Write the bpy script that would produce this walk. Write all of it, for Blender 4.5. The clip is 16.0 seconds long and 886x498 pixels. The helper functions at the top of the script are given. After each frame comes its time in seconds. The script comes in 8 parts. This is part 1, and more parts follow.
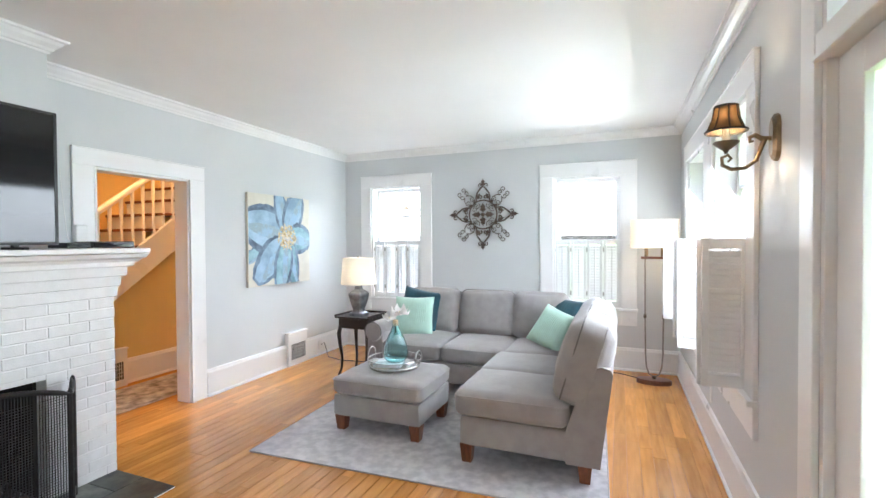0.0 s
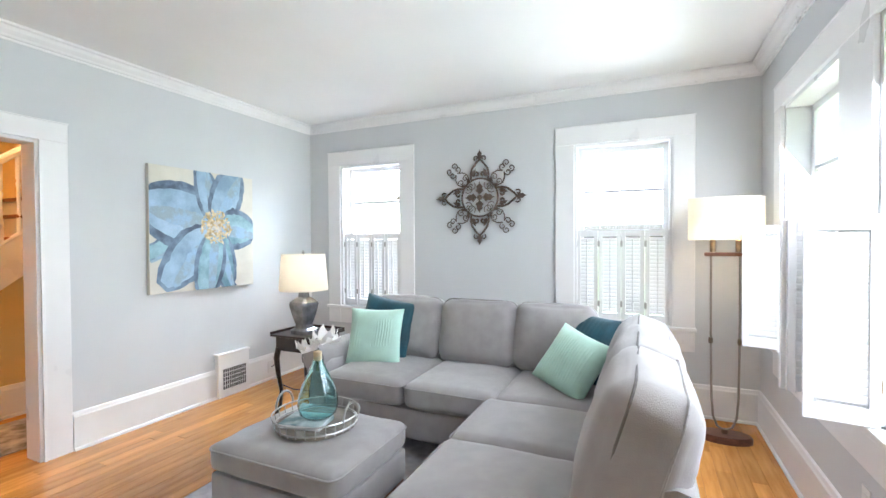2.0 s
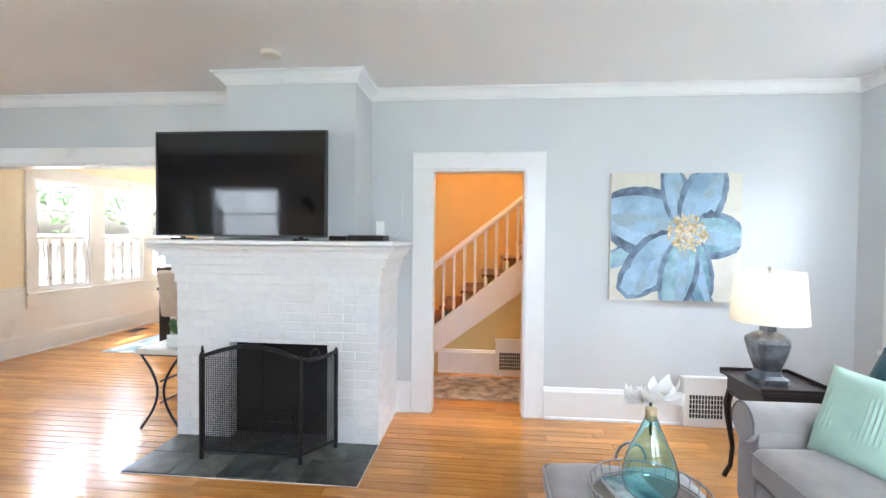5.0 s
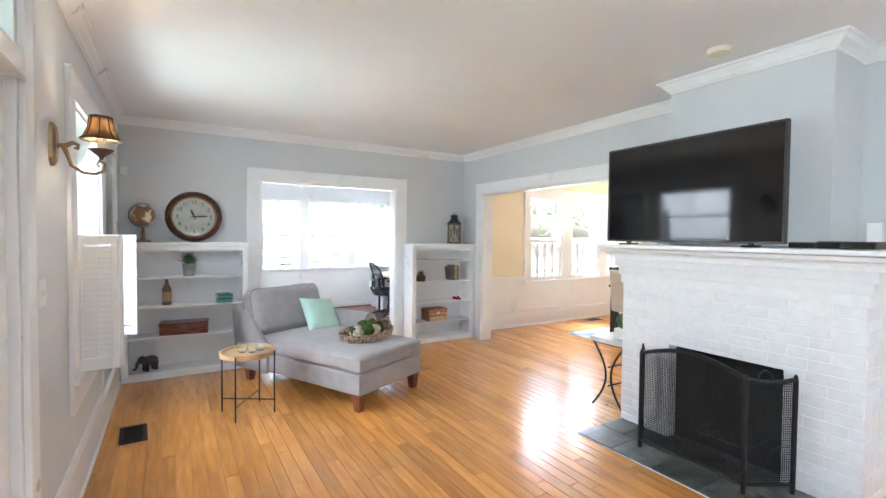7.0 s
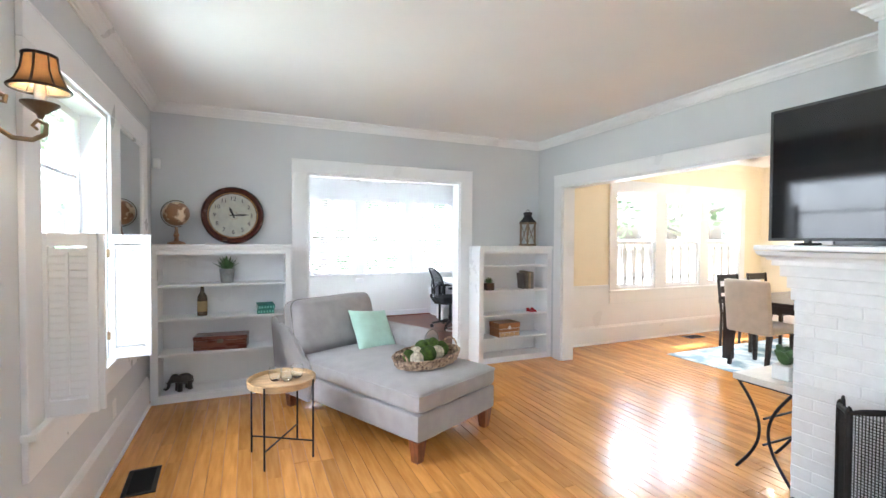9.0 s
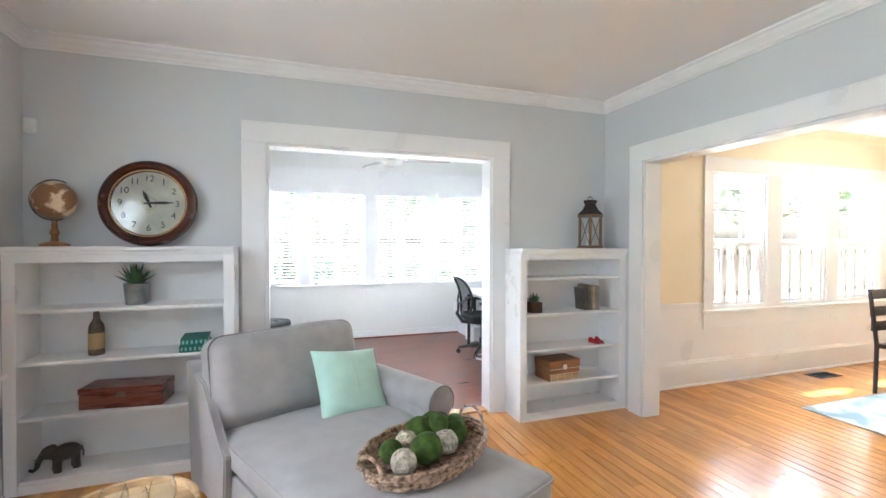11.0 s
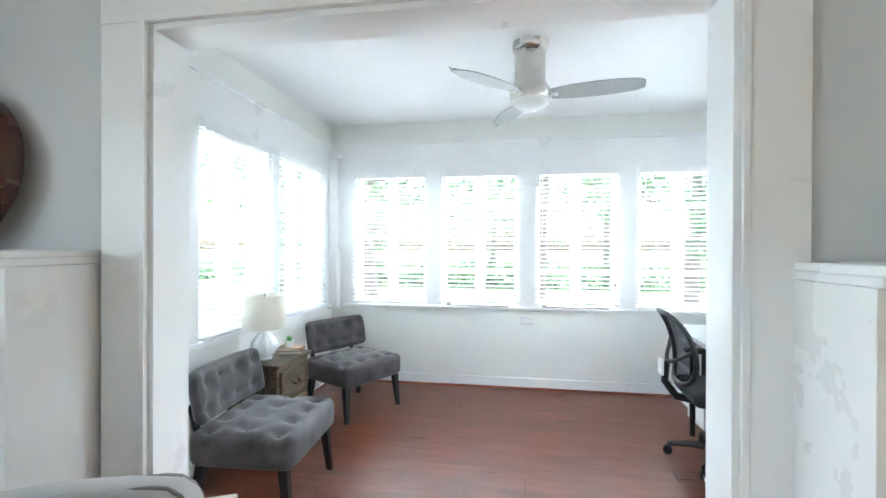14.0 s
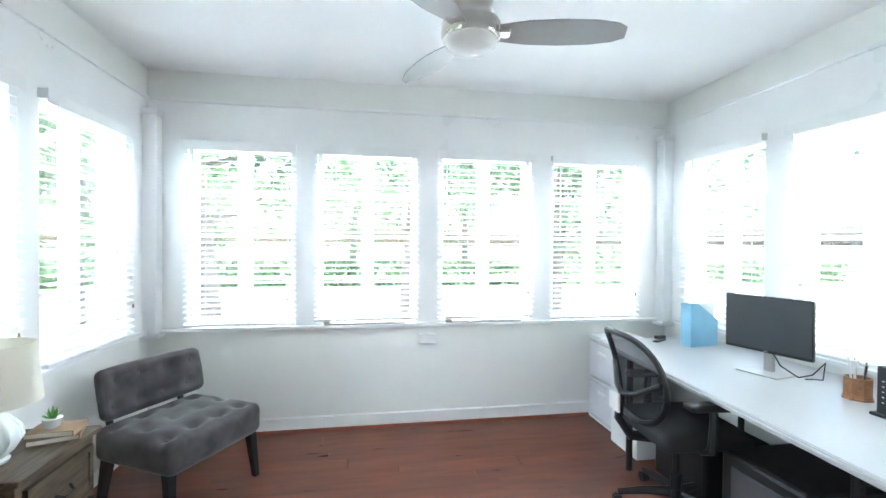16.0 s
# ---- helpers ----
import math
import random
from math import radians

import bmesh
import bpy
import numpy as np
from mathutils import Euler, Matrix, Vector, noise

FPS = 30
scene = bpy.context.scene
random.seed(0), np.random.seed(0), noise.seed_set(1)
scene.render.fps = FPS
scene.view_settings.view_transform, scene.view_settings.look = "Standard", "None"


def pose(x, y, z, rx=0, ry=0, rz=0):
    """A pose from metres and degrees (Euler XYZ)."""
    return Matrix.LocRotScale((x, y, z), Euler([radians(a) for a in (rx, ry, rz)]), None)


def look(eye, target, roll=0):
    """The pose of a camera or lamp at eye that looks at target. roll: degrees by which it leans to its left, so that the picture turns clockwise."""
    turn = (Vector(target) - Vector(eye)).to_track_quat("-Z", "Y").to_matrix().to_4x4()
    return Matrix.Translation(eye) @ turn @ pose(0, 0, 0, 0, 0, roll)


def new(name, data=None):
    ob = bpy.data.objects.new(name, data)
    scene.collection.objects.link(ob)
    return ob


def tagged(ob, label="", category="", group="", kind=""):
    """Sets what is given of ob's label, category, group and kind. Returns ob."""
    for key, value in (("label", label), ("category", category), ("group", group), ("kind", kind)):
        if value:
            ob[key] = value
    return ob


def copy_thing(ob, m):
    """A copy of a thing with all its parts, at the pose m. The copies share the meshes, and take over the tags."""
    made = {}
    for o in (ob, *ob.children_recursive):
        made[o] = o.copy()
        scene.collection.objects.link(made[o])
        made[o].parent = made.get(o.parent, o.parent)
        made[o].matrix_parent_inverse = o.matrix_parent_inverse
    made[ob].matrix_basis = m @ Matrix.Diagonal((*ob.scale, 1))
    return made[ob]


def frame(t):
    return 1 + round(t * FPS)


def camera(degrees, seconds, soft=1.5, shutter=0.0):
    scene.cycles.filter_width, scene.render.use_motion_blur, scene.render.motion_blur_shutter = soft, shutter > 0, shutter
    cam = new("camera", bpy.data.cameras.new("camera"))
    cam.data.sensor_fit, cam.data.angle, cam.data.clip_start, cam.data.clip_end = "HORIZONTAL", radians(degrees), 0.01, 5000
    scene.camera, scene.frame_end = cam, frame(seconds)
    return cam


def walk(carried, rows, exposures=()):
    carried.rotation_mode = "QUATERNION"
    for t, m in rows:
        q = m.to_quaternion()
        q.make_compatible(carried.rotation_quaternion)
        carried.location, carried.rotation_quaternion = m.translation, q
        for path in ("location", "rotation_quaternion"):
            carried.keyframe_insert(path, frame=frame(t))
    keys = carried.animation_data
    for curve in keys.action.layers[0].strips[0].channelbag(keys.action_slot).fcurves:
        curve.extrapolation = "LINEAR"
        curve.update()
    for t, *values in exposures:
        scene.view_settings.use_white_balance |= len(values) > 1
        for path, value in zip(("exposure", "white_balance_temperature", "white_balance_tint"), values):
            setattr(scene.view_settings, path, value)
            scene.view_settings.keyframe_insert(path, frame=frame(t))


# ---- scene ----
cam = camera(89.7, 16.0)
PATH = [
    (0, (0.11, 0.126, 1.452), (-0.629, 1.984, 1.418), -0.3),
    (0.5, (0.062, 0.487, 1.437), (-0.671, 2.347, 1.399), -0.3),
    (1, (0.016, 0.859, 1.411), (-0.722, 2.718, 1.375), -0.3),
    (1.5, (-0.024, 1.224, 1.383), (-0.792, 3.071, 1.355), -0.2),
    (2, (-0.06, 1.534, 1.37), (-0.89, 3.353, 1.338), -0.3),
    (2.5, (-0.046, 1.808, 1.388), (-1.052, 3.536, 1.346), -0.3),
    (3, (-0.071, 2.037, 1.407), (-1.34, 3.583, 1.357), -0.2),
    (5.5, (0.208, 2.755, 1.454), (-1.668, 2.063, 1.403), 0.6),
    (6, (0.254, 2.796, 1.466), (-1.392, 1.662, 1.407), 0.4),
    (6.5, (0.279, 2.835, 1.463), (-1.058, 1.348, 1.408), 0.5),
    (7, (0.242, 2.794, 1.473), (-0.795, 1.085, 1.415), 0.5),
    (7.5, (0.207, 2.66, 1.468), (-0.658, 0.857, 1.41), 0.4),
    (8, (0.141, 2.462, 1.46), (-0.679, 0.639, 1.407), 0.4),
    (8.5, (0.021, 2.226, 1.465), (-0.786, 0.397, 1.412), 0.3),
    (9, (-0.07, 1.96, 1.443), (-0.878, 0.131, 1.399), 0.3),
    (11.5, (-1.034, 0.177, 1.394), (-1.548, -1.756, 1.38), 0.1),
    (12, (-1.266, -0.209, 1.377), (-1.592, -2.182, 1.373), 0.1),
    (12.5, (-1.499, -0.555, 1.388), (-1.638, -2.551, 1.377), -0.2),
    (13, (-1.679, -0.863, 1.367), (-1.642, -2.862, 1.364), -0.1),
    (13.5, (-1.759, -1.198, 1.39), (-1.559, -3.188, 1.382), -0.1),
    (14, (-1.801, -1.524, 1.396), (-1.49, -3.499, 1.391), 0.2),
    (14.5, (-1.738, -1.848, 1.427), (-1.424, -3.823, 1.411), 0.2),
    (15, (-1.647, -2.144, 1.449), (-1.518, -4.139, 1.425), 0.3),
    (15.5, (-1.631, -2.379, 1.426), (-1.705, -4.377, 1.421), 0.4),
    (16, (-1.472, -2.492, 1.445), (-1.802, -4.464, 1.42), 0.4),
]
EXPOSURES = [(0.0, 3.35, 5850, 10), (3.0, 3.25, 5850, 10), (5.0, 3.35, 5700, 10), (9.0, 3.52, 5700, 10), (12.0, 3.45, 5800, 8), (14.0, 3.22, 5600, 4), (16.0, 3.12, 5600, 4)]
walk(cam, [(t, look(eye, target, roll)) for t, eye, target, roll in PATH], EXPOSURES)

# ---- sky, sun and white balance ----
world = bpy.data.worlds.new("sky")
scene.world = world
world.use_nodes = True
wn = world.node_tree.nodes
sky = wn.new("ShaderNodeTexSky")
sky.sky_type, sky.sun_disc = "NISHITA", False
sky.sun_elevation, sky.sun_rotation = radians(66), radians(150)
sky.air_density, sky.dust_density, sky.ozone_density = 1.0, 5.0, 0.8
wn["Background"].inputs["Strength"].default_value = 0.13
world.node_tree.links.new(sky.outputs[0], wn["Background"].inputs[0])
sun_data = bpy.data.lights.new("sun", "SUN")
sun_data.energy, sun_data.angle, sun_data.color = 5.0, radians(3), (1.0, 0.96, 0.9)
sun = new("sun", sun_data)
sun.matrix_world = look((0, 0, 20), (0 - 6 * math.sin(radians(150)), 0 - 6 * math.cos(radians(150)), 20 - 13.5))


def window_light(name, at, inward, width, watts, tall=0.4, dip=1.05):
    """An area lamp added outside a window, standing in for skylight at or above its opening."""
    d = bpy.data.lights.new(name, "AREA")
    d.shape, d.size, d.size_y, d.energy, d.color = "RECTANGLE", width, tall, watts, (0.96, 0.985, 1.0)
    ob = new(name, d)
    ob.matrix_world = look(at, (at[0] + 1.5 * inward[0], at[1] + 1.5 * inward[1], at[2] - dip))
    return ob


window_light("window_light_east", (1.0, 3.22, 1.5), (-1, 0), 0.9, 4.8, 1.4, 1.0)
window_light("window_light_east", (1.0, 4.45, 1.5), (-1, 0), 0.9, 4.8, 1.4, 1.0)
window_light("window_light_front", (1.0, -0.88, 1.5), (-1, 0), 1.0, 4.2, 1.4, 0.6)
window_light("window_light_north", (-0.24, 5.76, 1.83), (0, -1), 0.75, 1.4, 0.74, 1.0)
window_light("window_light_porch", (-2.69, 6.15, 2.4), (0, -1), 0.75, 10)
window_light("window_light_dining", (-6.18, -3.5, 2.45), (0, 1), 2.7, 40, 0.7, 0.3)
window_light("window_light_sunroom", (-1.96, -6.66, 2.45), (0, 1), 3.8, 47, 0.4, 0.8)
window_light("window_light_sunroom_east", (0.72, -4.5, 2.45), (-1, 0), 2.9, 33, 0.4, 0.8)
window_light("window_light_sunroom_west", (-4.66, -4.5, 2.45), (1, 0), 2.8, 32, 0.4, 0.8)


# ---- materials ----
def material(name, rgb, rough=0.5, metal=0.0, var=0.05, scale=6.0, fine=60.0, bump=0.0, stretch=(1, 1, 1), rnd=0.0, isl=0.0, sheen=0.0, coat=0.0, rgb2=None, mixat=(0.35, 0.65), rvar=0.08):
    """Paint, wood, cloth or metal: two scales of noise in colour, gloss and relief, and a shade of its own for each piece."""
    m = bpy.data.materials.new(name)
    m.use_nodes = True
    nt = m.node_tree
    N, L = nt.nodes, nt.links
    bsdf = N["Principled BSDF"]
    tc, mp = N.new("ShaderNodeTexCoord"), N.new("ShaderNodeMapping")
    mp.inputs["Scale"].default_value = stretch
    L.new(tc.outputs["Object"], mp.inputs["Vector"])
    vec = mp.outputs[0]
    if rnd:
        info, off = N.new("ShaderNodeObjectInfo"), N.new("ShaderNodeVectorMath")
        off.operation = "MULTIPLY_ADD"
        L.new(info.outputs["Random"], off.inputs[0])
        off.inputs[1].default_value = (37, 91, 53)
        L.new(vec, off.inputs[2])
        vec = off.outputs[0]
    n1, n2 = N.new("ShaderNodeTexNoise"), N.new("ShaderNodeTexNoise")
    n1.inputs["Scale"].default_value, n2.inputs["Scale"].default_value = scale, fine
    n1.inputs["Detail"].default_value, n2.inputs["Detail"].default_value = 4, 3
    L.new(vec, n1.inputs["Vector"]), L.new(vec, n2.inputs["Vector"])
    ramp = N.new("ShaderNodeMapRange")
    ramp.inputs["From Min"].default_value, ramp.inputs["From Max"].default_value = mixat
    L.new(n1.outputs["Fac"], ramp.inputs["Value"])
    mix = N.new("ShaderNodeMix")
    mix.data_type = "RGBA"
    L.new(ramp.outputs[0], mix.inputs["Factor"])
    lo = [c * (1 - var) for c in rgb]
    hi = [min(1, c * (1 + var)) for c in (rgb2 or rgb)]
    mix.inputs["A"].default_value, mix.inputs["B"].default_value = (*lo, 1), (*hi, 1)
    mul = N.new("ShaderNodeHueSaturation")
    L.new(mix.outputs["Result"], mul.inputs["Color"])
    val = N.new("ShaderNodeMapRange")
    val.inputs["To Min"].default_value, val.inputs["To Max"].default_value = 1 - var * 0.7, 1 + var * 0.7
    L.new(n2.outputs["Fac"], val.inputs["Value"])
    value = val.outputs[0]
    if rnd or isl:
        src = N.new("ShaderNodeObjectInfo").outputs["Random"] if rnd else N.new("ShaderNodeNewGeometry").outputs["Random Per Island"]
        r2, mm = N.new("ShaderNodeMapRange"), N.new("ShaderNodeMath")
        k = rnd or isl
        r2.inputs["To Min"].default_value, r2.inputs["To Max"].default_value = 1 - k, 1 + k
        mm.operation = "MULTIPLY"
        L.new(src, r2.inputs["Value"]), L.new(r2.outputs[0], mm.inputs[0]), L.new(value, mm.inputs[1])
        value = mm.outputs[0]
    L.new(value, mul.inputs["Value"])
    L.new(mul.outputs[0], bsdf.inputs["Base Color"])
    rr = N.new("ShaderNodeMapRange")
    rr.inputs["To Min"].default_value, rr.inputs["To Max"].default_value = max(0.02, rough - rvar), min(1, rough + rvar)
    L.new(n1.outputs["Fac"], rr.inputs["Value"]), L.new(rr.outputs[0], bsdf.inputs["Roughness"])
    bsdf.inputs["Metallic"].default_value = metal
    bsdf.inputs["Sheen Weight"].default_value = sheen
    bsdf.inputs["Coat Weight"].default_value = coat
    if bump:
        b = N.new("ShaderNodeBump")
        b.inputs["Strength"].default_value, b.inputs["Distance"].default_value = min(1, bump), 0.002
        L.new(n2.outputs["Fac"], b.inputs["Height"]), L.new(b.outputs[0], bsdf.inputs["Normal"])
    return m


def glass(name, rgb=(1, 1, 1), rough=0.0, ior=1.45):
    m = bpy.data.materials.new(name)
    m.use_nodes = True
    b = m.node_tree.nodes["Principled BSDF"]
    b.inputs["Base Color"].default_value = (*rgb, 1)
    b.inputs["Roughness"].default_value, b.inputs["IOR"].default_value = rough, ior
    b.inputs["Transmission Weight"].default_value = 1
    return m


def glow(name, rgb, strength, base=(0.8, 0.8, 0.8)):
    m = bpy.data.materials.new(name)
    m.use_nodes = True
    b = m.node_tree.nodes["Principled BSDF"]
    b.inputs["Base Color"].default_value = (*base, 1)
    b.inputs["Emission Color"].default_value, b.inputs["Emission Strength"].default_value = (*rgb, 1), strength
    return m


WALL = material("grey_wall_paint", (0.615, 0.63, 0.64), 0.55, var=0.015, scale=2, fine=350, bump=0.06)
CREAM = material("cream_wall_paint", (0.84, 0.75, 0.57), 0.55, var=0.02, scale=2, fine=350, bump=0.06)
OCHRE = material("ochre_wall_paint", (0.76, 0.53, 0.21), 0.6, var=0.04, scale=2, fine=300, bump=0.06)
YELLOW = material("yellow_wall_paint", (0.72, 0.56, 0.24), 0.6, var=0.03, scale=2, fine=300, bump=0.06)
SUNWALL = material("off_white_wall_paint", (0.80, 0.80, 0.77), 0.5, var=0.012, scale=2, fine=350, bump=0.05)
CEIL = material("ceiling_paint", (0.86, 0.86, 0.855), 0.7, var=0.015, scale=1.5, fine=250, bump=0.08)
TRIM = material("white_gloss_trim", (0.82, 0.82, 0.82), 0.3, var=0.015, scale=3, fine=120, bump=0.03)
BRICKW = material("white_painted_brick", (0.77, 0.77, 0.77), 0.42, var=0.03, scale=20, fine=130, bump=0.5, rnd=0.03)
MORTAR = material("white_painted_mortar", (0.81, 0.81, 0.81), 0.6, var=0.04, scale=20, fine=150, bump=0.4)
OAK = material("honey_strip_floor", (0.55, 0.235, 0.05), 0.2, var=0.05, scale=4, fine=36, bump=0.02, stretch=(7, 0.8, 7), rnd=0.19, rgb2=(0.63, 0.295, 0.072), coat=0.25, rvar=0.05)
OAKJ = material("honey_strip_floor_far", (0.55, 0.235, 0.05), 0.2, var=0.05, scale=4, fine=36, bump=0.02, stretch=(7, 0.8, 7), isl=0.19, rgb2=(0.63, 0.295, 0.072), coat=0.25, rvar=0.05)
GAP = material("dark_floor_joint", (0.42, 0.175, 0.04), 0.5, var=0.1)
DARKGAP = material("dark_laminate_joint", (0.05, 0.015, 0.008), 0.8, var=0.1)
REDWOOD = material("red_brown_laminate", (0.135, 0.037, 0.017), 0.3, var=0.09, scale=3, fine=24, bump=0.0, stretch=(0.9, 6, 6), rnd=0.12, rgb2=(0.165, 0.05, 0.025), rvar=0.06)
GLASS = glass("window_glass")
MIRROR = material("mirror_silver", (0.9, 0.92, 0.92), 0.02, metal=1.0, var=0.0, rvar=0.0)


# ---- mesh helpers ----
def box(bm, x0, y0, z0, x1, y1, z1):
    v = [bm.verts.new(p) for p in ((x0, y0, z0), (x1, y0, z0), (x1, y1, z0), (x0, y1, z0), (x0, y0, z1), (x1, y0, z1), (x1, y1, z1), (x0, y1, z1))]
    for f in ((0, 3, 2, 1), (4, 5, 6, 7), (0, 1, 5, 4), (1, 2, 6, 5), (2, 3, 7, 6), (3, 0, 4, 7)):
        bm.faces.new([v[i] for i in f])
    return v


def boxes(*rows, bev=0.0, seg=2):
    bm = bmesh.new()
    for r in rows:
        box(bm, min(r[0], r[3]), min(r[1], r[4]), min(r[2], r[5]), max(r[0], r[3]), max(r[1], r[4]), max(r[2], r[5]))
    if bev:
        bmesh.ops.bevel(bm, geom=bm.edges[:], offset=bev, segments=seg, affect="EDGES", profile=0.5)
    return bm


def link(name, bm, mat, smooth=False):
    me = bpy.data.meshes.new(name)
    bmesh.ops.recalc_face_normals(bm, faces=bm.faces[:])
    bm.to_mesh(me)
    bm.free()
    me.materials.append(mat)
    if smooth:
        me.polygons.foreach_set("use_smooth", [True] * len(me.polygons))
        me.set_sharp_from_angle(angle=radians(42))
    return new(name, me)


def part(name, bm, mat, parent, label="", smooth=False, at=None):
    """One mesh under a thing or under a part."""
    ob = link(name, bm, mat, smooth)
    ob.parent = parent
    if at is not None:
        ob.matrix_basis = at
    return tagged(ob, label)


def again(name, me, parent, at):
    """One more piece on a mesh that is there already."""
    ob = new(name, me)
    ob.parent = parent
    ob.matrix_basis = at
    return ob


def thing(name, m, label, category, group="", kind=""):
    ob = new(name)
    ob.empty_display_size = 0.1
    ob.matrix_basis = m
    return tagged(ob, label, category, group, kind)


def structure(name, bm, mat, label, category):
    return tagged(link(name, bm, mat), label, category, kind="structure")


def ring(bm, c, r, n, u, v):
    return [bm.verts.new(Vector(c) + (u * math.cos(2 * math.pi * i / n) + v * math.sin(2 * math.pi * i / n)) * r) for i in range(n)]


def bridge(bm, a, b):
    for i in range(len(a)):
        j = (i + 1) % len(a)
        bm.faces.new((a[i], a[j], b[j], b[i]))


def tube(bm, pts, r, n=8, closed=False, caps=True):
    """A round bar along a line; r is one radius or one for each point."""
    pts = [Vector(p) for p in pts]
    rs = r if isinstance(r, (list, tuple)) else [r] * len(pts)
    up, rings = None, []
    for i, p in enumerate(pts):
        a = pts[i - 1] if (i or closed) else p
        b = pts[(i + 1) % len(pts)] if (i + 1 < len(pts) or closed) else p
        d = (b - a).normalized()
        if up is None:
            up = d.orthogonal().normalized()
        up = (up - d * up.dot(d)).normalized()
        rings.append(ring(bm, p, rs[i], n, up, d.cross(up)))
    for a, b in zip(rings, rings[1:]):
        bridge(bm, a, b)
    if closed:
        best = min(range(n), key=lambda k: (rings[-1][0].co - rings[0][k].co).length)
        bridge(bm, rings[-1], rings[0][best:] + rings[0][:best])
    elif caps:
        bm.faces.new(rings[0][::-1]), bm.faces.new(rings[-1])
    return bm


def lathe(bm, prof, n=24, c=(0, 0, 0)):
    """A turned body from (radius, height) rows."""
    rings = [ring(bm, (c[0], c[1], c[2] + z), max(r, 0.0004), n, Vector((1, 0, 0)), Vector((0, 1, 0))) for r, z in prof]
    for a, b in zip(rings, rings[1:]):
        bridge(bm, a, b)
    bm.faces.new(rings[0][::-1]), bm.faces.new(rings[-1])
    return bm


def soft(bm, x0, y0, z0, x1, y1, z1, r=0.05, puff=(0, 0, 0.02), n=10, wrinkle=0.003, seed=0, bulge=1.0):
    """A padded block: rounded edges, swollen faces and slight wrinkles."""
    half, mid = Vector((x1 - x0, y1 - y0, z1 - z0)) / 2, Vector((x0 + x1, y0 + y1, z0 + z1)) / 2
    r = min(r, *(h * 0.98 for h in half))
    g = [math.copysign(abs(2 * i / n - 1) ** 0.62, 2 * i / n - 1) for i in range(n + 1)]
    seen = {}

    def vert(u, v, w):
        key = (round(u, 4), round(v, 4), round(w, 4))
        if key not in seen:
            q = Vector((u * half.x, v * half.y, w * half.z))
            core = Vector([max(-h + r, min(h - r, c)) for c, h in zip(q, half)])
            d = q - core
            p = core + (d.normalized() * r if d.length > 1e-6 else d)
            a, b, c = 1 - u * u, 1 - v * v, 1 - w * w
            p += Vector((u * puff[0] * b * c, v * puff[1] * a * c, w * puff[2] * a * b))
            p += noise.noise_vector((p + Vector((seed * 7.3, seed * 3.1, seed))) * 7) * wrinkle
            seen[key] = bm.verts.new(p + mid)
        return seen[key]

    for s in (-1, 1):
        for i in range(n):
            for j in range(n):
                a, b, c, d = (g[i], g[j]), (g[i + 1], g[j]), (g[i + 1], g[j + 1]), (g[i], g[j + 1])
                for f in (lambda p: (s, *p), lambda p: (p[0], s, p[1]), lambda p: (*p, s)):
                    vs = [vert(*f(p)) for p in (a, b, c, d)]
                    if len(set(vs)) == 4:
                        try:
                            bm.faces.new(vs)
                        except ValueError:
                            pass
    return bm


def taper(bm, cx, cy, z0, z1, a, b, dx=0.0, dy=0.0):
    """A square leg, a wide at the top and b at the foot, the foot set off by dx, dy."""
    v = [bm.verts.new((cx + sx * a / 2, cy + sy * a / 2, z1)) for sx, sy in ((-1, -1), (1, -1), (1, 1), (-1, 1))]
    w = [bm.verts.new((cx + dx + sx * b / 2, cy + dy + sy * b / 2, z0)) for sx, sy in ((-1, -1), (1, -1), (1, 1), (-1, 1))]
    bridge(bm, w, v)
    bm.faces.new(v), bm.faces.new(w[::-1])
    return bm


def sweep(path, prof, closed=False):
    """A moulding along a line of the plan, mitred; prof rows are (into the room, height); the room lies to the left of the line."""
    bm, rows, n = bmesh.new(), [], len(path)
    for i, p in enumerate(path):
        p = Vector(p)
        a = Vector(path[i - 1]) if (i or closed) else None
        b = Vector(path[(i + 1) % n]) if (i + 1 < n or closed) else None
        d1 = (p - a).normalized() if a else (b - p).normalized()
        d2 = (b - p).normalized() if b else d1
        n1, n2 = Vector((-d1.y, d1.x)), Vector((-d2.y, d2.x))
        m = (n1 + n2) / (1 + n1.dot(n2))
        rows.append([bm.verts.new((p.x + m.x * o, p.y + m.y * o, z)) for o, z in prof])
    for i in range(n if closed else n - 1):
        bridge(bm, rows[i], rows[(i + 1) % n])
    if not closed:
        bm.faces.new(rows[0][::-1]), bm.faces.new(rows[-1])
    return bm


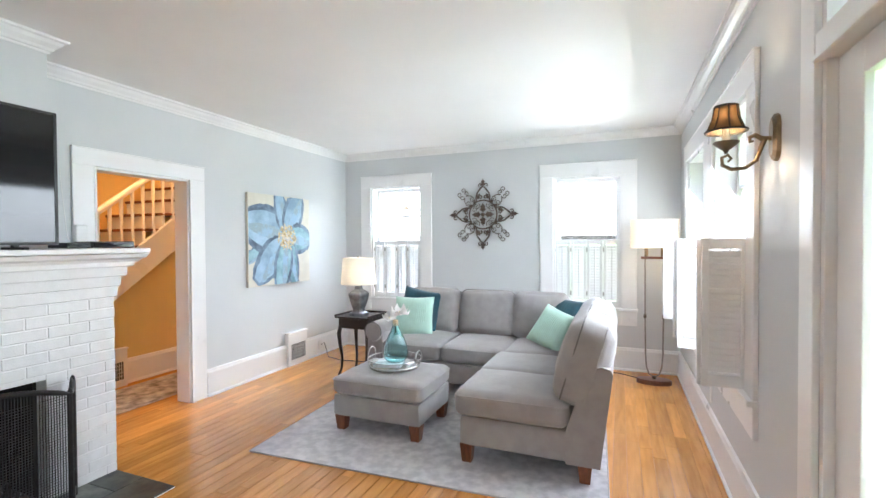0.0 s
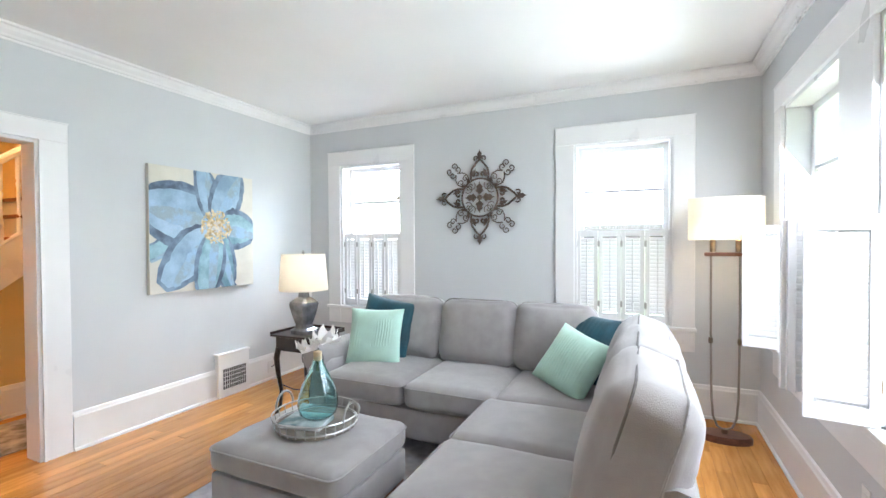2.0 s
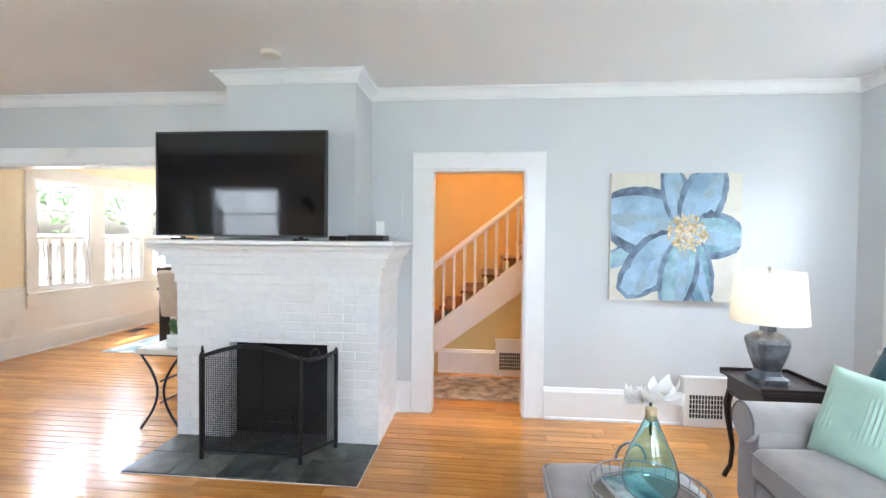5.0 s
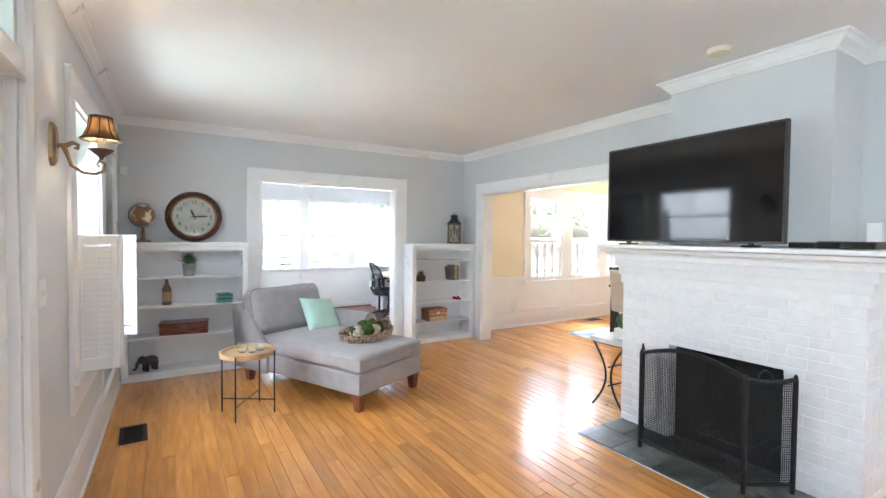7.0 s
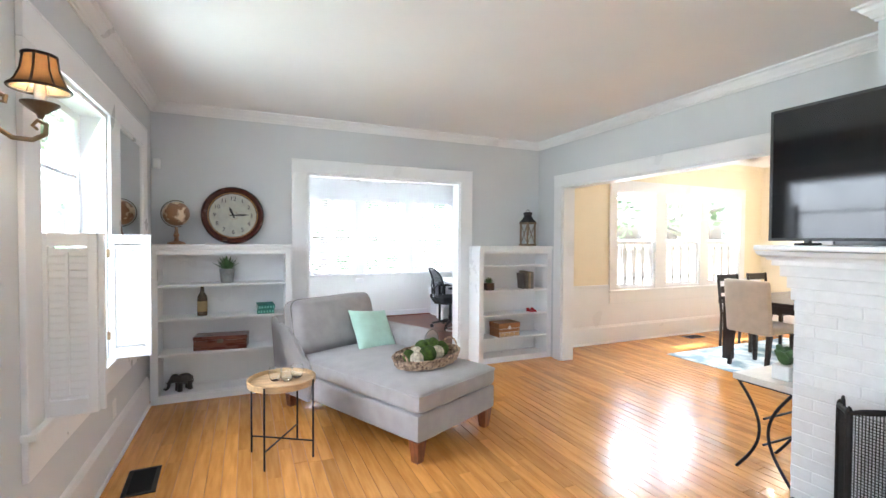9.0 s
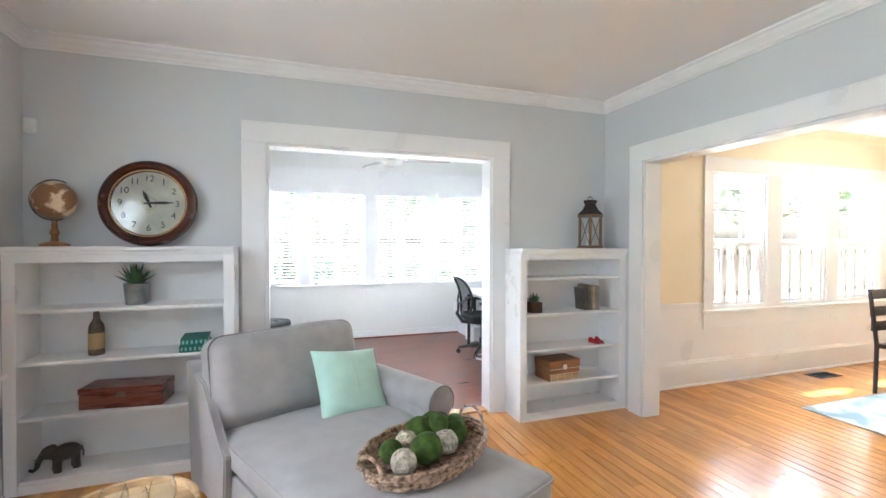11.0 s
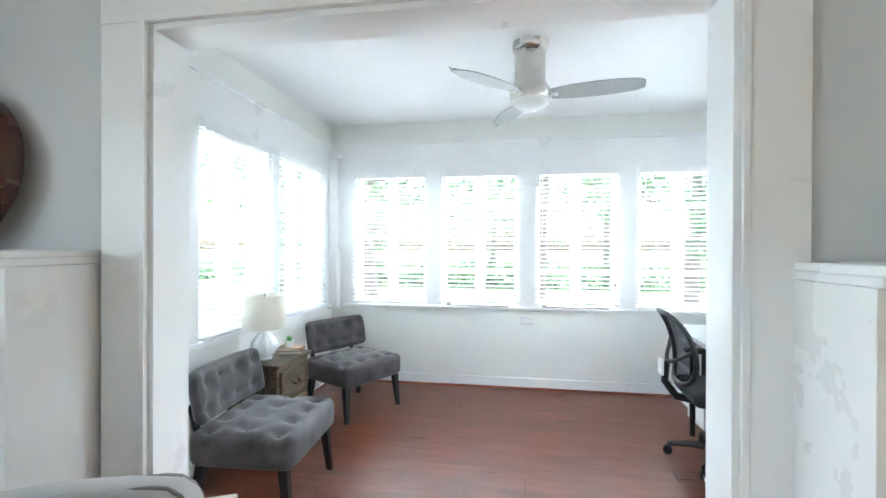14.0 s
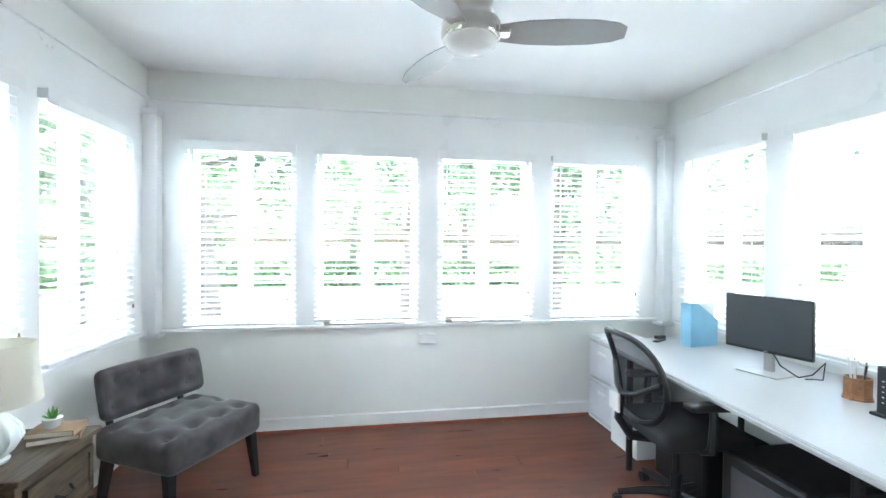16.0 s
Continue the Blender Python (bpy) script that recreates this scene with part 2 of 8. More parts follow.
def wall(name, label, axis, at, thick, a0, a1, z0, z1, holes, mat):
    """A wall along x or y whose room face stands at 'at', with thickness to one side and holes (a0, a1, z0, z1) through it."""
    A = sorted({a0, a1, *[v for h in holes for v in h[:2] if a0 < v < a1]})
    Z = sorted({z0, z1, *[v for h in holes for v in h[2:] if z0 < v < z1]})
    solid = {}
    for i in range(len(A) - 1):
        for k in range(len(Z) - 1):
            ca, cz = (A[i] + A[i + 1]) / 2, (Z[k] + Z[k + 1]) / 2
            solid[i, k] = not any(h[0] < ca < h[1] and h[2] < cz < h[3] for h in holes)
    bm, vs = bmesh.new(), {}

    def V(i, s, k):
        if (i, s, k) not in vs:
            d = at + (thick if s else 0)
            vs[i, s, k] = bm.verts.new((A[i], d, Z[k]) if axis == "x" else (d, A[i], Z[k]))
        return vs[i, s, k]

    for (i, k), ok in solid.items():
        if not ok:
            continue
        for s in (0, 1):
            bm.faces.new([V(i, s, k), V(i + 1, s, k), V(i + 1, s, k + 1), V(i, s, k + 1)])
        for di, dk, e in ((-1, 0, ((i, k), (i, k + 1))), (1, 0, ((i + 1, k), (i + 1, k + 1))), (0, -1, ((i, k), (i + 1, k))), (0, 1, ((i, k + 1), (i + 1, k + 1)))):
            if not solid.get((i + di, k + dk)):
                (p, q) = e
                bm.faces.new([V(p[0], 0, p[1]), V(q[0], 0, q[1]), V(q[0], 1, q[1]), V(p[0], 1, p[1])])
    return structure(name, bm, mat, label, "wall")


def facing(side, at, c):
    """The pose of a thing in a wall: its x runs along the wall, its y goes out of the room."""
    return {"N": pose(c, at, 0), "E": pose(at, c, 0, 0, 0, -90), "S": pose(c, at, 0, 0, 0, 180), "W": pose(at, c, 0, 0, 0, 90)}[side]


# ---- the plan ----
WX, EX, NY, SY, HC = -3.51, 0.715, 5.50, -2.79, 2.665     # living room
SX0, SX1, SYF, HS = -4.05, 0.11, -6.03, 2.69              # sunroom
DX0, DY0, DY1 = -8.1, -2.80, 0.98                          # dining room
HX0, HY0, HY1 = -4.62, 1.15, 5.5                           # stair hall
WZ0, WZ1 = 0.69, 2.195                                     # window openings
DZ0, DZ1 = 0.74, 2.13                                      # dining window openings
EAST = [(0.62, 1.92, 0.0, 2.03), (0.62, 1.92, 2.11, 2.36), (2.765, 3.68, WZ0, WZ1), (4.0, 4.91, WZ0, WZ1), (-1.40, -0.37, WZ0, WZ1)]
NORTH = [(-3.09, -2.335, WZ0, WZ1), (-0.624, 0.13, WZ0, WZ1)]
OPEN_S = (-2.385, -0.645, 0.0, 2.11)
OPEN_W = (-2.31, 0.23, 0.0, 2.075)
DOOR_H = (2.243, 3.02, 0.0, 2.02)
SWIN = [(-0.915, -0.165), (-1.845, -1.085), (-2.795, -2.035), (-3.75, -2.985)]
SWE = [(-3.795, -3.06), (-4.755, -3.985), (-5.715, -4.935)]
SWW = [(-5.76, -5.03), (-4.83, -4.06), (-3.86, -3.10)]
SZ0, SZ1 = 0.83, 2.16
DWIN = [(-5.59, -4.84), (-6.55, -5.82), (-7.51, -6.75)]

wall("wall_north", "pale grey painted living room wall with two windows", "x", NY, 0.2, WX - 0.15, EX + 0.2, 0, HC + 0.1, NORTH, WALL)
wall("wall_east", "pale grey painted living room wall with door and windows", "y", EX, 0.2, SY - 0.15, NY, 0, HC + 0.1, EAST, WALL)
wall("wall_south", "pale grey painted wall with a wide cased opening", "x", SY, -0.075, WX - 0.15, EX, 0, HC + 0.1, [OPEN_S], WALL)
wall("wall_west", "pale grey painted wall beside the fireplace", "y", WX, -0.075, SY, NY, 0, HC + 0.1, [OPEN_W, DOOR_H], WALL)
wall("wall_dining_east", "cream painted dining room wall with wide opening", "y", WX - 0.08, -0.075, DY0, DY1, 0, HC + 0.1, [OPEN_W], CREAM)
wall("wall_dining_south", "cream painted dining room wall with three windows", "x", DY0, -0.2, DX0 - 0.2, WX - 0.16, 0, HC + 0.1, [(a, b, DZ0, DZ1) for a, b in DWIN], CREAM)
wall("wall_dining_west", "cream painted plain dining room wall", "y", DX0, -0.15, DY0, DY1, 0, HC + 0.1, [], CREAM)
wall("wall_dining_north", "cream painted plain dining room wall", "x", DY1, 0.07, DX0 - 0.15, WX - 0.155, 0, HC + 0.1, [], CREAM)
wall("wall_hall_east", "ochre painted stair hall wall with doorway", "y", WX - 0.08, -0.075, HY0, HY1, 0, 3.4, [DOOR_H], OCHRE)
wall("wall_hall_south", "ochre painted plain stair hall wall", "x", HY0, -0.07, HX0 - 1.2, WX - 0.155, 0, 3.4, [], OCHRE)
wall("wall_hall_north", "ochre painted plain stair hall wall", "x", HY1, 0.1, HX0 - 1.2, WX - 0.08, 0, 3.4, [], OCHRE)
wall("wall_hall_west", "ochre painted wall behind the staircase", "y", HX0 - 1.0, -0.1, HY0, HY1, 0, 3.4, [], OCHRE)
wall("wall_sun_north", "off-white sunroom wall with a wide cased opening", "x", SY - 0.08, -0.075, SX0 - 0.15, SX1 + 0.15, 0, HS + 0.1, [OPEN_S], SUNWALL)
wall("wall_sun_south", "off-white sunroom wall below a row of windows", "x", SYF, -0.15, SX0 - 0.15, SX1 + 0.15, 0, HS + 0.1, [(a, b, SZ0, SZ1) for a, b in SWIN], SUNWALL)
wall("wall_sun_east", "off-white sunroom wall below a row of windows", "y", SX1, 0.15, SYF, SY - 0.155, 0, HS + 0.1, [(a, b, SZ0, SZ1) for a, b in SWE], SUNWALL)
wall("wall_sun_west", "off-white sunroom wall below a row of windows", "y", SX0, -0.15, SYF, SY - 0.155, 0, HS + 0.1, [(a, b, SZ0, SZ1) for a, b in SWW], SUNWALL)
structure("chimney_breast", boxes((WX + 0.001, 0.74, 1.36, -3.06, 1.735, HC)), WALL, "pale grey painted chimney breast above the mantel", "wall")

structure("ceiling_living", boxes((WX, SY, HC, EX, NY, HC + 0.1)), CEIL, "smooth white painted living room ceiling", "ceiling")
structure("ceiling_sunroom", boxes((SX0, SYF, HS, SX1, SY - 0.08, HS + 0.1)), CEIL, "smooth white painted sunroom ceiling", "ceiling")
structure("ceiling_dining", boxes((DX0, DY0, HC, WX - 0.08, DY1, HC + 0.1)), CEIL, "smooth white painted dining room ceiling", "ceiling")
structure("ceiling_hall", boxes((HX0 - 1.0, HY0, 3.3, WX - 0.08, HY1, 3.4)), CEIL, "smooth white painted hall ceiling", "ceiling")

# crown mouldings and baseboards
CROWN = [(0, HC), (0.082, HC), (0.08, HC - 0.012), (0.062, HC - 0.018), (0.052, HC - 0.036), (0.03, HC - 0.056), (0.022, HC - 0.07), (0.012, HC - 0.074), (0.01, HC - 0.086), (0, HC - 0.086)]
structure("crown_moulding", sweep([(WX, SY), (EX, SY), (EX, NY), (WX, NY), (WX, 1.735), (-3.06, 1.735), (-3.06, 0.74), (WX, 0.74)], CROWN, True), TRIM, "white stepped crown moulding round the ceiling", "moulding")
structure("crown_moulding_dining", sweep([(WX - 0.08, DY1), (DX0, DY1), (DX0, DY0), (WX - 0.08, DY0)], CROWN, True), CREAM, "cream painted crown moulding in the dining room", "moulding")
BASE = [(0, 0), (0.034, 0), (0.032, 0.016), (0.022, 0.022), (0.022, 0.222), (0.017, 0.232), (0.012, 0.25), (0, 0.255)]
for path in ([(EX, NY), (WX, NY), (WX, 4.575)], [(WX, 4.245), (WX, 3.175)], [(WX, 2.09), (WX, 1.97)], [(EX, -2.51), (EX, 0.495)], [(EX, 2.045), (EX, NY)]):
    structure("baseboard", sweep(path, BASE), TRIM, "tall white painted baseboard along the wall", "baseboard")
SBASE = [(0, 0), (0.026, 0), (0.026, 0.01), (0.016, 0.022), (0.016, 0.10), (0, 0.108)]
structure("baseboard_sunroom", sweep([(-2.58, SY - 0.155), (SX0, SY - 0.155), (SX0, SYF), (SX1, SYF), (SX1, SY - 0.155), (-0.45, SY - 0.155)], SBASE), TRIM, "low white painted baseboard in the sunroom", "baseboard")
SHOE = material("red_brown_shoe_moulding", (0.20, 0.055, 0.02), 0.35, var=0.2, scale=8, fine=50)
structure("shoe_moulding", sweep([(SX0 + 0.026, SYF + 0.3), (SX0 + 0.026, SYF + 0.026), (SX1 - 0.026, SYF + 0.026), (SX1 - 0.026, SY - 0.2)], [(0, 0), (0.016, 0), (0.012, 0.014), (0, 0.02)]), SHOE, "reddish brown shoe moulding along the sunroom baseboard", "moulding")
structure("baseboard_dining", sweep([(DX0, DY1), (DX0, DY0), (WX - 0.155, DY0), (WX - 0.155, -2.46)], BASE), TRIM, "tall white painted baseboard in the dining room", "baseboard")
structure("wainscot", boxes((DX0 + 0.001, DY0, 0.255, WX - 0.16, DY0 + 0.012, 0.78)), TRIM, "white painted wainscot panel below the dining windows", "wainscot")
structure("chair_rail", boxes((DX0, DY0, 0.78, -7.655, DY0 + 0.03, 0.82), (-4.695, DY0, 0.78, WX - 0.16, DY0 + 0.03, 0.82), bev=0.005), TRIM, "white painted chair rail on the dining wall", "moulding")


# ---- floors ----
def plank_rows(x0, x1, y0, y1, w, lo, hi, along):
    """Strips laid side by side, cut into pieces of uneven length."""
    rows, a = [], (x0 if along == "y" else y0)
    top = x1 if along == "y" else y1
    while a < top - 0.01:
        b = min(a + w, top)
        s = (y0 if along == "y" else x0) - random.uniform(0, hi)
        end = y1 if along == "y" else x1
        first = y0 if along == "y" else x0
        while s < end:
            e = s + random.uniform(lo, hi)
            p, q = max(s, first), min(e, end)
            if end - q < 0.25:
                q = e = end
            if q - p > 0.02:
                rows.append((a, p, b, q) if along == "y" else (p, a, q, b))
            s = e
        a = b
    return rows


def strips_joined(name, rows, parent, mat, label):
    bm = bmesh.new()
    for x0, y0, x1, y1 in rows:
        box(bm, x0 + 0.0006, y0 + 0.0006, -0.018, x1 - 0.0006, y1 - 0.0006, 0)
    ob = part(name, bm, mat, parent, label)
    return tagged(ob, kind="stuff")


def strips_apart(rows, parent, mat, cup, name="plank"):
    """Strips as pieces of their own; those of one length share a mesh."""
    made, tilt = {}, random.Random(21)
    for x0, y0, x1, y1 in rows:
        key = (round(x1 - x0, 2), round(y1 - y0, 2))
        if key not in made:
            w, l = key[0] / 2 - 0.0005, key[1] / 2 - 0.0005
            me = bpy.data.meshes.new(name)
            bm = bmesh.new()
            v = [bm.verts.new(p) for p in ((-w, -l, -0.018), (w, -l, -0.018), (w, l, -0.018), (-w, l, -0.018), (-w, -l, -0.0005), (w, -l, -0.0005), (w, l, -0.0005), (-w, l, -0.0005))]
            t = [bm.verts.new(p) for p in ((-w + 0.0006, -l + 0.0006, 0), (w - 0.0006, -l + 0.0006, 0), (w - 0.0006, l - 0.0006, 0), (-w + 0.0006, l - 0.0006, 0))]
            bridge(bm, v[:4], v[4:]), bridge(bm, v[4:], t), bm.faces.new(t), bm.faces.new(v[:4][::-1])
            bmesh.ops.recalc_face_normals(bm, faces=bm.faces[:])
            bm.to_mesh(me), bm.free()
            me.materials.append(mat)
            made[key] = me
        wide = x1 - x0 > y1 - y0
        cant = tilt.gauss(0, cup)
        again(name, made[key], parent, pose((x0 + x1) / 2, (y0 + y1) / 2, 0, cant if wide else 0, 0 if wide else cant, 0))


# ---- cased openings and windows ----
def casing(parent, a0, a1, z0, z1, w, head, y=-0.022, name="casing"):
    """Flat boards round an opening, on the room side: two legs and a slightly thicker head."""
    for p, q in ((a0 - w, a0), (a1, a1 + w)):
        part(name, boxes((p, y, z0, q, 0, z1), bev=0.003), TRIM, parent)
    part("head_casing", boxes((a0 - w, y - 0.002, z1, a1 + w, 0, z1 + head), (a0 - w - 0.005, y - 0.008, z1 + head - 0.009, a1 + w + 0.005, 0, z1 + head), bev=0.003), TRIM, parent)


def lining(parent, a0, a1, z1, depth, t=0.02):
    part("jamb", boxes((a0, -0.004, 0, a0 + t, depth, z1), bev=0.002), TRIM, parent)
    part("jamb", boxes((a1 - t, -0.004, 0, a1, depth, z1), bev=0.002), TRIM, parent)
    part("head_jamb", boxes((a0 + t, -0.004, z1 - t, a1 - t, depth, z1), bev=0.002), TRIM, parent)


def opening(name, side, at, hole, depth, w, head, label, back=True):
    c, h = (hole[0] + hole[1]) / 2, (hole[1] - hole[0]) / 2
    ob = thing(name, facing(side, at, c), label, "doorway", kind="structure")
    lining(ob, -h, h, hole[3], depth)
    casing(ob, -h, h, 0, hole[3], w, head)
    part("inner_bead", boxes((-h - 0.012, -0.028, 0, -h + 0.006, -0.02, hole[3]), (h - 0.006, -0.028, 0, h + 0.012, -0.02, hole[3]), bev=0.002), TRIM, ob)
    if back:
        for p, q in ((-h - w, -h), (h, h + w)):
            part("back_casing", boxes((p, depth - 0.004, 0, q, depth + 0.018, hole[3])), TRIM, ob)
        part("back_head_casing", boxes((-h - w, depth - 0.004, hole[3], h + w, depth + 0.018, hole[3] + head)), TRIM, ob)
    return ob


opening("doorway_sunroom", "S", SY, OPEN_S, 0.155, 0.155, 0.14, "white cased wide opening to the sunroom")
opening("doorway_dining", "W", WX, OPEN_W, 0.155, 0.14, 0.14, "white cased wide opening to the dining room")
opening("doorway_hall", "W", WX, DOOR_H, 0.155, 0.15, 0.13, "white cased doorway to the stair hall")

SASH = material("white_window_sash", (0.80, 0.80, 0.80), 0.35, var=0.02, scale=4, fine=100, bump=0.03)
# sash paint again, with the muntins' shade put into a darker grey
DARKSASH = material("grey_shaded_sash_edge", (0.45, 0.46, 0.47), 0.4, var=0.04, scale=6, fine=90)


def sash(parent, w, z0, z1, y, muntin, name):
    s = 0.042
    part(name, boxes((-w, y, z0, -w + s, y + 0.035, z1), (w - s, y, z0, w, y + 0.035, z1), (-w + s, y, z0, w - s, y + 0.035, z0 + s), (-w + s, y, z1 - s, w - s, y + 0.035, z1), bev=0.002), SASH, parent)
    if muntin:
        m = (z0 + z1) / 2
        part("muntin", boxes((-w + s, y + 0.006, m - 0.01, w - s, y + 0.03, m + 0.01)), DARKSASH, parent)
    p = part("pane", boxes((-w + s - 0.004, y + 0.015, z0 + s - 0.004, w - s + 0.004, y + 0.019, z1 - s + 0.004)), GLASS, parent)
    p.visible_shadow = False


def window(name, side, at, a0, a1, z0, z1, label, depth=0.2, muntin=True):
    """A double-hung sash window in its frame, with a stool."""
    c, h = (a0 + a1) / 2, (a1 - a0) / 2
    ob = thing(name, facing(side, at, c), label, "window", kind="structure")
    part("window_frame", boxes((-h, 0, z0, -h + 0.022, depth, z1), (h - 0.022, 0, z0, h, depth, z1), (-h + 0.022, 0, z1 - 0.022, h - 0.022, depth, z1), (-h + 0.022, 0.05, z0, h - 0.022, depth + 0.03, z0 + 0.02)), TRIM, ob)
    m = (z0 + z1) / 2
    sash(ob, h - 0.023, m - 0.022, z1 - 0.023, depth - 0.075, muntin, "upper_sash")
    sash(ob, h - 0.023, z0 + 0.022, m + 0.022, depth - 0.115, muntin, "lower_sash")
    return ob


def window_casing(name, side, at, spans, z0, z1, w=0.155, mirror=None):
    """The flat board surround of one or more openings side by side, with stool and apron."""
    lo, hi = min(s[0] for s in spans), max(s[1] for s in spans)
    c = (lo + hi) / 2
    ob = thing(name, facing(side, at, c), "flat white board surround of a window", "window trim", kind="structure")
    sg = -1 if side in "ES" else 1
    loc = sorted((sg * (s[0] - c), sg * (s[1] - c)) if sg > 0 else (sg * (s[1] - c), sg * (s[0] - c)) for s in spans)
    h = (hi - lo) / 2
    casing(ob, -h, h, z0 - 0.19, z1, w, 0.155)
    for p, q in zip(loc, loc[1:]):
        part("mullion_casing", boxes((p[1], -0.022, z0, q[0], 0, z1), bev=0.003), TRIM, ob)
    part("apron", boxes((-h, -0.02, z0 - 0.19, h, 0, z0 - 0.03), bev=0.003), TRIM, ob)
    part("window_sill", boxes((-h - w - 0.01, -0.05, z0 - 0.03, h + w + 0.01, 0.05, z0), bev=0.005), TRIM, ob)
    return ob


window("window_1", "N", NY, *NORTH[0][:2], WZ0, WZ1, "white double-hung window looking onto the porch")
window("window_2", "N", NY, *NORTH[1][:2], WZ0, WZ1, "white double-hung window in the north wall")
for nm, s in (("window_3", EAST[2]), ("window_4", EAST[3]), ("window_5", EAST[4])):
    window(nm, "E", EX, s[0], s[1], WZ0, WZ1, "tall white double-hung window in the east wall")
for i, s in enumerate(DWIN):
    window("window_%d" % (6 + i), "S", DY0, *s, DZ0, DZ1, "white double-hung dining room window")
window_casing("window_trim_1", "N", NY, [NORTH[0][:2]], WZ0, WZ1)
window_casing("window_trim_2", "N", NY, [NORTH[1][:2]], WZ0, WZ1)
window_casing("window_trim_3", "E", EX, [EAST[2][:2], EAST[3][:2]], WZ0, WZ1)
MIR = (-2.36, -1.63)
wt = window_casing("window_trim_4", "E", EX, [EAST[4][:2], MIR], WZ0, WZ1)
window_casing("window_trim_5", "S", DY0, DWIN, DZ0, DZ1, w=0.13)
mir = thing("wall_mirror", facing("E", EX, (MIR[0] + MIR[1]) / 2), "tall mirror set into the white window surround", "mirror")
mh = (MIR[1] - MIR[0]) / 2
part("mirror_glass", boxes((-mh + 0.02, -0.008, WZ0 + 0.02, mh - 0.02, -0.002, WZ1 - 0.02)), MIRROR, mir)
part("mirror_frame", boxes((-mh, -0.016, WZ0, -mh + 0.02, 0, WZ1), (mh - 0.02, -0.016, WZ0, mh, 0, WZ1), (-mh + 0.02, -0.016, WZ0, mh - 0.02, 0, WZ0 + 0.02), (-mh + 0.02, -0.016, WZ1 - 0.02, mh - 0.02, 0, WZ1)), TRIM, mir)


# sunroom windows: casements of two leaves with cross bars
def casement(name, side, at, a0, a1, z0, z1):
    c, h = (a0 + a1) / 2, (a1 - a0) / 2
    ob = thing(name, facing(side, at, c), "white two-leaf sunroom window with cross bars", "window", kind="structure")
    part("window_frame", boxes((-h, 0.03, z0, -h + 0.03, 0.15, z1), (h - 0.03, 0.03, z0, h, 0.15, z1), (-h + 0.03, 0.03, z1 - 0.03, h - 0.03, 0.15, z1), (-h + 0.03, 0.03, z0, h - 0.03, 0.15, z0 + 0.03)), SASH, ob)
    part("mullion", boxes((-0.05, 0.06, z0 + 0.03, 0.05, 0.12, z1 - 0.03), bev=0.004), SASH, ob)
    for k in range(1, 4):
        z = z0 + (z1 - z0) * k / 4
        for p, q in ((-h + 0.03, -0.05), (0.05, h - 0.03)):
            part("cross_bar", boxes((p, 0.08, z - 0.011, q, 0.105, z + 0.011)), SASH, ob)
    p = part("pane", boxes((-h + 0.025, 0.09, z0 + 0.025, h - 0.025, 0.094, z1 - 0.025)), GLASS, ob)
    p.visible_shadow = False
    return ob


n = 9
for side, at, spans in (("S", SYF, SWIN), ("E", SX1, SWE), ("W", SX0, SWW)):
    for s in spans:
        casement("window_%d" % n, side, at, *s, SZ0, SZ1)
        n += 1
for side, at, lo, hi, spans in (("S", SYF, SX0, SX1, SWIN), ("E", SX1, SYF, SY - 0.155, SWE), ("W", SX0, SYF, SY - 0.155, SWW)):
    c = (lo + hi) / 2
    ob = thing("window_trim_sunroom", facing(side, at, c), "white boards round the row of sunroom windows", "window trim", kind="structure")
    h = (hi - lo) / 2
    sg = 1 if side == "W" else -1
    part("head_board", boxes((-h, -0.014, SZ1 + 0.008, h, 0, SZ1 + 0.30), (-h, -0.03, SZ1 + 0.30, h, 0, SZ1 + 0.325)), TRIM, ob)
    part("window_sill", boxes((-h, -0.045, SZ0 - 0.045, h, 0.03, SZ0 - 0.018), bev=0.004), TRIM, ob)
    ends = sorted([sg * (v - c) for s in spans for v in s])
    for p, q in zip([-h] + ends[1::2], ends[0::2] + [h]):
        part("mullion_casing", boxes((p, -0.014, SZ0 - 0.018, q, 0, SZ1 + 0.008)), TRIM, ob)


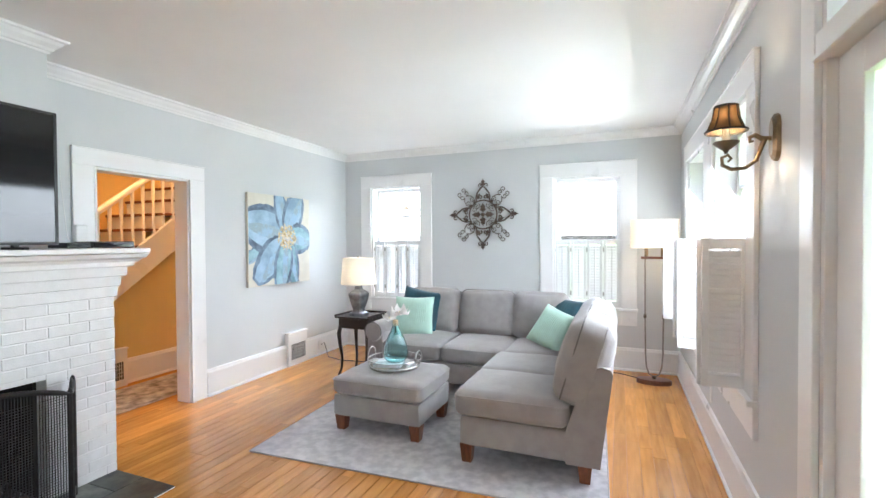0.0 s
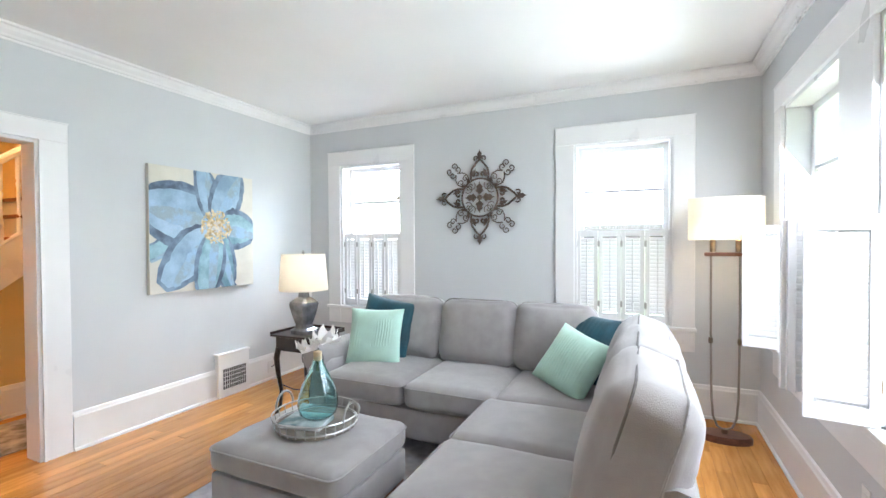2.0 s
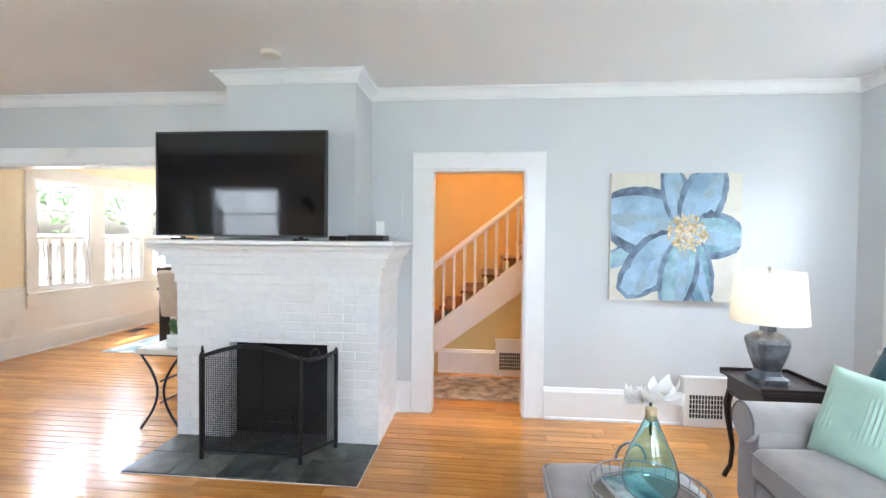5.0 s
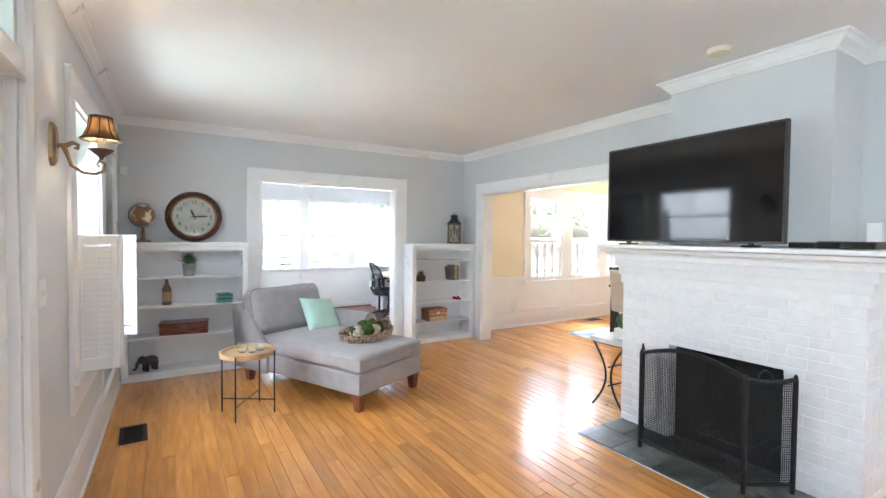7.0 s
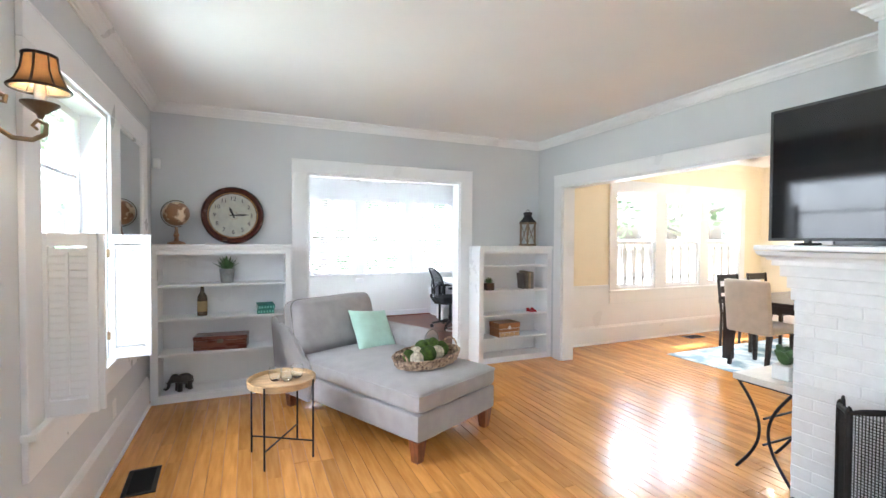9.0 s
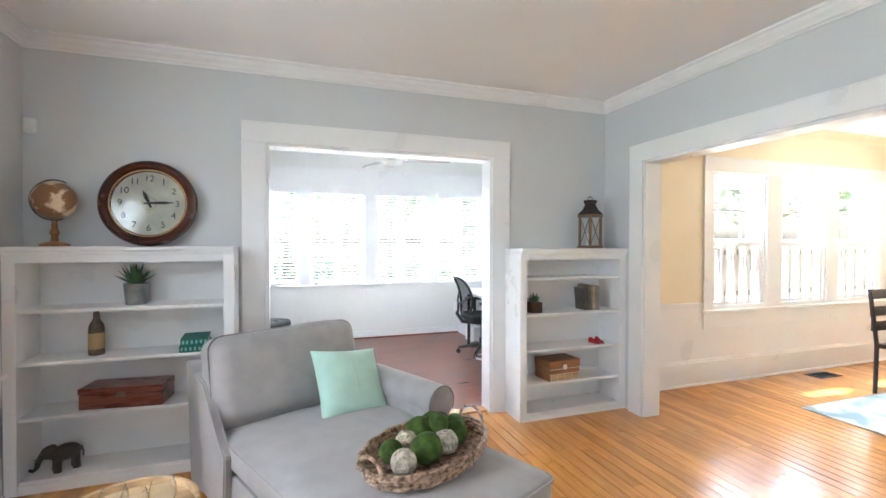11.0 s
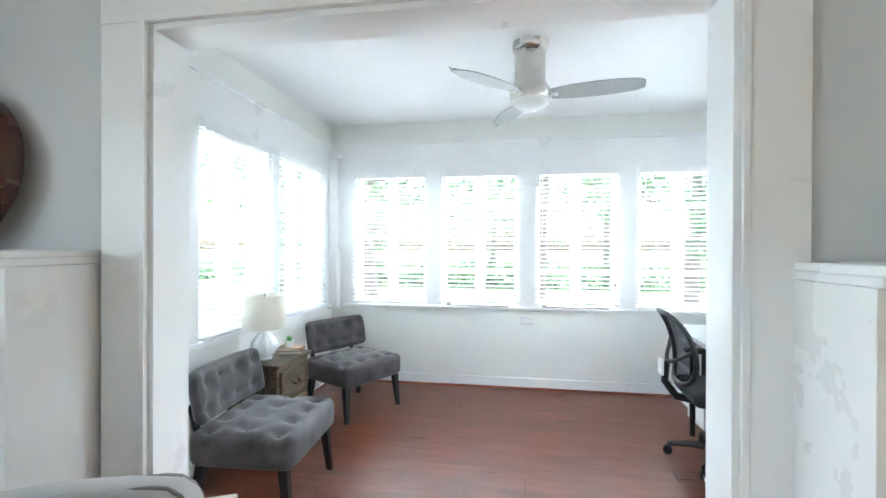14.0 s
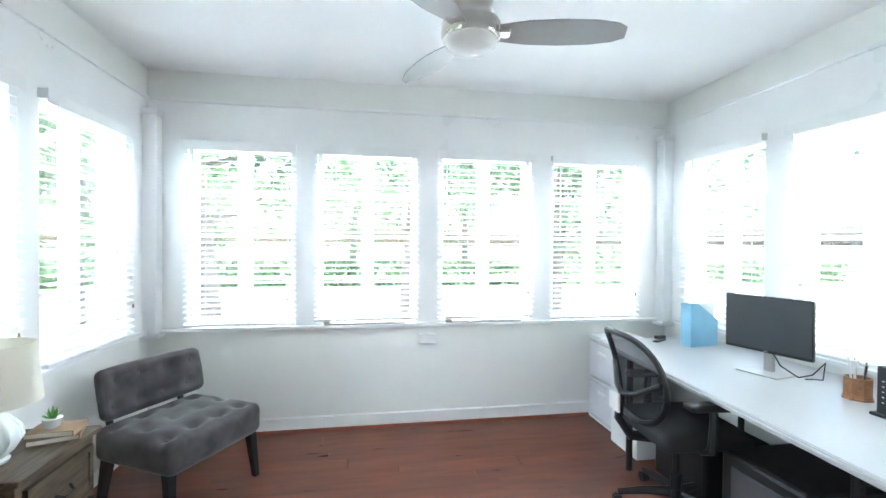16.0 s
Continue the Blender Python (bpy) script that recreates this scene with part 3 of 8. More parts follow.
# ---- front door ----
def front_door():
    a0, a1 = EAST[0][:2]
    c, h = (a0 + a1) / 2, (a1 - a0) / 2
    ob = thing("door_1", facing("E", EX, c), "closed white pair of narrow glazed front doors", "door", kind="structure")
    casing(ob, -h, h, 0, 2.38, 0.12, 0.12)
    part("transom_bar", boxes((-h, -0.02, 2.024, h, 0.12, 2.114), (-h, -0.03, 2.024, h, -0.018, 2.042), bev=0.003), TRIM, ob)
    part("jamb", boxes((-h, 0, 0, -h + 0.03, 0.2, 2.36), (h - 0.03, 0, 0, h, 0.2, 2.36), (-h + 0.03, 0, 2.33, h - 0.03, 0.2, 2.36)), TRIM, ob)
    for s in (-1, 1):
        leaf = part("leaf", boxes((s * 0.002, 0.03, 0.012, s * 0.26, 0.075, 2.02), (s * 0.46, 0.03, 0.012, s * (h - 0.032), 0.075, 2.02), (s * 0.26, 0.03, 0.012, s * 0.46, 0.075, 0.24), (s * 0.26, 0.03, 1.92, s * 0.46, 0.075, 2.02), bev=0.003), TRIM, ob)
        p = part("pane", boxes((s * 0.258, 0.05, 0.236, s * 0.462, 0.056, 1.924)), GLASS, ob)
        p.visible_shadow = False
    p = part("pane", boxes((-h + 0.03, 0.07, 2.114, h - 0.03, 0.076, 2.33)), GLASS, ob)
    p.visible_shadow = False
    bm = lathe(bmesh.new(), [(0.028, 0), (0.028, 0.006), (0.012, 0.012), (0.011, 0.04), (0.026, 0.05), (0.03, 0.062), (0.022, 0.075), (0.003, 0.078)], 20)
    part("door_knob", bm, METAL, ob, "round aged metal door knob", True, pose(0.117, 0.03, 1.0, 90, 0, 0))
    part("closer", boxes((0.02, -0.012, 1.86, 0.1, 0.03, 1.95), bev=0.004), TRIM, ob)
    bm = lathe(bmesh.new(), [(0.045, 0), (0.045, 0.003), (0.001, 0.0032)], 8)
    part("sticker", bm, BLUE, ob, "small blue security sticker on the glass", False, pose(0.39, 0.049, 0.84, 90, 0, 0))


METAL = material("dark_aged_metal", (0.16, 0.13, 0.10), 0.38, metal=0.9, var=0.2, scale=15, fine=90)
BLUE = material("blue_sticker", (0.05, 0.12, 0.45), 0.4, var=0.05)
front_door()


# ---- fireplace ----
FX, FY0, FY1, FT = -2.86, 0.487, 1.969, 1.115
FB0, FB1, FBT = 0.885, 1.60, 0.69
BLACK = material("soot_black", (0.012, 0.012, 0.012), 0.8, var=0.3, scale=10, fine=80, bump=0.3)
SOOT = material("sooty_firebrick", (0.02, 0.019, 0.018), 0.85, var=0.3, scale=8, fine=60, bump=0.5)
SLATE = material("dark_slate_tile", (0.055, 0.065, 0.065), 0.4, var=0.35, scale=9, fine=50, bump=0.35, rnd=0.35, rgb2=(0.10, 0.105, 0.09))
fire = thing("fireplace", pose(0, 0, 0), "white painted brick fireplace with corbelled top", "fireplace")
m = 0.0035
part("core", boxes((WX + 0.002, FY0 + m, 0, FX - m, FB0 - m, FT), (WX + 0.002, FB1 + m, 0, FX - m, FY1 - m, FT), (WX + 0.002, FB0 - m, FBT + m, FX - m, FB1 + m, FT)), MORTAR, fire)
part("firebox_back", boxes((-3.38, FB0 - m, 0.02, -3.33, FB1 + m, FBT + m)), SOOT, fire, "soot blackened firebox back")
part("firebox_floor", boxes((-3.33, FB0 - m, 0.0, FX - 0.1, FB1 + m, 0.02)), SOOT, fire)
part("firebox_side", boxes((-3.33, FB0 - m, 0.02, FX - 0.1, FB0 + 0.015, FBT)), SOOT, fire)
part("firebox_side", boxes((-3.33, FB1 - 0.015, 0.02, FX - 0.1, FB1 + m, FBT)), SOOT, fire)
# three corbelled courses and a frieze below the mantel
for i, (z, o) in enumerate(((FT, 0.012), (FT + 0.066, 0.026), (FT + 0.13, 0.05), (FT + 0.19, 0.078))):
    part("corbel_course", boxes((WX + 0.002, FY0 - o, z, FX + o, FY1 + o, z + 0.0655), bev=0.004), BRICKW, fire)
mant = thing("mantel_shelf", pose(0, 0, 0), "white painted wooden mantel shelf with moulded edge", "mantel")
part("shelf", boxes((WX + 0.02, FY0 - 0.125, 1.39, FX + 0.165, FY1 + 0.125, 1.42), bev=0.006), TRIM, mant)
part("moulding", sweep([(WX + 0.025, FY1 + 0.08), (FX + 0.08, FY1 + 0.08), (FX + 0.08, FY0 - 0.08), (WX + 0.025, FY0 - 0.08)][::-1], [(0, 1.335), (-0.012, 1.335), (-0.02, 1.35), (-0.045, 1.362), (-0.055, 1.385), (0, 1.385)]), TRIM, mant)
part("bed_board", boxes((WX + 0.02, FY0 - 0.082, 1.352, FX + 0.082, FY1 + 0.082, 1.384)), TRIM, mant)


def fireplace_bricks():
    """Running-bond bricks with uneven joints on the front and both sides."""
    def brick(l, d):
        bm = boxes((-l / 2, -d / 2, -0.0303, l / 2, d / 2, 0.0303))
        return bm
    made = {}
    rows = 17
    ch = FT / rows

    def lay(l, d, m4):
        key = (round(l, 2), d)
        if key not in made:
            bm = brick(key[0], d)
            me = bpy.data.meshes.new("brick")
            bmesh.ops.bevel(bm, geom=bm.edges[:], offset=0.0025, segments=1, affect="EDGES")
            bmesh.ops.recalc_face_normals(bm, faces=bm.faces[:])
            bm.to_mesh(me), bm.free()
            me.materials.append(BRICKW)
            made[key] = me
        again("brick", made[key], fire, m4)

    rnd = random.Random(4)
    for k in range(rows):
        z = (k + 0.5) * ch
        for face in ("front", "north", "south"):
            lo, hi = (FY0, FY1) if face == "front" else (WX + 0.03, FX)
            spans = [(lo, hi)]
            if face == "front" and z < FBT:
                spans = [(lo, FB0), (FB1, hi)]
            for p, q in spans:
                cut = [p]
                s = p + (0.205 if (k % 2) else 0.102)
                while s < q - 0.05:
                    cut.append(s)
                    s += 0.205
                cut.append(q)
                for a, b in zip(cut, cut[1:]):
                    l, c, j = b - a - 0.006, (a + b) / 2, rnd.uniform(-0.001, 0.0012)
                    if l < 0.03:
                        continue
                    if face == "front":
                        lay(l, 0.05, pose(FX - 0.025 + j, c, z, 0, 0, 90))
                    elif face == "north":
                        lay(l, 0.049, pose(c - 0.025, FY1 - 0.0245 + j, z))
                    else:
                        lay(l, 0.049, pose(c - 0.025, FY0 + 0.0245 + j, z))


hearth = thing("hearth", pose(0, 0, 0), "dark grey-green slate tile hearth", "hearth", kind="structure")
part("bed", boxes((FX - 0.5, FY0 + 0.01, -0.01, -2.345, FY1, 0.004)), MORTAR, hearth)


def hearth_tiles():
    rnd = random.Random(8)
    for i in range(2):
        y = FY0 + 0.01
        while y < FY1 - 0.02:
            w = min(rnd.choice((0.2, 0.3, 0.3)), FY1 - y)
            if FY1 - y - w < 0.08:
                w = FY1 - y
            x0 = FX - 0.015 + i * 0.265
            x1 = FX + 0.25 if i == 0 else -2.345
            part("slate_tile", boxes((x0 + 0.002, y + 0.002, 0.0, x1 - 0.002, y + w - 0.002, 0.012 + rnd.uniform(0, 0.0015)), bev=0.0015, seg=1), SLATE, hearth)
            y += w
    y = FB0
    while y < FB1 - 0.02:
        part("slate_tile", boxes((FX - 0.1, y + 0.002, 0.0, FX - 0.019, min(y + 0.24, FB1) - 0.002, 0.0125), bev=0.0015, seg=1), SLATE, hearth)
        y += 0.24


# ---- built-in bookcases ----
def bookcase(name, x0, x1, yb, yf, top, shelves, label):
    ob = thing(name, pose(0, 0, 0), label, "bookcase")
    part("side_panel", boxes((x0, yb, 0, x0 + 0.06, yf, top - 0.045), bev=0.002), TRIM, ob)
    part("side_panel", boxes((x1 - 0.06, yb, 0, x1, yf, top - 0.045), bev=0.002), TRIM, ob)
    part("back_panel", boxes((x0 + 0.06, yb, 0, x1 - 0.06, yb + 0.012, top - 0.045)), TRIM, ob)
    part("top", boxes((x0 - 0.0, yb, top - 0.022, x1 + 0.0, yf + 0.03, top), (x0, yb, top - 0.045, x1, yf + 0.015, top - 0.022), bev=0.004), TRIM, ob)
    part("top_rail", boxes((x0 + 0.06, yf - 0.02, top - 0.09, x1 - 0.06, yf, top - 0.045)), TRIM, ob)
    for z in shelves:
        part("shelf", boxes((x0 + 0.061, yb + 0.013, z - 0.02, x1 - 0.061, yf - 0.008, z), bev=0.003), TRIM, ob)
    part("kick_board", boxes((x0 + 0.06, yf - 0.03, 0, x1 - 0.06, yf - 0.004, shelves[-1] - 0.02)), TRIM, ob)
    return ob


SHELF_E = (1.03, 0.735, 0.425, 0.075)
bookcase("bookcase", -0.47, EX - 0.026, SY + 0.001, -2.51, 1.385, SHELF_E, "wide white built-in bookcase with four shelves")
SHELF_W = (1.135, 0.845, 0.56, 0.29, 0.065)
bookcase("bookcase", WX + 0.002, -2.50, SY + 0.001, -2.51, 1.365, SHELF_W, "narrow white built-in bookcase with five shelves")

structure("ground", boxes((-400, -400, -0.75, 400, 400, -0.7)), material("lawn", (0.10, 0.17, 0.05), 0.9, var=0.3, scale=0.3, fine=8), "mown green lawn round the house", "ground")


# ---- materials of the furniture ----
FABRIC = material("grey_chenille", (0.325, 0.305, 0.298), 0.92, var=0.035, scale=11, fine=260, bump=0.6, sheen=0.35, rgb2=(0.345, 0.325, 0.317))
# same cloth as the cushions; the seam's shadow line is put into this darker grey
PIPING = material("shadow_line_piping", (0.17, 0.16, 0.155), 0.85, var=0.1, scale=20, fine=300)
LEGWOOD = material("reddish_leg_wood", (0.20, 0.062, 0.022), 0.32, var=0.25, scale=9, fine=60, stretch=(6, 6, 1), bump=0.05)
ESPRESSO = material("espresso_wood", (0.022, 0.014, 0.012), 0.3, var=0.3, scale=8, fine=60, stretch=(1, 8, 8))
MINT = material("mint_ribbed_cloth", (0.47, 0.68, 0.58), 0.88, var=0.06, scale=8, fine=300, bump=0.4, sheen=0.3)
TEAL = material("dark_teal_velvet", (0.004, 0.055, 0.08), 0.7, var=0.3, scale=8, fine=200, bump=0.3, sheen=0.25)
SHADEW = material("white_linen_shade", (0.82, 0.80, 0.75), 0.9, var=0.03, scale=30, fine=400, bump=0.2)
PEWTER = material("mottled_pewter", (0.20, 0.21, 0.23), 0.35, metal=0.75, var=0.3, scale=14, fine=70, bump=0.1)
STEEL = material("brushed_steel", (0.45, 0.44, 0.42), 0.3, metal=1.0, var=0.08, scale=10, fine=120)
BRONZE = material("aged_bronze", (0.24, 0.17, 0.10), 0.38, metal=0.9, var=0.25, scale=18, fine=90)
IRON = material("black_iron", (0.018, 0.017, 0.017), 0.5, metal=0.4, var=0.2, scale=20, fine=120, bump=0.15)
RUST = material("rust_brown_iron", (0.105, 0.075, 0.06), 0.6, metal=0.35, var=0.4, scale=25, fine=120, bump=0.2)
CHERRY = material("cherry_wood", (0.14, 0.035, 0.018), 0.28, var=0.25, scale=6, fine=50, stretch=(1, 7, 7))
WARMWOOD = material("warm_brown_wood", (0.27, 0.12, 0.045), 0.35, var=0.25, scale=6, fine=50, stretch=(1, 7, 7))
PALEWOOD = material("pale_acacia_wood", (0.50, 0.33, 0.17), 0.4, var=0.2, scale=5, fine=45, stretch=(1, 8, 8))
CERAMIC = material("white_ceramic", (0.78, 0.78, 0.76), 0.25, var=0.03, scale=10, fine=60)
GREEN = material("succulent_green", (0.055, 0.12, 0.04), 0.5, var=0.3, scale=20, fine=90)
SCREEN = material("glossy_black_screen", (0.006, 0.006, 0.007), 0.06, var=0.0, rvar=0.01)
BLACKP = material("black_plastic", (0.014, 0.014, 0.015), 0.4, var=0.1, scale=10, fine=100)
PLATE = material("white_plastic", (0.78, 0.78, 0.77), 0.35, var=0.01)
CLEAR = glass("clear_glass", (0.97, 1, 1))
AQUA = glass("aqua_glass", (0.68, 0.95, 0.965))
BULB = glow("warm_bulb", (1.0, 0.78, 0.50), 9.0)
FLAME_BULB = glow("bright_candle_bulb", (1.0, 0.84, 0.64), 65.0)
SCONCE_BULB = glow("amber_bulb", (1.0, 0.76, 0.48), 80.0)


def shade_cloth(name, rgb, trans):
    """Cloth that lets the lamp's light through."""
    m = bpy.data.materials.new(name)
    m.use_nodes = True
    N, L = m.node_tree.nodes, m.node_tree.links
    d, t, x = N.new("ShaderNodeBsdfDiffuse"), N.new("ShaderNodeBsdfTranslucent"), N.new("ShaderNodeMixShader")
    d.inputs[0].default_value = t.inputs[0].default_value = (*rgb, 1)
    x.inputs[0].default_value = trans
    L.new(d.outputs[0], x.inputs[1]), L.new(t.outputs[0], x.inputs[2]), L.new(x.outputs[0], N["Material Output"].inputs[0])
    return m


LINEN = shade_cloth("white_lampshade_linen", (0.86, 0.83, 0.76), 0.5)
MICA = shade_cloth("amber_mica_shade", (0.16, 0.115, 0.07), 0.45)


def lamp_light(name, at, watts, rgb=(1.0, 0.74, 0.42), r=0.03):
    d = bpy.data.lights.new(name, "POINT")
    d.energy, d.color, d.shadow_soft_size = watts, rgb, r
    o = new(name, d)
    o.location = at
    return o


def drum(bm, r0, r1, z0, z1, n=40, t=0.003):
    """An open-ended shade with some thickness."""
    X, Y = Vector((1, 0, 0)), Vector((0, 1, 0))
    R = [ring(bm, (0, 0, z), r, n, X, Y) for z, r in ((z0, r0), (z1, r1), (z1, r1 - t), (z0, r0 - t))]
    for a, b in zip(R, R[1:] + R[:1]):
        bridge(bm, a, b)
    return bm


def loop_pts(x0, y0, x1, y1, z, r, n=4):
    pts = []
    for cx, cy, a in ((x1 - r, y1 - r, 0), (x0 + r, y1 - r, 90), (x0 + r, y0 + r, 180), (x1 - r, y0 + r, 270)):
        for k in range(n + 1):
            t = radians(a + 90 * k / n)
            pts.append((cx + r * math.cos(t), cy + r * math.sin(t), z))
    return pts


def seat_cushion(parent, x0, y0, x1, y1, z0, z1, seed, name="seat_cushion"):
    c = part(name, soft(bmesh.new(), x0 + 0.004, y0 + 0.004, z0, x1 - 0.004, y1 - 0.004, z1, 0.045, (0.012, 0.012, 0.022), 12, 0.006, seed), FABRIC, parent, "", True)
    part("piping", tube(bmesh.new(), loop_pts(x0 + 0.0, y0 + 0.0, x1 - 0.0, y1 - 0.0, z1 - 0.028, 0.05), 0.005, 6, True), FABRIC, c)
    return c


def back_cushion(parent, w, h, d, m, seed):
    """A loose back cushion, standing along its own x, with piped edges."""
    c = part("back_cushion", soft(bmesh.new(), -w / 2, -d / 2, 0, w / 2, d / 2, h, 0.07, (0.01, 0.045, 0.015), 12, 0.012, seed), FABRIC, parent, "", True, m)
    for s in (-1, 1):
        bm = bmesh.new()
        pts = [(x, s * (d / 2 - 0.055), z) for x, z, _ in [(p[0], p[1], 0) for p in loop_pts(-w / 2, 0.004, w / 2, h + 0.002, 0, 0.075)]]
        tube(bm, pts, 0.005, 6, True)
        # front loop carries the shadow line in its colour
        part("piping", bm, PIPING if s < 0 else FABRIC, c)
    return c


def throw_pillow(name, size, m, mat, label, rib=0, seed=0, depth=0.13):
    ob = thing(name, m, label, "pillow")
    bm, n, h = bmesh.new(), 40 if rib else 24, size / 2
    for s in (-1, 1):
        g = []
        for i in range(n + 1):
            row = []
            for j in range(n + 1):
                u, v = 2 * i / n - 1, 2 * j / n - 1
                e = (1 - u ** 4) * (1 - v ** 4)
                y = s * (0.006 + depth / 2 * e ** 0.75)
                if rib and s < 0:
                    y -= 0.004 * abs(math.sin(rib * math.pi * (u + 1) / 2)) * e ** 0.3
                pinch = 1 - 0.07 * (1 - abs(u) ** 2) * abs(v) ** 3 - 0.0
                pinch2 = 1 - 0.07 * (1 - abs(v) ** 2) * abs(u) ** 3
                p = Vector((u * h * pinch2, y, h + v * h * pinch))
                p += noise.noise_vector(p * 5 + Vector((seed, s, 0))) * 0.012 * e
                row.append(bm.verts.new(p))
            g.append(row)
        for i in range(n):
            for j in range(n):
                bm.faces.new((g[i][j], g[i + 1][j], g[i + 1][j + 1], g[i][j + 1]))
    bmesh.ops.remove_doubles(bm, verts=bm.verts[:], dist=0.0001)
    part("cover", bm, mat, ob, "", True)
    bm = tube(bmesh.new(), [(u * h * 0.985, 0, h + v * h * 0.985) for u, v in ((-1, -1), (-0.5, -0.95), (0.0, -0.93), (0.5, -0.95), (1, -1), (0.95, -0.5), (0.93, 0), (0.95, 0.5), (1, 1), (0.5, 0.95), (0, 0.93), (-0.5, 0.95), (-1, 1), (-0.95, 0.5), (-0.93, 0), (-0.95, -0.5))], 0.005, 6, True)
    part("seam", bm, mat, ob)
    return ob


def block_leg(parent, x, y, h=0.13, a=0.085, b=0.06, dx=0.0, dy=0.0):
    part("leg", taper(bmesh.new(), x, y, 0, h, a, b, dx, dy), LEGWOOD, parent, "reddish brown tapered wooden leg")


# ---- sectional sofa ----
SOFA = pose(0.015, 0.236, 0) @ Matrix.Diagonal((0.975, 0.926, 1, 1))
sofa = thing("sectional_sofa", SOFA, "grey upholstered L-shaped sectional sofa on wooden legs", "sofa")
ZB, ZS, ZT = 0.13, 0.33, 0.50
part("base", soft(bmesh.new(), -2.12, 4.02, ZB, -0.05, 4.92, ZS, 0.03, (0, 0, 0), 8, 0.003, 1), FABRIC, sofa, "", True)
part("base", soft(bmesh.new(), -0.90, 2.80, ZB, -0.06, 4.02, ZS, 0.03, (0, 0, 0), 8, 0.003, 2), FABRIC, sofa, "", True)
# sloped back frames
bm = bmesh.new()
prof = [(-0.21, ZB), (-0.01, ZB), (0.06, 0.74), (0.05, 0.775), (0.0, 0.79), (-0.05, 0.775), (-0.10, 0.70), (-0.21, 0.34)]
rows = [[bm.verts.new((x, y, ZB + (z - ZB) * 0.9)) for x, z in prof] for y in (2.79, 2.81, 3.4, 4.0, 4.6, 4.97)]
for a, b in zip(rows, rows[1:]):
    bridge(bm, a, b)
bm.faces.new(rows[0]), bm.faces.new(rows[-1])
part("back_frame", bm, FABRIC, sofa, "", True)
bm = bmesh.new()
rows = [[bm.verts.new((x, 4.96 + o, z)) for o, z in prof] for x in (-2.32, -1.6, -0.9, -0.05)]
for a, b in zip(rows, rows[1:]):
    bridge(bm, a, b)
bm.faces.new(rows[0]), bm.faces.new(rows[-1])
part("back_frame", bm, FABRIC, sofa, "", True)
# rolled arm
bm = soft(bmesh.new(), -2.33, 4.05, ZB, -2.14, 4.86, 0.56, 0.03, (0, 0, 0), 8, 0.003, 3)
part("arm", bm, FABRIC, sofa, "", True)
bm = tube(bmesh.new(), [(-2.245, y, 0.555) for y in (4.03, 4.05, 4.3, 4.6, 4.9)], [0.088, 0.098, 0.1, 0.1, 0.09], 20)
part("arm_roll", bm, FABRIC, sofa, "", True)
part("piping", tube(bmesh.new(), [(-2.245 + 0.096 * math.cos(a), 4.032, 0.555 + 0.096 * math.sin(a)) for a in [radians(k) for k in range(-20, 201, 20)]], 0.005, 6), PIPING, sofa)
for i, (x0, y0, x1, y1) in enumerate(((-2.13, 3.99, -1.50, 4.72), (-1.50, 3.99, -0.89, 4.72), (-0.89, 4.0, -0.2, 4.72), (-0.93, 2.77, -0.19, 3.40), (-0.93, 3.40, -0.19, 4.0))):
    seat_cushion(sofa, x0, y0, x1, y1, ZS, ZT - 0.01, i)
for i, (x, w) in enumerate(((-1.83, 0.60), (-1.225, 0.60))):
    back_cushion(sofa, w, 0.46, 0.19, pose(x, 4.69, 0.48, -14, 0, 0), 20 + i)
back_cushion(sofa, 0.56, 0.46, 0.19, pose(-0.66, 4.67, 0.48, -14, 0, -4), 23)
for i, y in enumerate((3.10, 3.72, 4.25)):
    back_cushion(sofa, 0.62 if i < 2 else 0.5, 0.51 - 0.02 * i, 0.25, pose(-0.185, y, 0.47, -17, 0, -90), 30 + i)
for x, y in ((-0.86, 2.87), (-0.10, 2.87), (-2.24, 4.1), (-2.24, 4.85), (-0.1, 4.88), (-0.9, 4.88)):
    block_leg(sofa, x, y)

throw_pillow("throw_pillow", 0.44, pose(-1.915, 4.403, 0.52, -20, 10, 8), TEAL, "dark teal velvet pillow behind a mint one", 14, 3)
throw_pillow("throw_pillow", 0.41, pose(-1.867, 4.246, 0.485, -20, 0, 14), MINT, "mint green ribbed pillow against the sofa arm", 20, 5)
throw_pillow("throw_pillow", 0.44, pose(-0.521, 4.403, 0.53, -36, 4, -30), TEAL, "dark teal velvet pillow in the sofa corner", 14, 7)
throw_pillow("throw_pillow", 0.385, pose(-0.550, 4.162, 0.50, -34, 14, -34), MINT, "mint green ribbed pillow in the sofa corner", 20, 9)

# ---- ottoman with tray ----
ott = thing("ottoman", pose(0.048, -0.045, 0), "grey upholstered square ottoman on wooden legs", "ottoman")
part("base", soft(bmesh.new(), -1.99, 3.02, 0.12, -1.26, 3.63, 0.29, 0.025, (0, 0, 0), 8, 0.003, 4), FABRIC, ott, "", True)
seat_cushion(ott, -2.0, 3.01, -1.25, 3.64, 0.285, 0.425, 50, "cushion")
for x, y in ((-1.94, 3.08), (-1.31, 3.08), (-1.31, 3.57), (-1.94, 3.57)):
    block_leg(ott, x, y, 0.12)
TRX, TRY, TRZ = -1.582, 3.312, 0.448
tray = thing("wire_tray", pose(TRX, TRY, TRZ), "round wood and wire tray with loop handles", "tray")
part("bottom", lathe(bmesh.new(), [(0.20, 0), (0.20, 0.012), (0.001, 0.012)], 40), material("greyed_tray_wood", (0.19, 0.165, 0.14), 0.7, var=0.2, scale=8, fine=60, stretch=(1, 8, 1)), tray, "greyed wooden tray bottom")
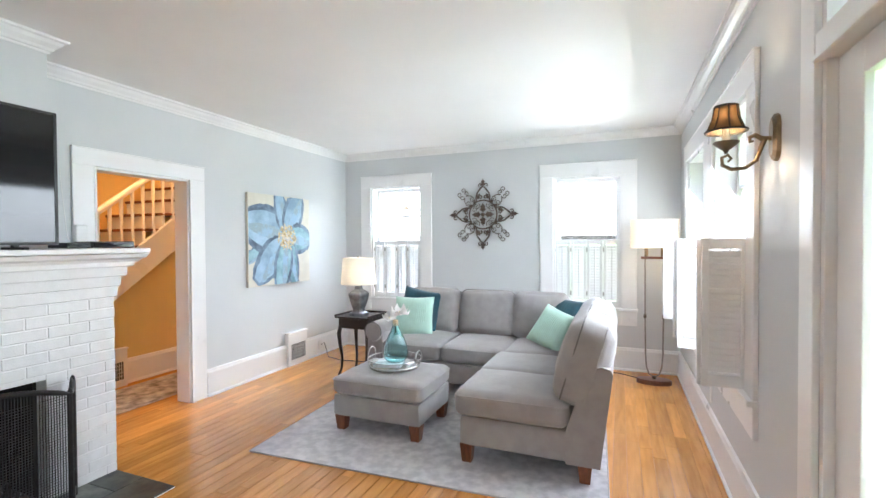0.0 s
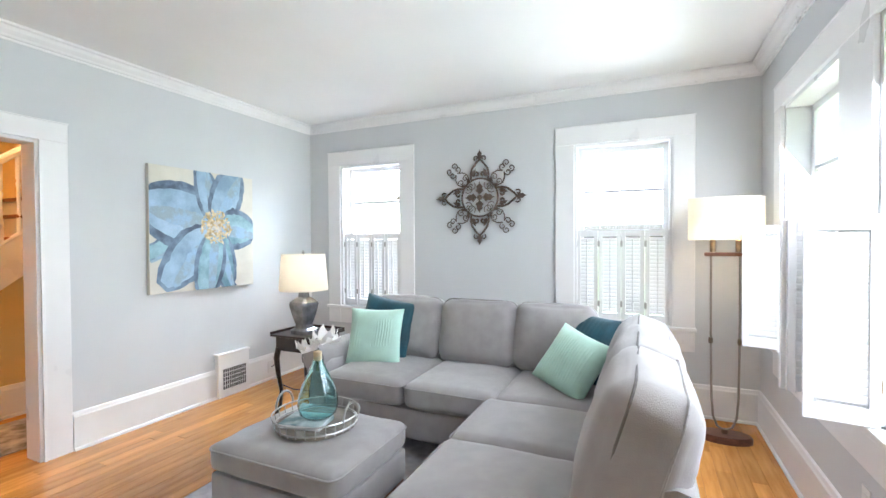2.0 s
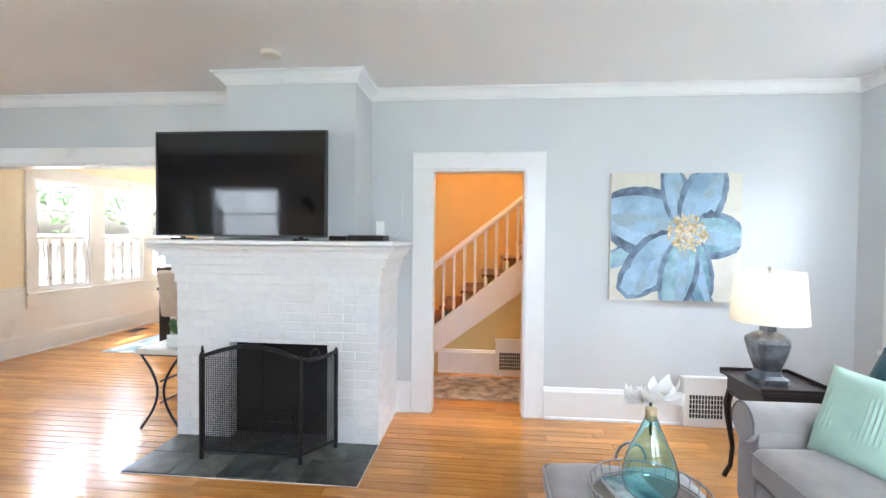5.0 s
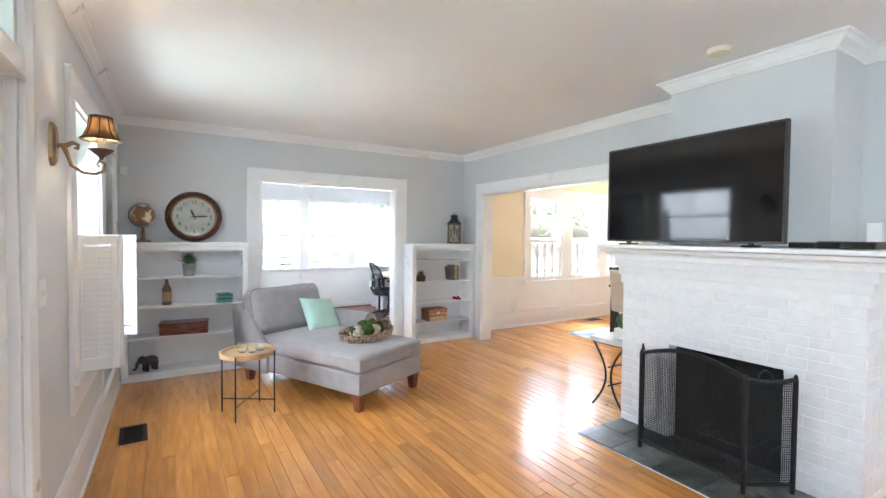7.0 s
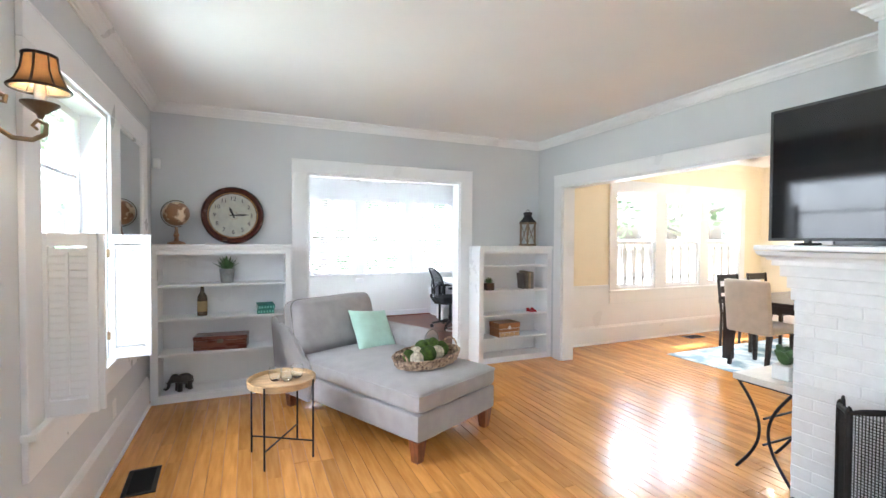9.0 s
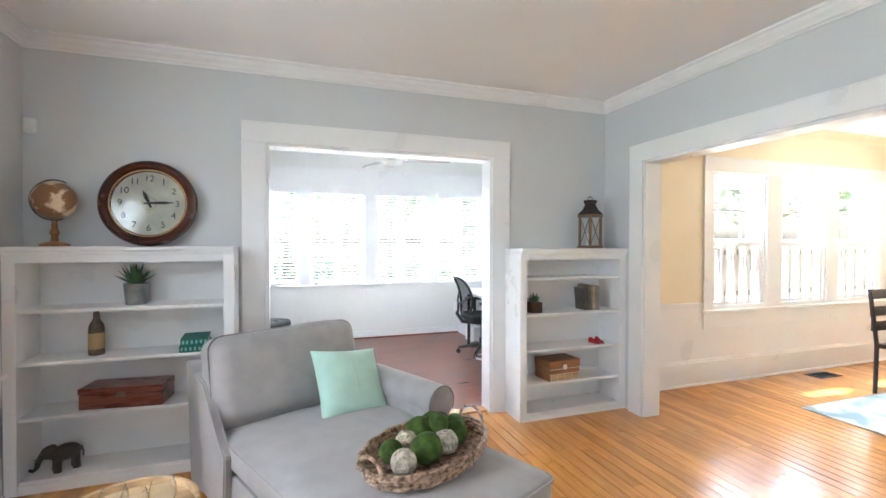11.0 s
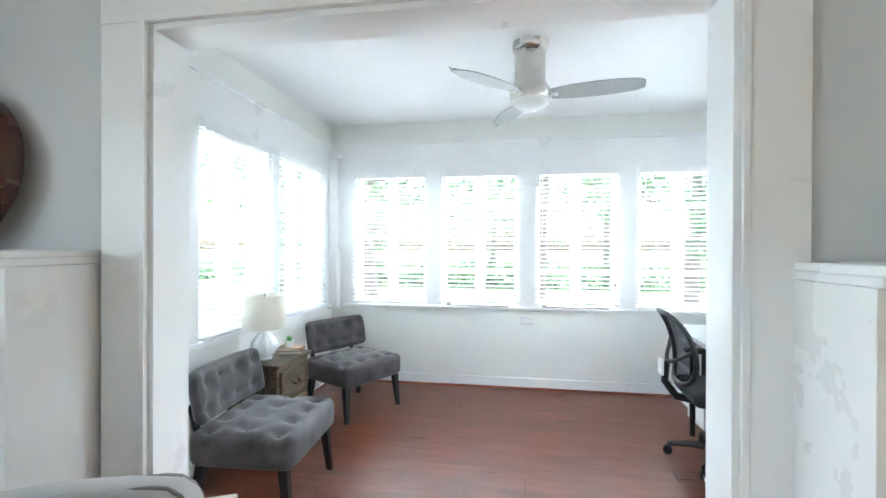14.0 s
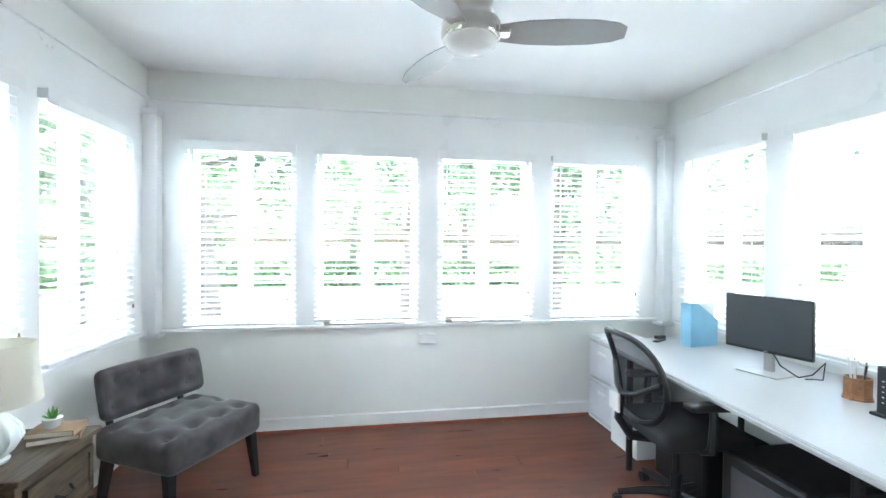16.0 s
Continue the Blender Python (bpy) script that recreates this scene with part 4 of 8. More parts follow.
for z, r in ((0.02, 0.205), (0.065, 0.215)):
    part("hoop", tube(bmesh.new(), [(r * math.cos(2 * math.pi * k / 40), r * math.sin(2 * math.pi * k / 40), z) for k in range(40)], 0.004, 6, True), STEEL, tray)
for k in range(28):
    a = 2 * math.pi * k / 28
    part("wire", tube(bmesh.new(), [(0.203 * math.cos(a), 0.203 * math.sin(a), 0.006), (0.214 * math.cos(a), 0.214 * math.sin(a), 0.065)], 0.002, 5), STEEL, tray)
for s in (-1, 1):
    part("handle", tube(bmesh.new(), [(s * 0.212, 0.06 * math.cos(t), 0.065 + 0.075 * math.sin(t)) for t in [math.pi * k / 12 for k in range(13)]], 0.006, 8), STEEL, tray)
book = thing("book", pose(TRX - 0.03, TRY - 0.04, TRZ + 0.013, 0, 0, 12), "thin book with teal and white cover", "book")
part("cover", boxes((-0.11, -0.08, 0, 0.11, 0.08, 0.022), bev=0.002), material("teal_book_cover", (0.10, 0.25, 0.28), 0.4, var=0.3, scale=12, fine=40, rgb2=(0.5, 0.55, 0.55)), book)
part("pages", boxes((-0.107, -0.083, 0.003, 0.108, 0.0, 0.019)), PLATE, book)
vase = thing("glass_vase", pose(TRX + 0.01, TRY + 0.0, TRZ + 0.036), "teardrop shaped aqua glass vase holding a flower", "vase")
prof = [(0.03, 0), (0.066, 0.005), (0.092, 0.03), (0.101, 0.07), (0.097, 0.11), (0.08, 0.165), (0.055, 0.22), (0.033, 0.268), (0.022, 0.30), (0.021, 0.312)]
inner = [(r - 0.004, z + (0.004 if i < 2 else 0)) for i, (r, z) in enumerate(prof)]
part("body", lathe(bmesh.new(), prof + inner[::-1], 40), AQUA, vase, "", True)
part("stopper", lathe(bmesh.new(), [(0.019, 0.29), (0.021, 0.31), (0.021, 0.335), (0.01, 0.34)], 16), material("cork", (0.55, 0.42, 0.26), 0.8, var=0.2), vase)
flower = thing("magnolia_flower", pose(TRX + 0.01, TRY, TRZ + 0.37), "white silk magnolia blooms in the vase neck", "flower")
PETAL = shade_cloth("white_petal", (0.86, 0.85, 0.83), 0.25)
rnd = random.Random(11)
for cx, cy, cz, sc, n in ((-0.04, -0.03, 0.0, 0.95, 6), (0.03, 0.02, 0.045, 1.2, 7)):
    for k in range(n):
        a, tilt = 2 * math.pi * k / n + rnd.uniform(-0.2, 0.2), radians(rnd.uniform(-8, 34))
        bm, g = bmesh.new(), []
        for i in range(6):
            t = i / 5
            w = 0.037 * math.sin(math.pi * (0.10 + 0.74 * t)) ** 0.8 * sc
            row = []
            for j in range(5):
                s = j / 2 - 1
                rad = t * 0.064 * sc
                up = math.sin(tilt) * rad + 0.03 * t * t * s * s
                out = math.cos(tilt) * rad
                row.append(bm.verts.new((cx + out * math.cos(a) - s * w * math.sin(a), cy + out * math.sin(a) + s * w * math.cos(a), cz + up + 0.012 * s * s)))
            g.append(row)
        for i in range(5):
            for j in range(4):
                bm.faces.new((g[i][j], g[i + 1][j], g[i + 1][j + 1], g[i][j + 1]))
        part("petal", bm, PETAL, flower, "", True)
    bmc = bmesh.new()
    bmesh.ops.create_icosphere(bmc, subdivisions=2, radius=0.014, matrix=Matrix.Translation((cx, cy, cz + 0.015)))
    part("centre", bmc, material("cream_stamen", (0.7, 0.6, 0.3), 0.8, var=0.2), flower, "", True)
part("stem", tube(bmesh.new(), [(0, 0, -0.10), (0.0, 0, -0.03), (-0.01, 0, 0.02)], 0.006, 6), GREEN, flower)

# ---- rug ----
RUG = material("pale_worn_rug", (0.50, 0.49, 0.52), 0.95, var=0.06, scale=14, fine=170, bump=0.5, rgb2=(0.60, 0.59, 0.605), mixat=(0.38, 0.62))
rug = thing("area_rug", pose(-1.15, 3.46, 0, 0, 0, 2.6), "pale grey distressed pattern rug under the sofa", "rug")
bm = bmesh.new()
bmesh.ops.create_grid(bm, x_segments=40, y_segments=34, size=0.5)
for v in bm.verts:
    v.co = Vector((v.co.x * 2.34, v.co.y * 1.86, 0.008 + 0.0025 * noise.noise(v.co * 30)))
r = bmesh.ops.extrude_face_region(bm, geom=bm.faces[:])
for e in r["geom"]:
    if isinstance(e, bmesh.types.BMVert):
        e.co.z = 0.0008
part("rug_body", bm, RUG, rug)
part("binding", tube(bmesh.new(), loop_pts(-1.172, -0.932, 1.172, 0.932, 0.005, 0.01, 2), 0.005, 6, True), material("rug_binding", (0.38, 0.37, 0.38), 0.9, var=0.1), rug)


# ---- side table and lamp ----
st = thing("side_table", pose(-2.545, 4.348, 0), "small dark espresso side table with curved legs", "table")
part("tabletop", boxes((-0.21, -0.2, 0.632, 0.21, 0.2, 0.648), bev=0.004), ESPRESSO, st)
part("rim", boxes((-0.21, -0.2, 0.648, -0.2, 0.2, 0.668), (0.2, -0.2, 0.648, 0.21, 0.2, 0.668), (-0.2, 0.19, 0.648, 0.2, 0.2, 0.668), bev=0.002), ESPRESSO, st)
part("apron", boxes((-0.18, -0.17, 0.52, 0.18, 0.17, 0.632), bev=0.004), ESPRESSO, st)
for sx in (-1, 1):
    for sy in (-1, 1):
        part("leg", tube(bmesh.new(), [(sx * (0.165 + o), sy * (0.155 + o), z) for z, o in ((0.54, 0), (0.46, 0.012), (0.34, 0.004), (0.2, -0.012), (0.08, -0.006), (0.02, 0.012), (0, 0.016))], [0.022, 0.023, 0.018, 0.014, 0.013, 0.015, 0.014], 8), ESPRESSO, st, "", True)
tl = thing("table_lamp", pose(-2.545, 4.30, 0.648), "pewter urn table lamp with white drum shade", "lamp")


def square_lathe(rows):
    bm = bmesh.new()
    rr = []
    for r, z in rows:
        c = r * 0.72
        rr.append([bm.verts.new((x, y, z)) for x, y in ((-r, -c), (-c, -r), (c, -r), (r, -c), (r, c), (c, r), (-c, r), (-r, c))])
    for a, b in zip(rr, rr[1:]):
        bridge(bm, a, b)
    bm.faces.new(rr[0][::-1]), bm.faces.new(rr[-1])
    return bm


part("base", square_lathe([(0.085, 0), (0.085, 0.03), (0.06, 0.045), (0.052, 0.07), (0.075, 0.15), (0.092, 0.23), (0.088, 0.25), (0.06, 0.275), (0.035, 0.29), (0.032, 0.33), (0.045, 0.35), (0.012, 0.355)]), PEWTER, tl, "square mottled pewter body")
part("stem", tube(bmesh.new(), [(0, 0, 0.35), (0, 0, 0.64)], 0.006, 8), STEEL, tl)
part("shade", drum(bmesh.new(), 0.19, 0.168, 0.345, 0.63), LINEN, tl, "white linen drum shade", True)
part("finial", lathe(bmesh.new(), [(0.004, 0.63), (0.012, 0.64), (0.006, 0.655), (0.001, 0.662)], 10), STEEL, tl)
bmb = bmesh.new()
bmesh.ops.create_icosphere(bmb, subdivisions=2, radius=0.03, matrix=Matrix.Translation((0, 0, 0.46)))
part("bulb", bmb, BULB, tl, "", True)

# ---- floor lamp ----
fl = thing("floor_lamp", pose(0.433, 5.10, 0), "tall floor lamp with white oval shade and bent rods", "lamp")
RW = material("red_brown_lamp_wood", (0.15, 0.055, 0.03), 0.4, var=0.25, scale=8, fine=60, stretch=(1, 7, 7))
bm = lathe(bmesh.new(), [(0.165, 0), (0.165, 0.03), (0.155, 0.045), (0.001, 0.047)], 32)
for v in bm.verts:
    v.co.y *= 0.55
part("foot", bm, RW, fl, "reddish brown oval wooden foot", True)
pts = [(0.085, 0, 1.27), (0.085, 0, 0.75), (0.08, 0, 0.3), (0.07, 0, 0.16), (0.045, 0, 0.09), (0.0, 0, 0.065), (-0.045, 0, 0.09), (-0.07, 0, 0.16), (-0.08, 0, 0.3), (-0.085, 0, 0.75), (-0.085, 0, 1.27)]
part("rod", tube(bmesh.new(), pts, 0.008, 8), material("dull_nickel", (0.28, 0.26, 0.24), 0.4, metal=0.8, var=0.15), fl, "bent metal rod", True)
for s in (-1, 1):
    part("collar", lathe(bmesh.new(), [(0.013, -0.02), (0.015, 0), (0.013, 0.02)], 10, (s * 0.0855, 0, 0.68)), METAL, fl)
    part("socket", lathe(bmesh.new(), [(0.018, 1.29), (0.018, 1.37), (0.008, 1.375)], 12, (s * 0.075, 0, 0)), BRONZE, fl)
part("crossbar", boxes((-0.125, -0.018, 1.262, 0.125, 0.018, 1.288), bev=0.004), RW, fl, "reddish brown wooden crossbar")
part("stud", tube(bmesh.new(), [(0, 0, 0.045), (0, 0, 0.075)], 0.02, 10), METAL, fl)
bm = drum(bmesh.new(), 0.225, 0.225, 1.375, 1.66)
for v in bm.verts:
    v.co.y *= 0.6
part("shade", bm, LINEN, fl, "white oval linen shade", True)
part("spider", tube(bmesh.new(), [(-0.22, 0, 1.645), (0, 0, 1.64), (0.22, 0, 1.645)], 0.003, 6), STEEL, fl)
for s in (-1, 1):
    bmb = bmesh.new()
    bmesh.ops.create_icosphere(bmb, subdivisions=2, radius=0.026, matrix=Matrix.Translation((s * 0.075, 0, 1.43)))
    part("bulb", bmb, BULB, fl, "", True)


# ---- wall sconces ----
def sconce(y):
    ob = thing("wall_sconce", pose(EX, y, 1.87, 0, 0, 90), "antique brass wall sconce with flared amber shade", "lamp", "wall sconces")
    # local: y goes into the room, x along the wall
    bm = bmesh.new()
    plate = [(0, 0.105), (0.03, 0.09), (0.045, 0.06), (0.045, -0.06), (0.03, -0.085), (0, -0.095), (-0.03, -0.085), (-0.045, -0.06), (-0.045, 0.06), (-0.03, 0.09)]
    a = [bm.verts.new((x, 0.001, z)) for x, z in plate]
    b = [bm.verts.new((x * 0.92, 0.016, z * 0.96)) for x, z in plate]
    c = [bm.verts.new((x * 0.6, 0.026, z * 0.78)) for x, z in plate]
    bridge(bm, a, b), bridge(bm, b, c), bm.faces.new(c), bm.faces.new(a[::-1])
    part("backplate", bm, BRONZE, ob, "stepped brass backplate")
    arm = [(0, 0.02, 0.0), (0, 0.045, 0.005), (0, 0.06, -0.035), (0, 0.075, -0.085), (0, 0.115, -0.115), (0, 0.165, -0.118), (0, 0.198, -0.098), (0, 0.2, -0.066), (0, 0.178, -0.055), (0, 0.165, -0.072), (0, 0.178, -0.085)]
    part("arm", tube(bmesh.new(), arm, [0.012, 0.012, 0.009, 0.008, 0.008, 0.008, 0.008, 0.007, 0.007, 0.006, 0.004], 8), BRONZE, ob, "scrolled brass arm", True)
    part("scroll", tube(bmesh.new(), [(0, 0.05, 0.0), (0, 0.08, 0.02), (0, 0.1, 0.012), (0, 0.098, -0.006), (0, 0.085, -0.004)], [0.011, 0.01, 0.009, 0.008, 0.005], 8), BRONZE, ob, "", True)
    part("drip_pan", lathe(bmesh.new(), [(0.006, -0.05), (0.012, -0.035), (0.02, -0.03), (0.042, -0.012), (0.05, -0.004), (0.05, 0.0), (0.012, 0.002)], 20, (0, 0.185, 0)), METAL, ob, "", True)
    part("candle", lathe(bmesh.new(), [(0.014, 0.0), (0.016, 0.01), (0.014, 0.07), (0.004, 0.072)], 14, (0, 0.185, 0)), CERAMIC, ob, "cream candle sleeve", True)
    bmb = lathe(bmesh.new(), [(0.006, 0.07), (0.014, 0.09), (0.012, 0.11), (0.002, 0.13)], 12, (0, 0.185, 0))
    part("bulb", bmb, SCONCE_BULB, ob, "", True)
    rows = [(0.078, 0.045), (0.066, 0.06), (0.05, 0.1), (0.043, 0.15)]
    bm = bmesh.new()
    X, Y = Vector((1, 0, 0)), Vector((0, 1, 0))
    R = [ring(bm, (0, 0.185, z), r, 24, X, Y) for r, z in rows] + [ring(bm, (0, 0.185, z), r - 0.002, 24, X, Y) for r, z in rows[::-1]]
    for p, q in zip(R, R[1:] + R[:1]):
        bridge(bm, p, q)
    shade = part("shade", bm, MICA, ob, "flared amber shade with dark ribs", True)
    for k in range(8):
        t = 2 * math.pi * k / 8
        part("rib", tube(bmesh.new(), [((r + 0.001) * math.cos(t), 0.185 + (r + 0.001) * math.sin(t), z) for r, z in rows], 0.0035, 5), IRON, shade)
    for r, z in (rows[0], rows[-1]):
        part("trim", tube(bmesh.new(), [(r * math.cos(2 * math.pi * k / 24), 0.185 + r * math.sin(2 * math.pi * k / 24), z) for k in range(24)], 0.005, 6, True), IRON, shade)
    return ob


sconce(2.35)
sconce(0.13)


# ---- wall ornament ----
def spiral(cx, cz, r, a0, turns, flip=1, n=14):
    return [(cx + flip * r * (1 - 0.75 * k / n) * math.cos(a0 + turns * 2 * math.pi * k / n), 0, cz + r * (1 - 0.75 * k / n) * math.sin(a0 + turns * 2 * math.pi * k / n)) for k in range(n + 1)]


def leaf(bm, m, l, w, t=0.006):
    """A pointed three-lobed leaf with a raised spine."""
    out = [(0, 0), (w * 0.35, l * 0.12), (w, l * 0.3), (w * 0.6, l * 0.45), (w * 0.75, l * 0.62), (w * 0.25, l * 0.8), (0, l)]
    pts = out + [(-x, z) for x, z in out[-2:0:-1]]
    a = [bm.verts.new(m @ Vector((x, 0, z))) for x, z in pts]
    c = bm.verts.new(m @ Vector((0, -t, l * 0.45)))
    d = bm.verts.new(m @ Vector((0, t * 0.5, l * 0.45)))
    for i in range(len(a)):
        j = (i + 1) % len(a)
        bm.faces.new((a[i], a[j], c)), bm.faces.new((a[j], a[i], d))


orn = thing("wall_ornament", pose(-1.48, NY - 0.02, 1.785), "rust brown wrought iron medallion with scrolls and leaves", "wall decoration")
part("ring", tube(bmesh.new(), [(0.178 * math.cos(2 * math.pi * k / 48), 0, 0.178 * math.sin(2 * math.pi * k / 48)) for k in range(48)], 0.009, 8, True), RUST, orn, "", True)
part("boss", lathe(bmesh.new(), [(0.026, 0), (0.024, 0.012), (0.012, 0.02), (0.001, 0.022)], 14), RUST, orn, "", True, pose(0, 0, 0, 90, 0, 0))
for k in range(4):
    m4 = pose(0, 0, 0, 0, 90 * k, 0)
    bm = bmesh.new()
    leaf(bm, pose(0, -0.004, 0.025), 0.125, 0.042)
    part("inner_leaf", bm, RUST, orn, "", False, m4)
    bm = tube(bmesh.new(), [(s, 0, z) for s, z in ((0.085, 0.165), (0.088, 0.22), (0.075, 0.27), (0.03, 0.33), (0, 0.355), (-0.03, 0.33), (-0.075, 0.27), (-0.088, 0.22), (-0.085, 0.165))], 0.01, 8)
    part("arch", bm, RUST, orn, "", True, m4)
    bm = bmesh.new()
    leaf(bm, pose(0, -0.004, 0.345), 0.105, 0.032)
    part("finial_leaf", bm, RUST, orn, "", False, m4)
    for s in (-1, 1):
        bm = bmesh.new()
        leaf(bm, pose(s * 0.07, -0.004, 0.19, 0, s * -20, 0), 0.09, 0.025)
        part("side_leaf", bm, RUST, orn, "", False, m4)
        part("curl", tube(bmesh.new(), spiral(s * 0.034, 0.368, 0.026, -1.0, 0.9, s), 0.007, 6), RUST, orn, "", True, m4)
        part("curl", tube(bmesh.new(), spiral(s * 0.03, 0.215, 0.03, -0.6, 0.9, s), 0.009, 6), RUST, orn, "", True, m4)
        part("inner_curl", tube(bmesh.new(), spiral(s * 0.085, 0.11, 0.045, 2.4, 1.1, s), 0.0045, 6), RUST, orn, "", True, m4)
    d4 = pose(0, 0, 0, 0, 45 + 90 * k, 0)
    for s in (-1, 1):
        part("scroll", tube(bmesh.new(), [(s * x, 0, z) for x, z in ((0.008, 0.18), (0.05, 0.2), (0.066, 0.245), (0.05, 0.29), (0.012, 0.325))], 0.0055, 6), RUST, orn, "", True, d4)
        part("curl", tube(bmesh.new(), spiral(s * 0.03, 0.232, 0.03, 0.5, 1.0, s), 0.0045, 6), RUST, orn, "", True, d4)
        part("curl", tube(bmesh.new(), spiral(s * 0.035, 0.35, 0.034, -2.4, 1.1, s), 0.005, 6), RUST, orn, "", True, d4)
        part("curl", tube(bmesh.new(), spiral(s * 0.034, 0.398, 0.036, -2.0, 1.2, s), 0.005, 6), RUST, orn, "", True, d4)
        bm = bmesh.new()
        leaf(bm, pose(s * 0.02, -0.004, 0.17, 0, s * 35, 0), 0.06, 0.022)
        part("leaf", bm, RUST, orn, "", False, d4)


# ---- painting ----
pa = thing("flower_painting", pose(WX, 3.672, 0.978, 0, 0, 90), "square canvas painting of a large blue flower", "painting")
PW, PH = 0.978, 0.998
CANVAS = material("cream_canvas", (0.66, 0.63, 0.55), 0.8, var=0.06, scale=6, fine=250, bump=0.3)
NAVY = material("slate_blue_paint", (0.10, 0.145, 0.225), 0.6, var=0.3, scale=9, fine=120, bump=0.3, rgb2=(0.17, 0.24, 0.33))
SKYB = material("light_blue_paint", (0.25, 0.38, 0.54), 0.6, var=0.15, scale=5, fine=90, bump=0.3, rgb2=(0.36, 0.50, 0.62))
TEALB = material("grey_teal_paint", (0.17, 0.33, 0.42), 0.6, var=0.2, scale=7, fine=90, bump=0.3, rgb2=(0.30, 0.46, 0.52))
GOLDB = material("ochre_dab_paint", (0.50, 0.36, 0.17), 0.65, var=0.25, scale=30, fine=90, rgb2=(0.66, 0.55, 0.36))
PALEB = material("pale_blue_dry_brush", (0.38, 0.49, 0.58), 0.65, var=0.2, scale=12, fine=90, bump=0.3, rgb2=(0.27, 0.40, 0.53), mixat=(0.42, 0.58))
part("canvas", boxes((0, -0.035, 0, PW, -0.002, PH), bev=0.003), CANVAS, pa)


def petal(cu, cv, tu, tv, w, y, mat, name, seed, grow=1.0):
    """A painted petal from the flower's middle towards (tu, tv), kept within the canvas."""
    bm, a = bmesh.new(), Vector((cu * PW, cv * PH))
    d = Vector((tu * PW, tv * PH)) - a
    n2 = Vector((-d.y, d.x)).normalized()
    left, right = [], []
    for i in range(15):
        t = i / 14
        k = w * math.sin(math.pi * min(1, 0.1 + 0.86 * t ** 0.8)) ** 0.6 * grow
        wob = 0.02 * noise.noise(Vector((t * 5, seed, 0)))
        for side, out in ((1, left), (-1, right)):
            p = a + d * (0.12 + t * 0.9 * (0.97 + 0.03 * grow)) + n2 * side * (k + wob * 1.6 * noise.noise(Vector((t * 9, seed, side))) * 3)
            out.append(bm.verts.new((max(0.002, min(PW - 0.002, p.x)), y, max(0.002, min(PH - 0.002, p.y)))))
    for i in range(14):
        bm.faces.new((left[i], left[i + 1], right[i + 1], right[i]))
    return part(name, bm, mat, pa)


fc = (0.59, 0.53)
for i, (tu, tv, w, light) in enumerate(((-0.10, 0.28, 0.10, TEALB), (-0.10, 0.72, 0.27, SKYB), (0.43, 1.10, 0.115, SKYB), (0.82, 1.10, 0.17, SKYB), (1.02, 0.50, 0.185, TEALB), (0.10, 0.06, 0.20, SKYB), (0.73, -0.04, 0.13, TEALB), (0.46, -0.12, 0.15, TEALB))):
    petal(*fc, tu, tv, w, -0.0362 - 0.0006 * i, NAVY, "petal_outline", i, 1.0)
    petal(*fc, tu * 0.96 + fc[0] * 0.04, tv * 0.96 + fc[1] * 0.04, w * 0.80, -0.0365 - 0.0006 * i, light, "petal", i + 20, 0.92)
    petal(*fc, tu * 0.9 + fc[0] * 0.1 + 0.05, tv * 0.9 + fc[1] * 0.1 - 0.05, w * 0.28, -0.0367 - 0.0006 * i, PALEB, "brush_stroke", i + 40, 1.0)
rnd = random.Random(5)
bm = bmesh.new()
for k in range(170):
    a, r = rnd.uniform(0, 6.28), 0.145 * math.sqrt(rnd.uniform(0, 1))
    x, z, s = fc[0] * PW + r * math.cos(a), fc[1] * PH + r * math.sin(a), rnd.uniform(0.008, 0.02)
    b = rnd.uniform(0, 3.14)
    y = -0.0415 - 0.00002 * k
    bm.faces.new([bm.verts.new((x + s * math.cos(b + q) * (1.6 if q in (0, 3.14) else 0.7), y, z + s * math.sin(b + q) * (1.6 if q in (0, 3.14) else 0.7))) for q in (0, 1.57, 3.14, 4.71)])
tagged(part("flower_centre", bm, GOLDB, pa), kind="stuff")
bm = bmesh.new()
for k in range(26):
    a, r = rnd.uniform(0, 6.28), 0.05 * math.sqrt(rnd.uniform(0, 1))
    x, z, s = fc[0] * PW + r * math.cos(a) + 0.01, fc[1] * PH + r * math.sin(a), rnd.uniform(0.006, 0.012)
    bm.faces.new([bm.verts.new((x + s * math.cos(q), -0.0452, z + s * math.sin(q) * 0.6)) for q in (0, 1.57, 3.14, 4.71)])
    bm.verts.ensure_lookup_table()
tagged(part("centre_dabs", bm, material("pale_grey_dab", (0.5, 0.5, 0.52), 0.7, var=0.2), pa), kind="stuff")


# ---- wall and floor registers, plates, detectors ----
# flat sheets behind the bars; the open duct's shade is put into this black
VENTDARK = material("duct_shade_black", (0.015, 0.015, 0.015), 0.8, var=0.2)


def wall_vent(m, label):
    ob = thing("wall_register", m, label, "vent")
    part("box", boxes((-0.165, -0.05, 0.0, 0.165, 0, 0.385), (-0.175, -0.055, 0.372, 0.175, 0, 0.39), bev=0.003), TRIM, ob)
    part("backing", boxes((-0.125, -0.052, 0.07, 0.125, -0.0505, 0.255)), VENTDARK, ob)
    for k in range(12):
        x = -0.125 + 0.25 * k / 11
        part("bar", boxes((x - 0.0024, -0.055, 0.07, x + 0.0024, -0.052, 0.255)), TRIM, ob)
    for k in range(6):
        z = 0.07 + 0.185 * k / 5
        part("crossbar", boxes((-0.129, -0.057, z - 0.0022, 0.129, -0.0535, z + 0.0022)), TRIM, ob)
    return ob


wall_vent(facing("W", WX, 4.41), "white boxed wall register with black grille")


